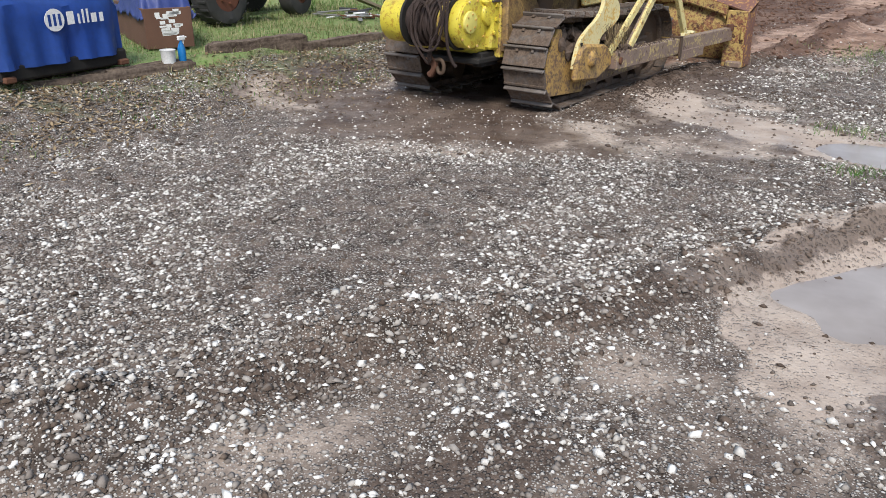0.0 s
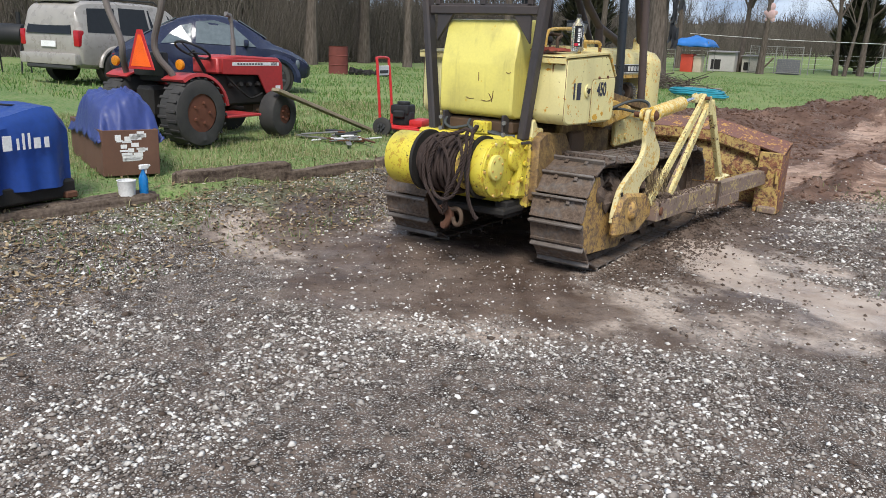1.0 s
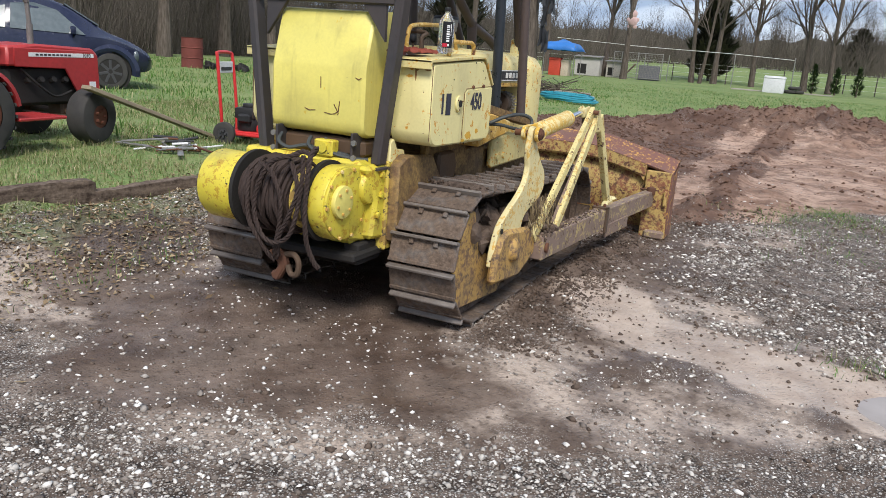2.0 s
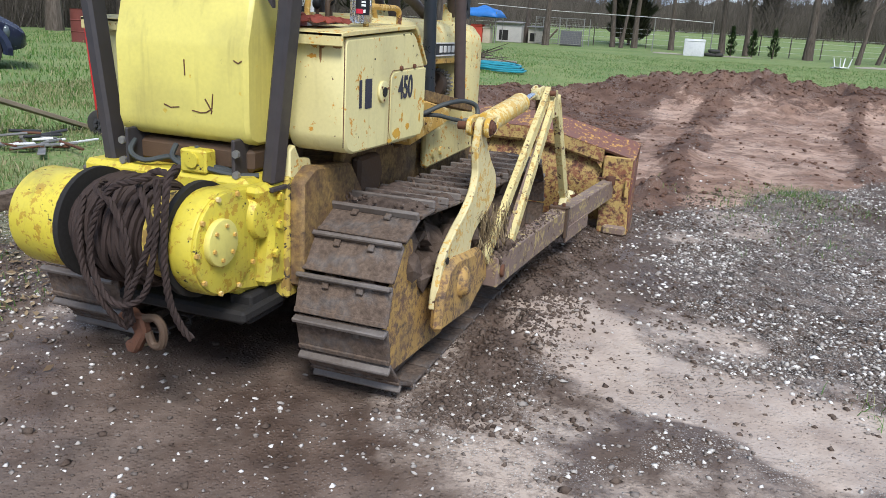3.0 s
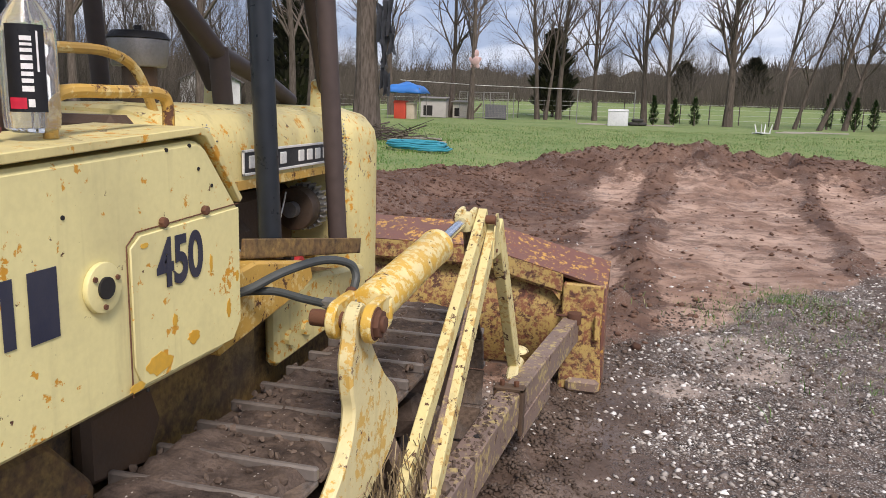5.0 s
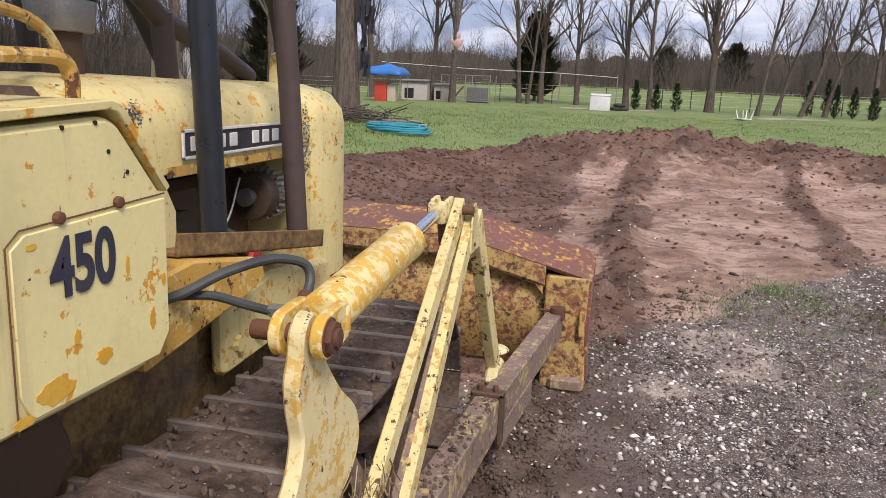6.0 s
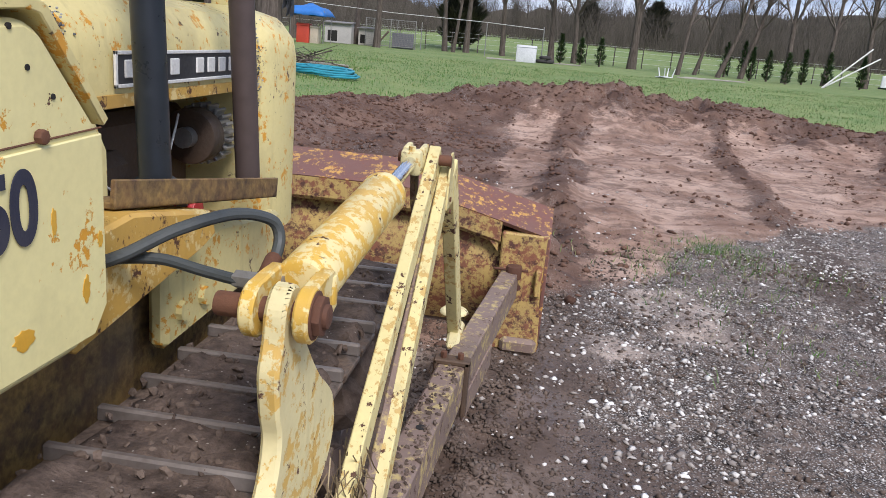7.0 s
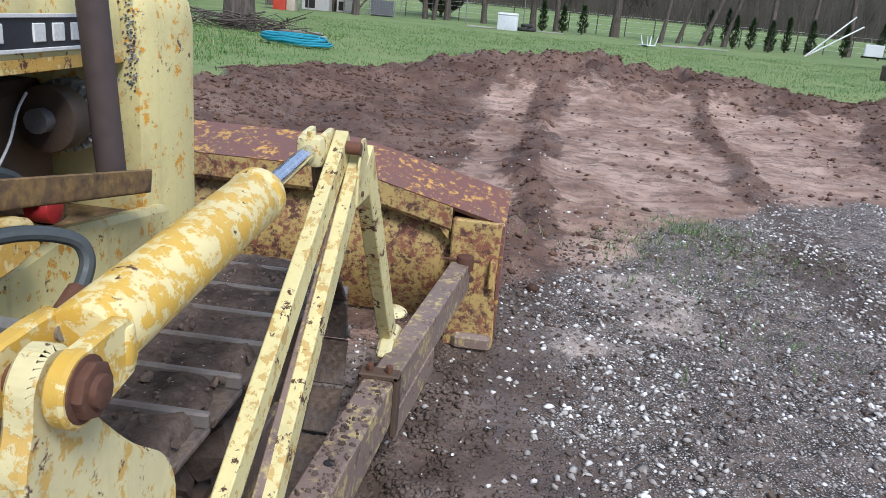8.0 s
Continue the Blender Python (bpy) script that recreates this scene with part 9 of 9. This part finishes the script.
# white shed with grey gable roof behind the trees
def shed():
    x, y = -33.0, 55.0
    t = thing("shed", (x, y, land(x, y)), "small white shed with grey gable roof", "shed", turn=28)
    bm = B()
    box(bm, (-2.0, -1.6, 0), (2.0, 1.6, 2.0), 0.01)
    prism(bm, [(-2.0, 2.0), (2.0, 2.0), (0, 3.1)], "y", -1.6, 1.6, 0)
    part("wall", bm, plain("white_siding", (0.62, 0.63, 0.64), 0.7, 0, 3), t)
    for s in (1, -1):
        slab(t, "roof", [(0, -1.85, 3.22), (s * 2.3, -1.85, 1.95), (s * 2.3, 1.85, 1.95), (0, 1.85, 3.22)][::s], 0.08, plain("grey_shingle", (0.15, 0.15, 0.16), 0.85, 0, 6, 0.4))
    bm = B()
    box(bm, (0.55, -1.63, 0.95), (1.15, -1.58, 1.6), 0.01)
    part("window", bm, M_GLASS, t)
    bm = B()
    box(bm, (-0.95, -1.63, 0.05), (-0.1, -1.58, 1.85), 0.01)
    part("door", bm, plain("pale_door", (0.42, 0.42, 0.42), 0.7), t)


shed()

# hanging ornament on a line among the trees
bm = B()
for dx, dz, r in ((0, 0.35, 0.26), (0, -0.1, 0.33), (-0.28, 0.0, 0.14), (0.28, 0.0, 0.14), (-0.16, -0.42, 0.15), (0.16, -0.42, 0.15)):
    m = Matrix.Translation((dx, 0, dz)) @ Matrix.Diagonal((1, 0.35, 1, 1))
    bmesh.ops.create_icosphere(bm, subdivisions=2, radius=r, matrix=m)
orn = part("hanging_ornament", bm, plain("faded_pink", (0.55, 0.38, 0.36), 0.8, 0, 3, 0.4))
orn.location = (-13.35, 53.2, 4.35)
tagged(orn, "faded pink and white ornament hanging from a branch", "ornament")
bm = B()
rod(bm, (-13.35, 53.2, 4.9), (-13.35, 53.2, 7.4), 0.012, seg=5)
tagged(part("twine_line", bm, M_PALE), "thin pale cord under a branch", "cord")

# utility trailer and leaning poles at the far right of the grass
def trailer():
    x, y = 15.6, 44.5
    t = thing("utility_trailer", (x, y, land(x, y)), "black flat utility trailer with white box on it", "trailer", turn=-20)
    bm = B()
    box(bm, (-1.8, -0.8, 0.50), (1.8, 0.8, 0.58), 0.01)
    for yy in (-0.8, 0.8):
        box(bm, (-1.8, yy - 0.03, 0.85), (1.8, yy + 0.03, 0.91), 0.008)
        for xx in (-1.75, -0.6, 0.6, 1.75):
            box(bm, (xx - 0.03, yy - 0.03, 0.55), (xx + 0.03, yy + 0.03, 0.9), 0.004)
    box(bm, (-3.0, -0.06, 0.48), (-1.7, 0.06, 0.56), 0.01)
    part("deck", bm, M_BLACK, t)
    for s in (1, -1):
        wheel(t, "wheel", (0.3, s * 0.92, 0.33), 0.33, 0.2, (0, s, 0), M_WHEELRIM, M_TYRE, 0.55)
    bm = B()
    box(bm, (-2.9, -0.35, 0.55), (-2.1, 0.35, 1.1), 0.02)
    part("tool_box", bm, M_WHITE, t, "white box")


trailer()
crate_stack("wooden_box", 10.6, 36.0, 1.1, 0.55, plain("brown_board", (0.16, 0.11, 0.085), 0.8, 0, 5), "low brown wooden box on the grass", "box")
for a, b in (((12.9, 53.7), (15.4, 2.4)), ((13.0, 53.9), (16.0, 1.9))):
    bm = B()
    z = land(*a)
    rod(bm, (a[0], a[1], z), (b[0], a[1] + 0.4, z + b[1]), 0.045, seg=7)
    tagged(part("leaning_pole", bm, M_PALE), "thin pale pole propped at a slant", "pole", "leaning poles")
bm = B()
rod(bm, (19.8, 46.0, land(19.8, 46)), (20.3, 46.0, land(19.8, 46) + 3.2), 0.07, seg=9)
tagged(part("white_post", bm, M_WHITE), "tall white post beside the trailer", "post")


# ---- gravel, clods, grass and leaf litter ----
ICO = bmesh.new()
bmesh.ops.create_icosphere(ICO, subdivisions=1, radius=1.0)
ICO_V = np.array([v.co[:] for v in ICO.verts])
ICO_F = np.array([[v.index for v in f.verts] for f in ICO.faces])
ICO.free()
OCT_V = np.array([(1, 0, 0), (-1, 0, 0), (0, 1, 0), (0, -1, 0), (0, 0, 1), (0, 0, -0.6), (0.6, 0.6, 0.35), (-0.6, -0.55, 0.4)])
OCT_F = np.array([(4, 0, 6), (4, 6, 2), (0, 2, 6), (4, 2, 1), (4, 1, 7), (7, 1, 3), (4, 7, 3), (4, 3, 0), (5, 2, 0), (5, 1, 2), (5, 3, 1), (5, 0, 3)])


def scatter(name, X, Y, R, seed, material, label, category, flat=0.65, sink=0.25, proto=(OCT_V, OCT_F), rough=0.28):
    """Broken stones of radius R at X, Y on the ground, joined."""
    rng = np.random.RandomState(seed)
    n = len(X)
    PV, PF = proto
    k = len(PV)
    Z = ground_height(X, Y) + R * (flat * 0.6 - sink)
    V = PV[None] * (1 + rng.uniform(-rough, rough, (n, k, 1)))
    V = V * np.stack([rng.uniform(0.7, 1.35, n), rng.uniform(0.7, 1.2, n), flat * rng.uniform(0.7, 1.3, n)], 1)[:, None, :]
    th, ti = rng.uniform(0, math.tau, n), rng.uniform(-0.5, 0.5, n)
    c, s, ct, st = np.cos(th), np.sin(th), np.cos(ti), np.sin(ti)
    x, y, z = V[..., 0], V[..., 1], V[..., 2]
    y, z = y * ct[:, None] - z * st[:, None], y * st[:, None] + z * ct[:, None]
    x, y = x * c[:, None] - y * s[:, None], x * s[:, None] + y * c[:, None]
    P = np.stack([x, y, z], -1) * R[:, None, None] + np.stack([X, Y, Z], 1)[:, None, :]
    F = PF[None] + (np.arange(n) * k)[:, None, None]
    me = mesh_np(name, P.reshape(-1, 3), F.reshape(-1, 3))
    me.materials.append(material)
    return tagged(new(name, me), label, category, kind="stuff")


rng = np.random.RandomState(21)


def sown(n, lo, hi, weight):
    """Random places in a rectangle, kept by a weight between 0 and 1."""
    X, Y = rng.uniform(lo[0], hi[0], n), rng.uniform(lo[1], hi[1], n)
    keep = rng.rand(n) < weight(X, Y)
    return X[keep], Y[keep]


def gravel_weight(X, Y):
    e, g, m = cover(X, Y)
    patch = smoothstep(-0.30, 0.30, 0.6 * value_noise(X, Y, 1.3, 50) + 0.6 * value_noise(X, Y, 0.5, 51) + 0.4 * value_noise(X, Y, 0.17, 52))
    ridge = np.exp(-(near_line(X, Y, RIDGE) / 0.28) ** 2)
    w = np.clip(0.14 + 0.85 * patch + 0.9 * ridge, 0.04, 1) * (1 - 0.2 * soil_and_ridge_shade(X, Y) * (Y < 8.5)) * (1 - 0.80 * m) * (1 - 0.95 * e) * (1 - 0.9 * np.clip(g * 1.5, 0, 1))
    silt, dark = wetness_and_shade(X, Y)
    clump = np.exp(-(near_line(X, Y, [(-3.5, 4.05), (-2.9, 4.2)]) / 0.25) ** 2)
    bare = np.exp(-(near_line(X, Y, [(-2.5, 2.2), (-2.1, 2.0)]) / 0.32) ** 2)
    w = np.clip(w + 0.6 * clump, 0, 1) * (1 - 0.75 * bare) * (1 - 0.88 * silt) * (1 - 0.55 * dark)
    under = (np.abs(X - CX) < 0.85) & (Y > 5.6) & (Y < 8.1)
    for px_, py_, rx_, ry_ in PUDDLES:
        w = w * smoothstep(0.85, 1.1, np.hypot((X - px_) / rx_, (Y - py_) / ry_))
    return np.where(under, 0.0, w)


X, Y = sown(190000, (-6.6, -0.4), (1.6, 7.0), gravel_weight)
R = 0.0048 + 0.0105 * rng.rand(len(X)) ** 2.0
scatter("gravel", X, Y, R, 22, M_STONE, "pale crushed limestone gravel over wet dirt", "gravel")
X, Y = sown(84000, (-6.4, 6.5), (5.0, 14.0), gravel_weight)
R = 0.007 + 0.013 * rng.rand(len(X)) ** 2.2
scatter("gravel_beyond", X, Y, R, 23, M_STONE, "pale crushed limestone gravel over wet dirt", "gravel")
X, Y = sown(30000, (-6.4, -0.4), (1.6, 9.0), lambda x, y: gravel_weight(x, y) * (0.18 + 0.35 * (1 - smoothstep(3.0, 5.0, y)) + 0.7 * np.exp(-((near_line(x, y, RIDGE) - 0.1) / 0.4) ** 2)) + 0.015)
R = 0.010 + 0.013 * rng.rand(len(X)) ** 1.8
scatter("large_gravel", X, Y, R, 24, M_STONE, "larger pale limestone pieces in the gravel", "gravel", rough=0.34)


def clod_weight(X, Y):
    e, g, m = cover(X, Y)
    near_mound = np.exp(-(near_line(X, Y, MOUND) / 0.9) ** 2)
    rows = np.clip(value_noise(X, Y, 0.6, 55) - 0.1, 0, 1)
    return np.clip(e * (0.05 + 0.3 * rows + 0.5 * smoothstep(0.5, 0.9, soil_and_ridge_shade(X, Y))) + near_mound * 0.8 * (e > 0.3), 0, 1)


X, Y = sown(80000, (-7.2, 9.0), (11.0, 24.0), clod_weight)
R = 0.008 + 0.034 * rng.rand(len(X)) ** 3.2
scatter("soil_clods", X, Y, R, 25, M_CLOD, "loose red-brown clods on the graded earth", "soil", 0.7, 0.35, (OCT_V, OCT_F), 0.35)
X, Y = sown(40000, (-3.4, 5.6), (-2.2, 10.2), lambda x, y: np.exp(-((x + 2.95) / 0.24) ** 2))
R = 0.004 + 0.013 * rng.rand(len(X)) ** 4
scatter("spilled_soil", X, Y, R, 26, M_MUD, "dark soil spilled beside the track and beam", "soil", 0.7, 0.3, (OCT_V, OCT_F), 0.35)
X, Y = sown(26000, (-6.4, -0.4), (1.6, 6.6), lambda x, y: 0.12 + np.exp(-((near_line(x, y, RIDGE) - 0.08) / 0.16) ** 2) * 0.88)
R = 0.005 + 0.018 * rng.rand(len(X)) ** 3
scatter("dirt_crumbs", X, Y, R, 27, M_MUD, "dark dirt crumbs among the gravel", "soil", 0.7, 0.3, (OCT_V, OCT_F), 0.3)

X, Y = sown(34000, (-2.7, 5.8), (1.6, 11.8), lambda x, y: np.clip(0.35 + 0.6 * value_noise(x, y, 0.7, 68) + 0.4 * value_noise(x, y, 0.2, 69), 0.02, 0.9) * (1 - 0.9 * wetness_and_shade(x, y)[0]))
R = 0.004 + 0.016 * rng.rand(len(X)) ** 3
scatter("brown_crumbs", X, Y, R, 28, M_MUD, "brown soil crumbs mixed into the gravel", "soil", 0.7, 0.3, (OCT_V, OCT_F), 0.35)


def blades(name, X, Y, H, W, seed, material, label, category, flop=0.5):
    """Bent grass blades: two quads each, joined."""
    r = np.random.RandomState(seed)
    n = len(X)
    P = np.stack([X, Y, ground_height(X, Y) - 0.005], 1)
    th, dr = r.uniform(0, math.tau, n), r.uniform(0, math.tau, n)
    S = np.stack([np.cos(th), np.sin(th), np.zeros(n)], 1) * (W * r.uniform(0.6, 1.3, n))[:, None]
    D = np.stack([np.cos(dr), np.sin(dr), np.zeros(n)], 1) * (H * flop * r.rand(n))[:, None]
    U = np.zeros((n, 3))
    U[:, 2] = H * r.uniform(0.6, 1.2, n)
    mid, tip = P + U * 0.6 + D * 0.3, P + U + D
    V = np.stack([P - S, P + S, mid + S * 0.7, mid - S * 0.7, tip + S * 0.1, tip - S * 0.1], 1).reshape(-1, 3)
    f = np.array([[0, 1, 2, 3], [3, 2, 4, 5]])
    F = (f[None] + (np.arange(n) * 6)[:, None, None]).reshape(-1, 4)
    me = mesh_np(name, V, F)
    me.materials.append(material)
    return tagged(new(name, me), label, category, kind="stuff")


def turf_weight(X, Y):
    e, g, m = cover(X, Y)
    return np.clip(g * 1.1 - 0.25, 0, 1) * np.clip(0.55 + 0.6 * value_noise(X, Y, 0.8, 57) + 0.3 * value_noise(X, Y, 0.25, 58), 0.08, 1)


X, Y = sown(95000, (-11.5, 1.5), (-6.3, 12.5), turf_weight)
blades("near_grass", X, Y, 0.035 + 0.06 * rng.rand(len(X)) ** 2, np.full(len(X), 0.0035), 60, M_DULLGRASS, "patchy spring grass with dry stalks", "grass", 0.9)
X, Y = sown(60000, (-26, 8), (-8, 30), turf_weight)
blades("grass_by_cars", X, Y, 0.05 + 0.08 * rng.rand(len(X)) ** 2, np.full(len(X), 0.009), 61, M_GRASS, "patchy spring grass with dry stalks", "grass", 0.9)
X, Y = sown(110000, (-14, 14), (16, 46), turf_weight)
blades("far_grass", X, Y, 0.04 + 0.07 * rng.rand(len(X)) ** 3, np.full(len(X), 0.008), 62, M_GRASS, "rough grass beyond the bare earth", "grass", 0.8)
# dry tufts where the earth meets the gravel
tx, ty = [], []
for cx, cy, s, n in ((-1.27, 11.85, 0.22, 420), (-1.75, 11.2, 0.3, 260), (-0.9, 11.3, 0.35, 240), (-1.5, 10.5, 0.35, 160), (-1.05, 6.6, 0.16, 120), (-0.75, 5.35, 0.10, 130), (-1.3, 9.6, 0.3, 90)):
    tx.append(rng.normal(cx, s, n))
    ty.append(rng.normal(cy, s * 0.7, n))
X, Y = np.concatenate(tx), np.concatenate(ty)
blades("weed_tufts", X, Y, 0.03 + 0.05 * rng.rand(len(X)), np.full(len(X), 0.003), 63, M_GRASS, "small green and straw-coloured weed tufts in gravel", "grass", 1.6)
X, Y = rng.normal(-1.4, 0.5, 500), rng.normal(11.1, 0.6, 500)
blades("straw_litter", X, Y, 0.012 + 0.02 * rng.rand(500), np.full(500, 0.0025), 64, M_STRAW, "flattened dry straw on the gravel edge", "straw", 5.0)


def leaf_weight(X, Y):
    e, g, m = cover(X, Y)
    bank = smoothstep(5.0, 5.9, -X) * (1 - smoothstep(6.55, 6.75, -X))
    return np.clip(bank * (0.75 + 0.4 * value_noise(X, Y, 0.5, 59)) + 0.03, 0, 1) * (1 - e)


X, Y = sown(26000, (-7.4, 1.6), (-4.4, 9.5), leaf_weight)
n = len(X)
P = np.stack([X, Y, ground_height(X, Y) + 0.008 + 0.012 * rng.rand(n)], 1)
A = rng.normal(0, 1, (n, 3)) * np.array([1, 1, 0.35])
A /= np.linalg.norm(A, axis=1, keepdims=True)
Bq = np.cross(A, np.stack([rng.normal(0, 0.35, n), rng.normal(0, 0.35, n), np.ones(n)], 1))
Bq /= np.linalg.norm(Bq, axis=1, keepdims=True)
s = (0.008 + 0.014 * rng.rand(n))[:, None]
V = np.stack([P - A * s * 1.3, P + Bq * s * 0.6 + A * s * 0.1, P + A * s * 1.3, P - Bq * s * 0.6], 1).reshape(-1, 3)
me = mesh_np("leaf_litter", V, np.arange(4 * n).reshape(n, 4))
me.materials.append(M_LEAF)
tagged(new("leaf_litter", me), "brown dead leaves and chips along the timbers", "leaves", kind="stuff")
X, Y = sown(5200, (-6.6, 2.0), (-5.3, 8.6), lambda x, y: np.clip(0.25 + 0.7 * value_noise(x, y, 0.5, 66), 0, 1))
blades("bank_weeds", X, Y, 0.02 + 0.05 * rng.rand(len(X)) ** 2, np.full(len(X), 0.003), 67, M_GRASS, "sparse weeds on the gravel bank", "grass", 1.0)
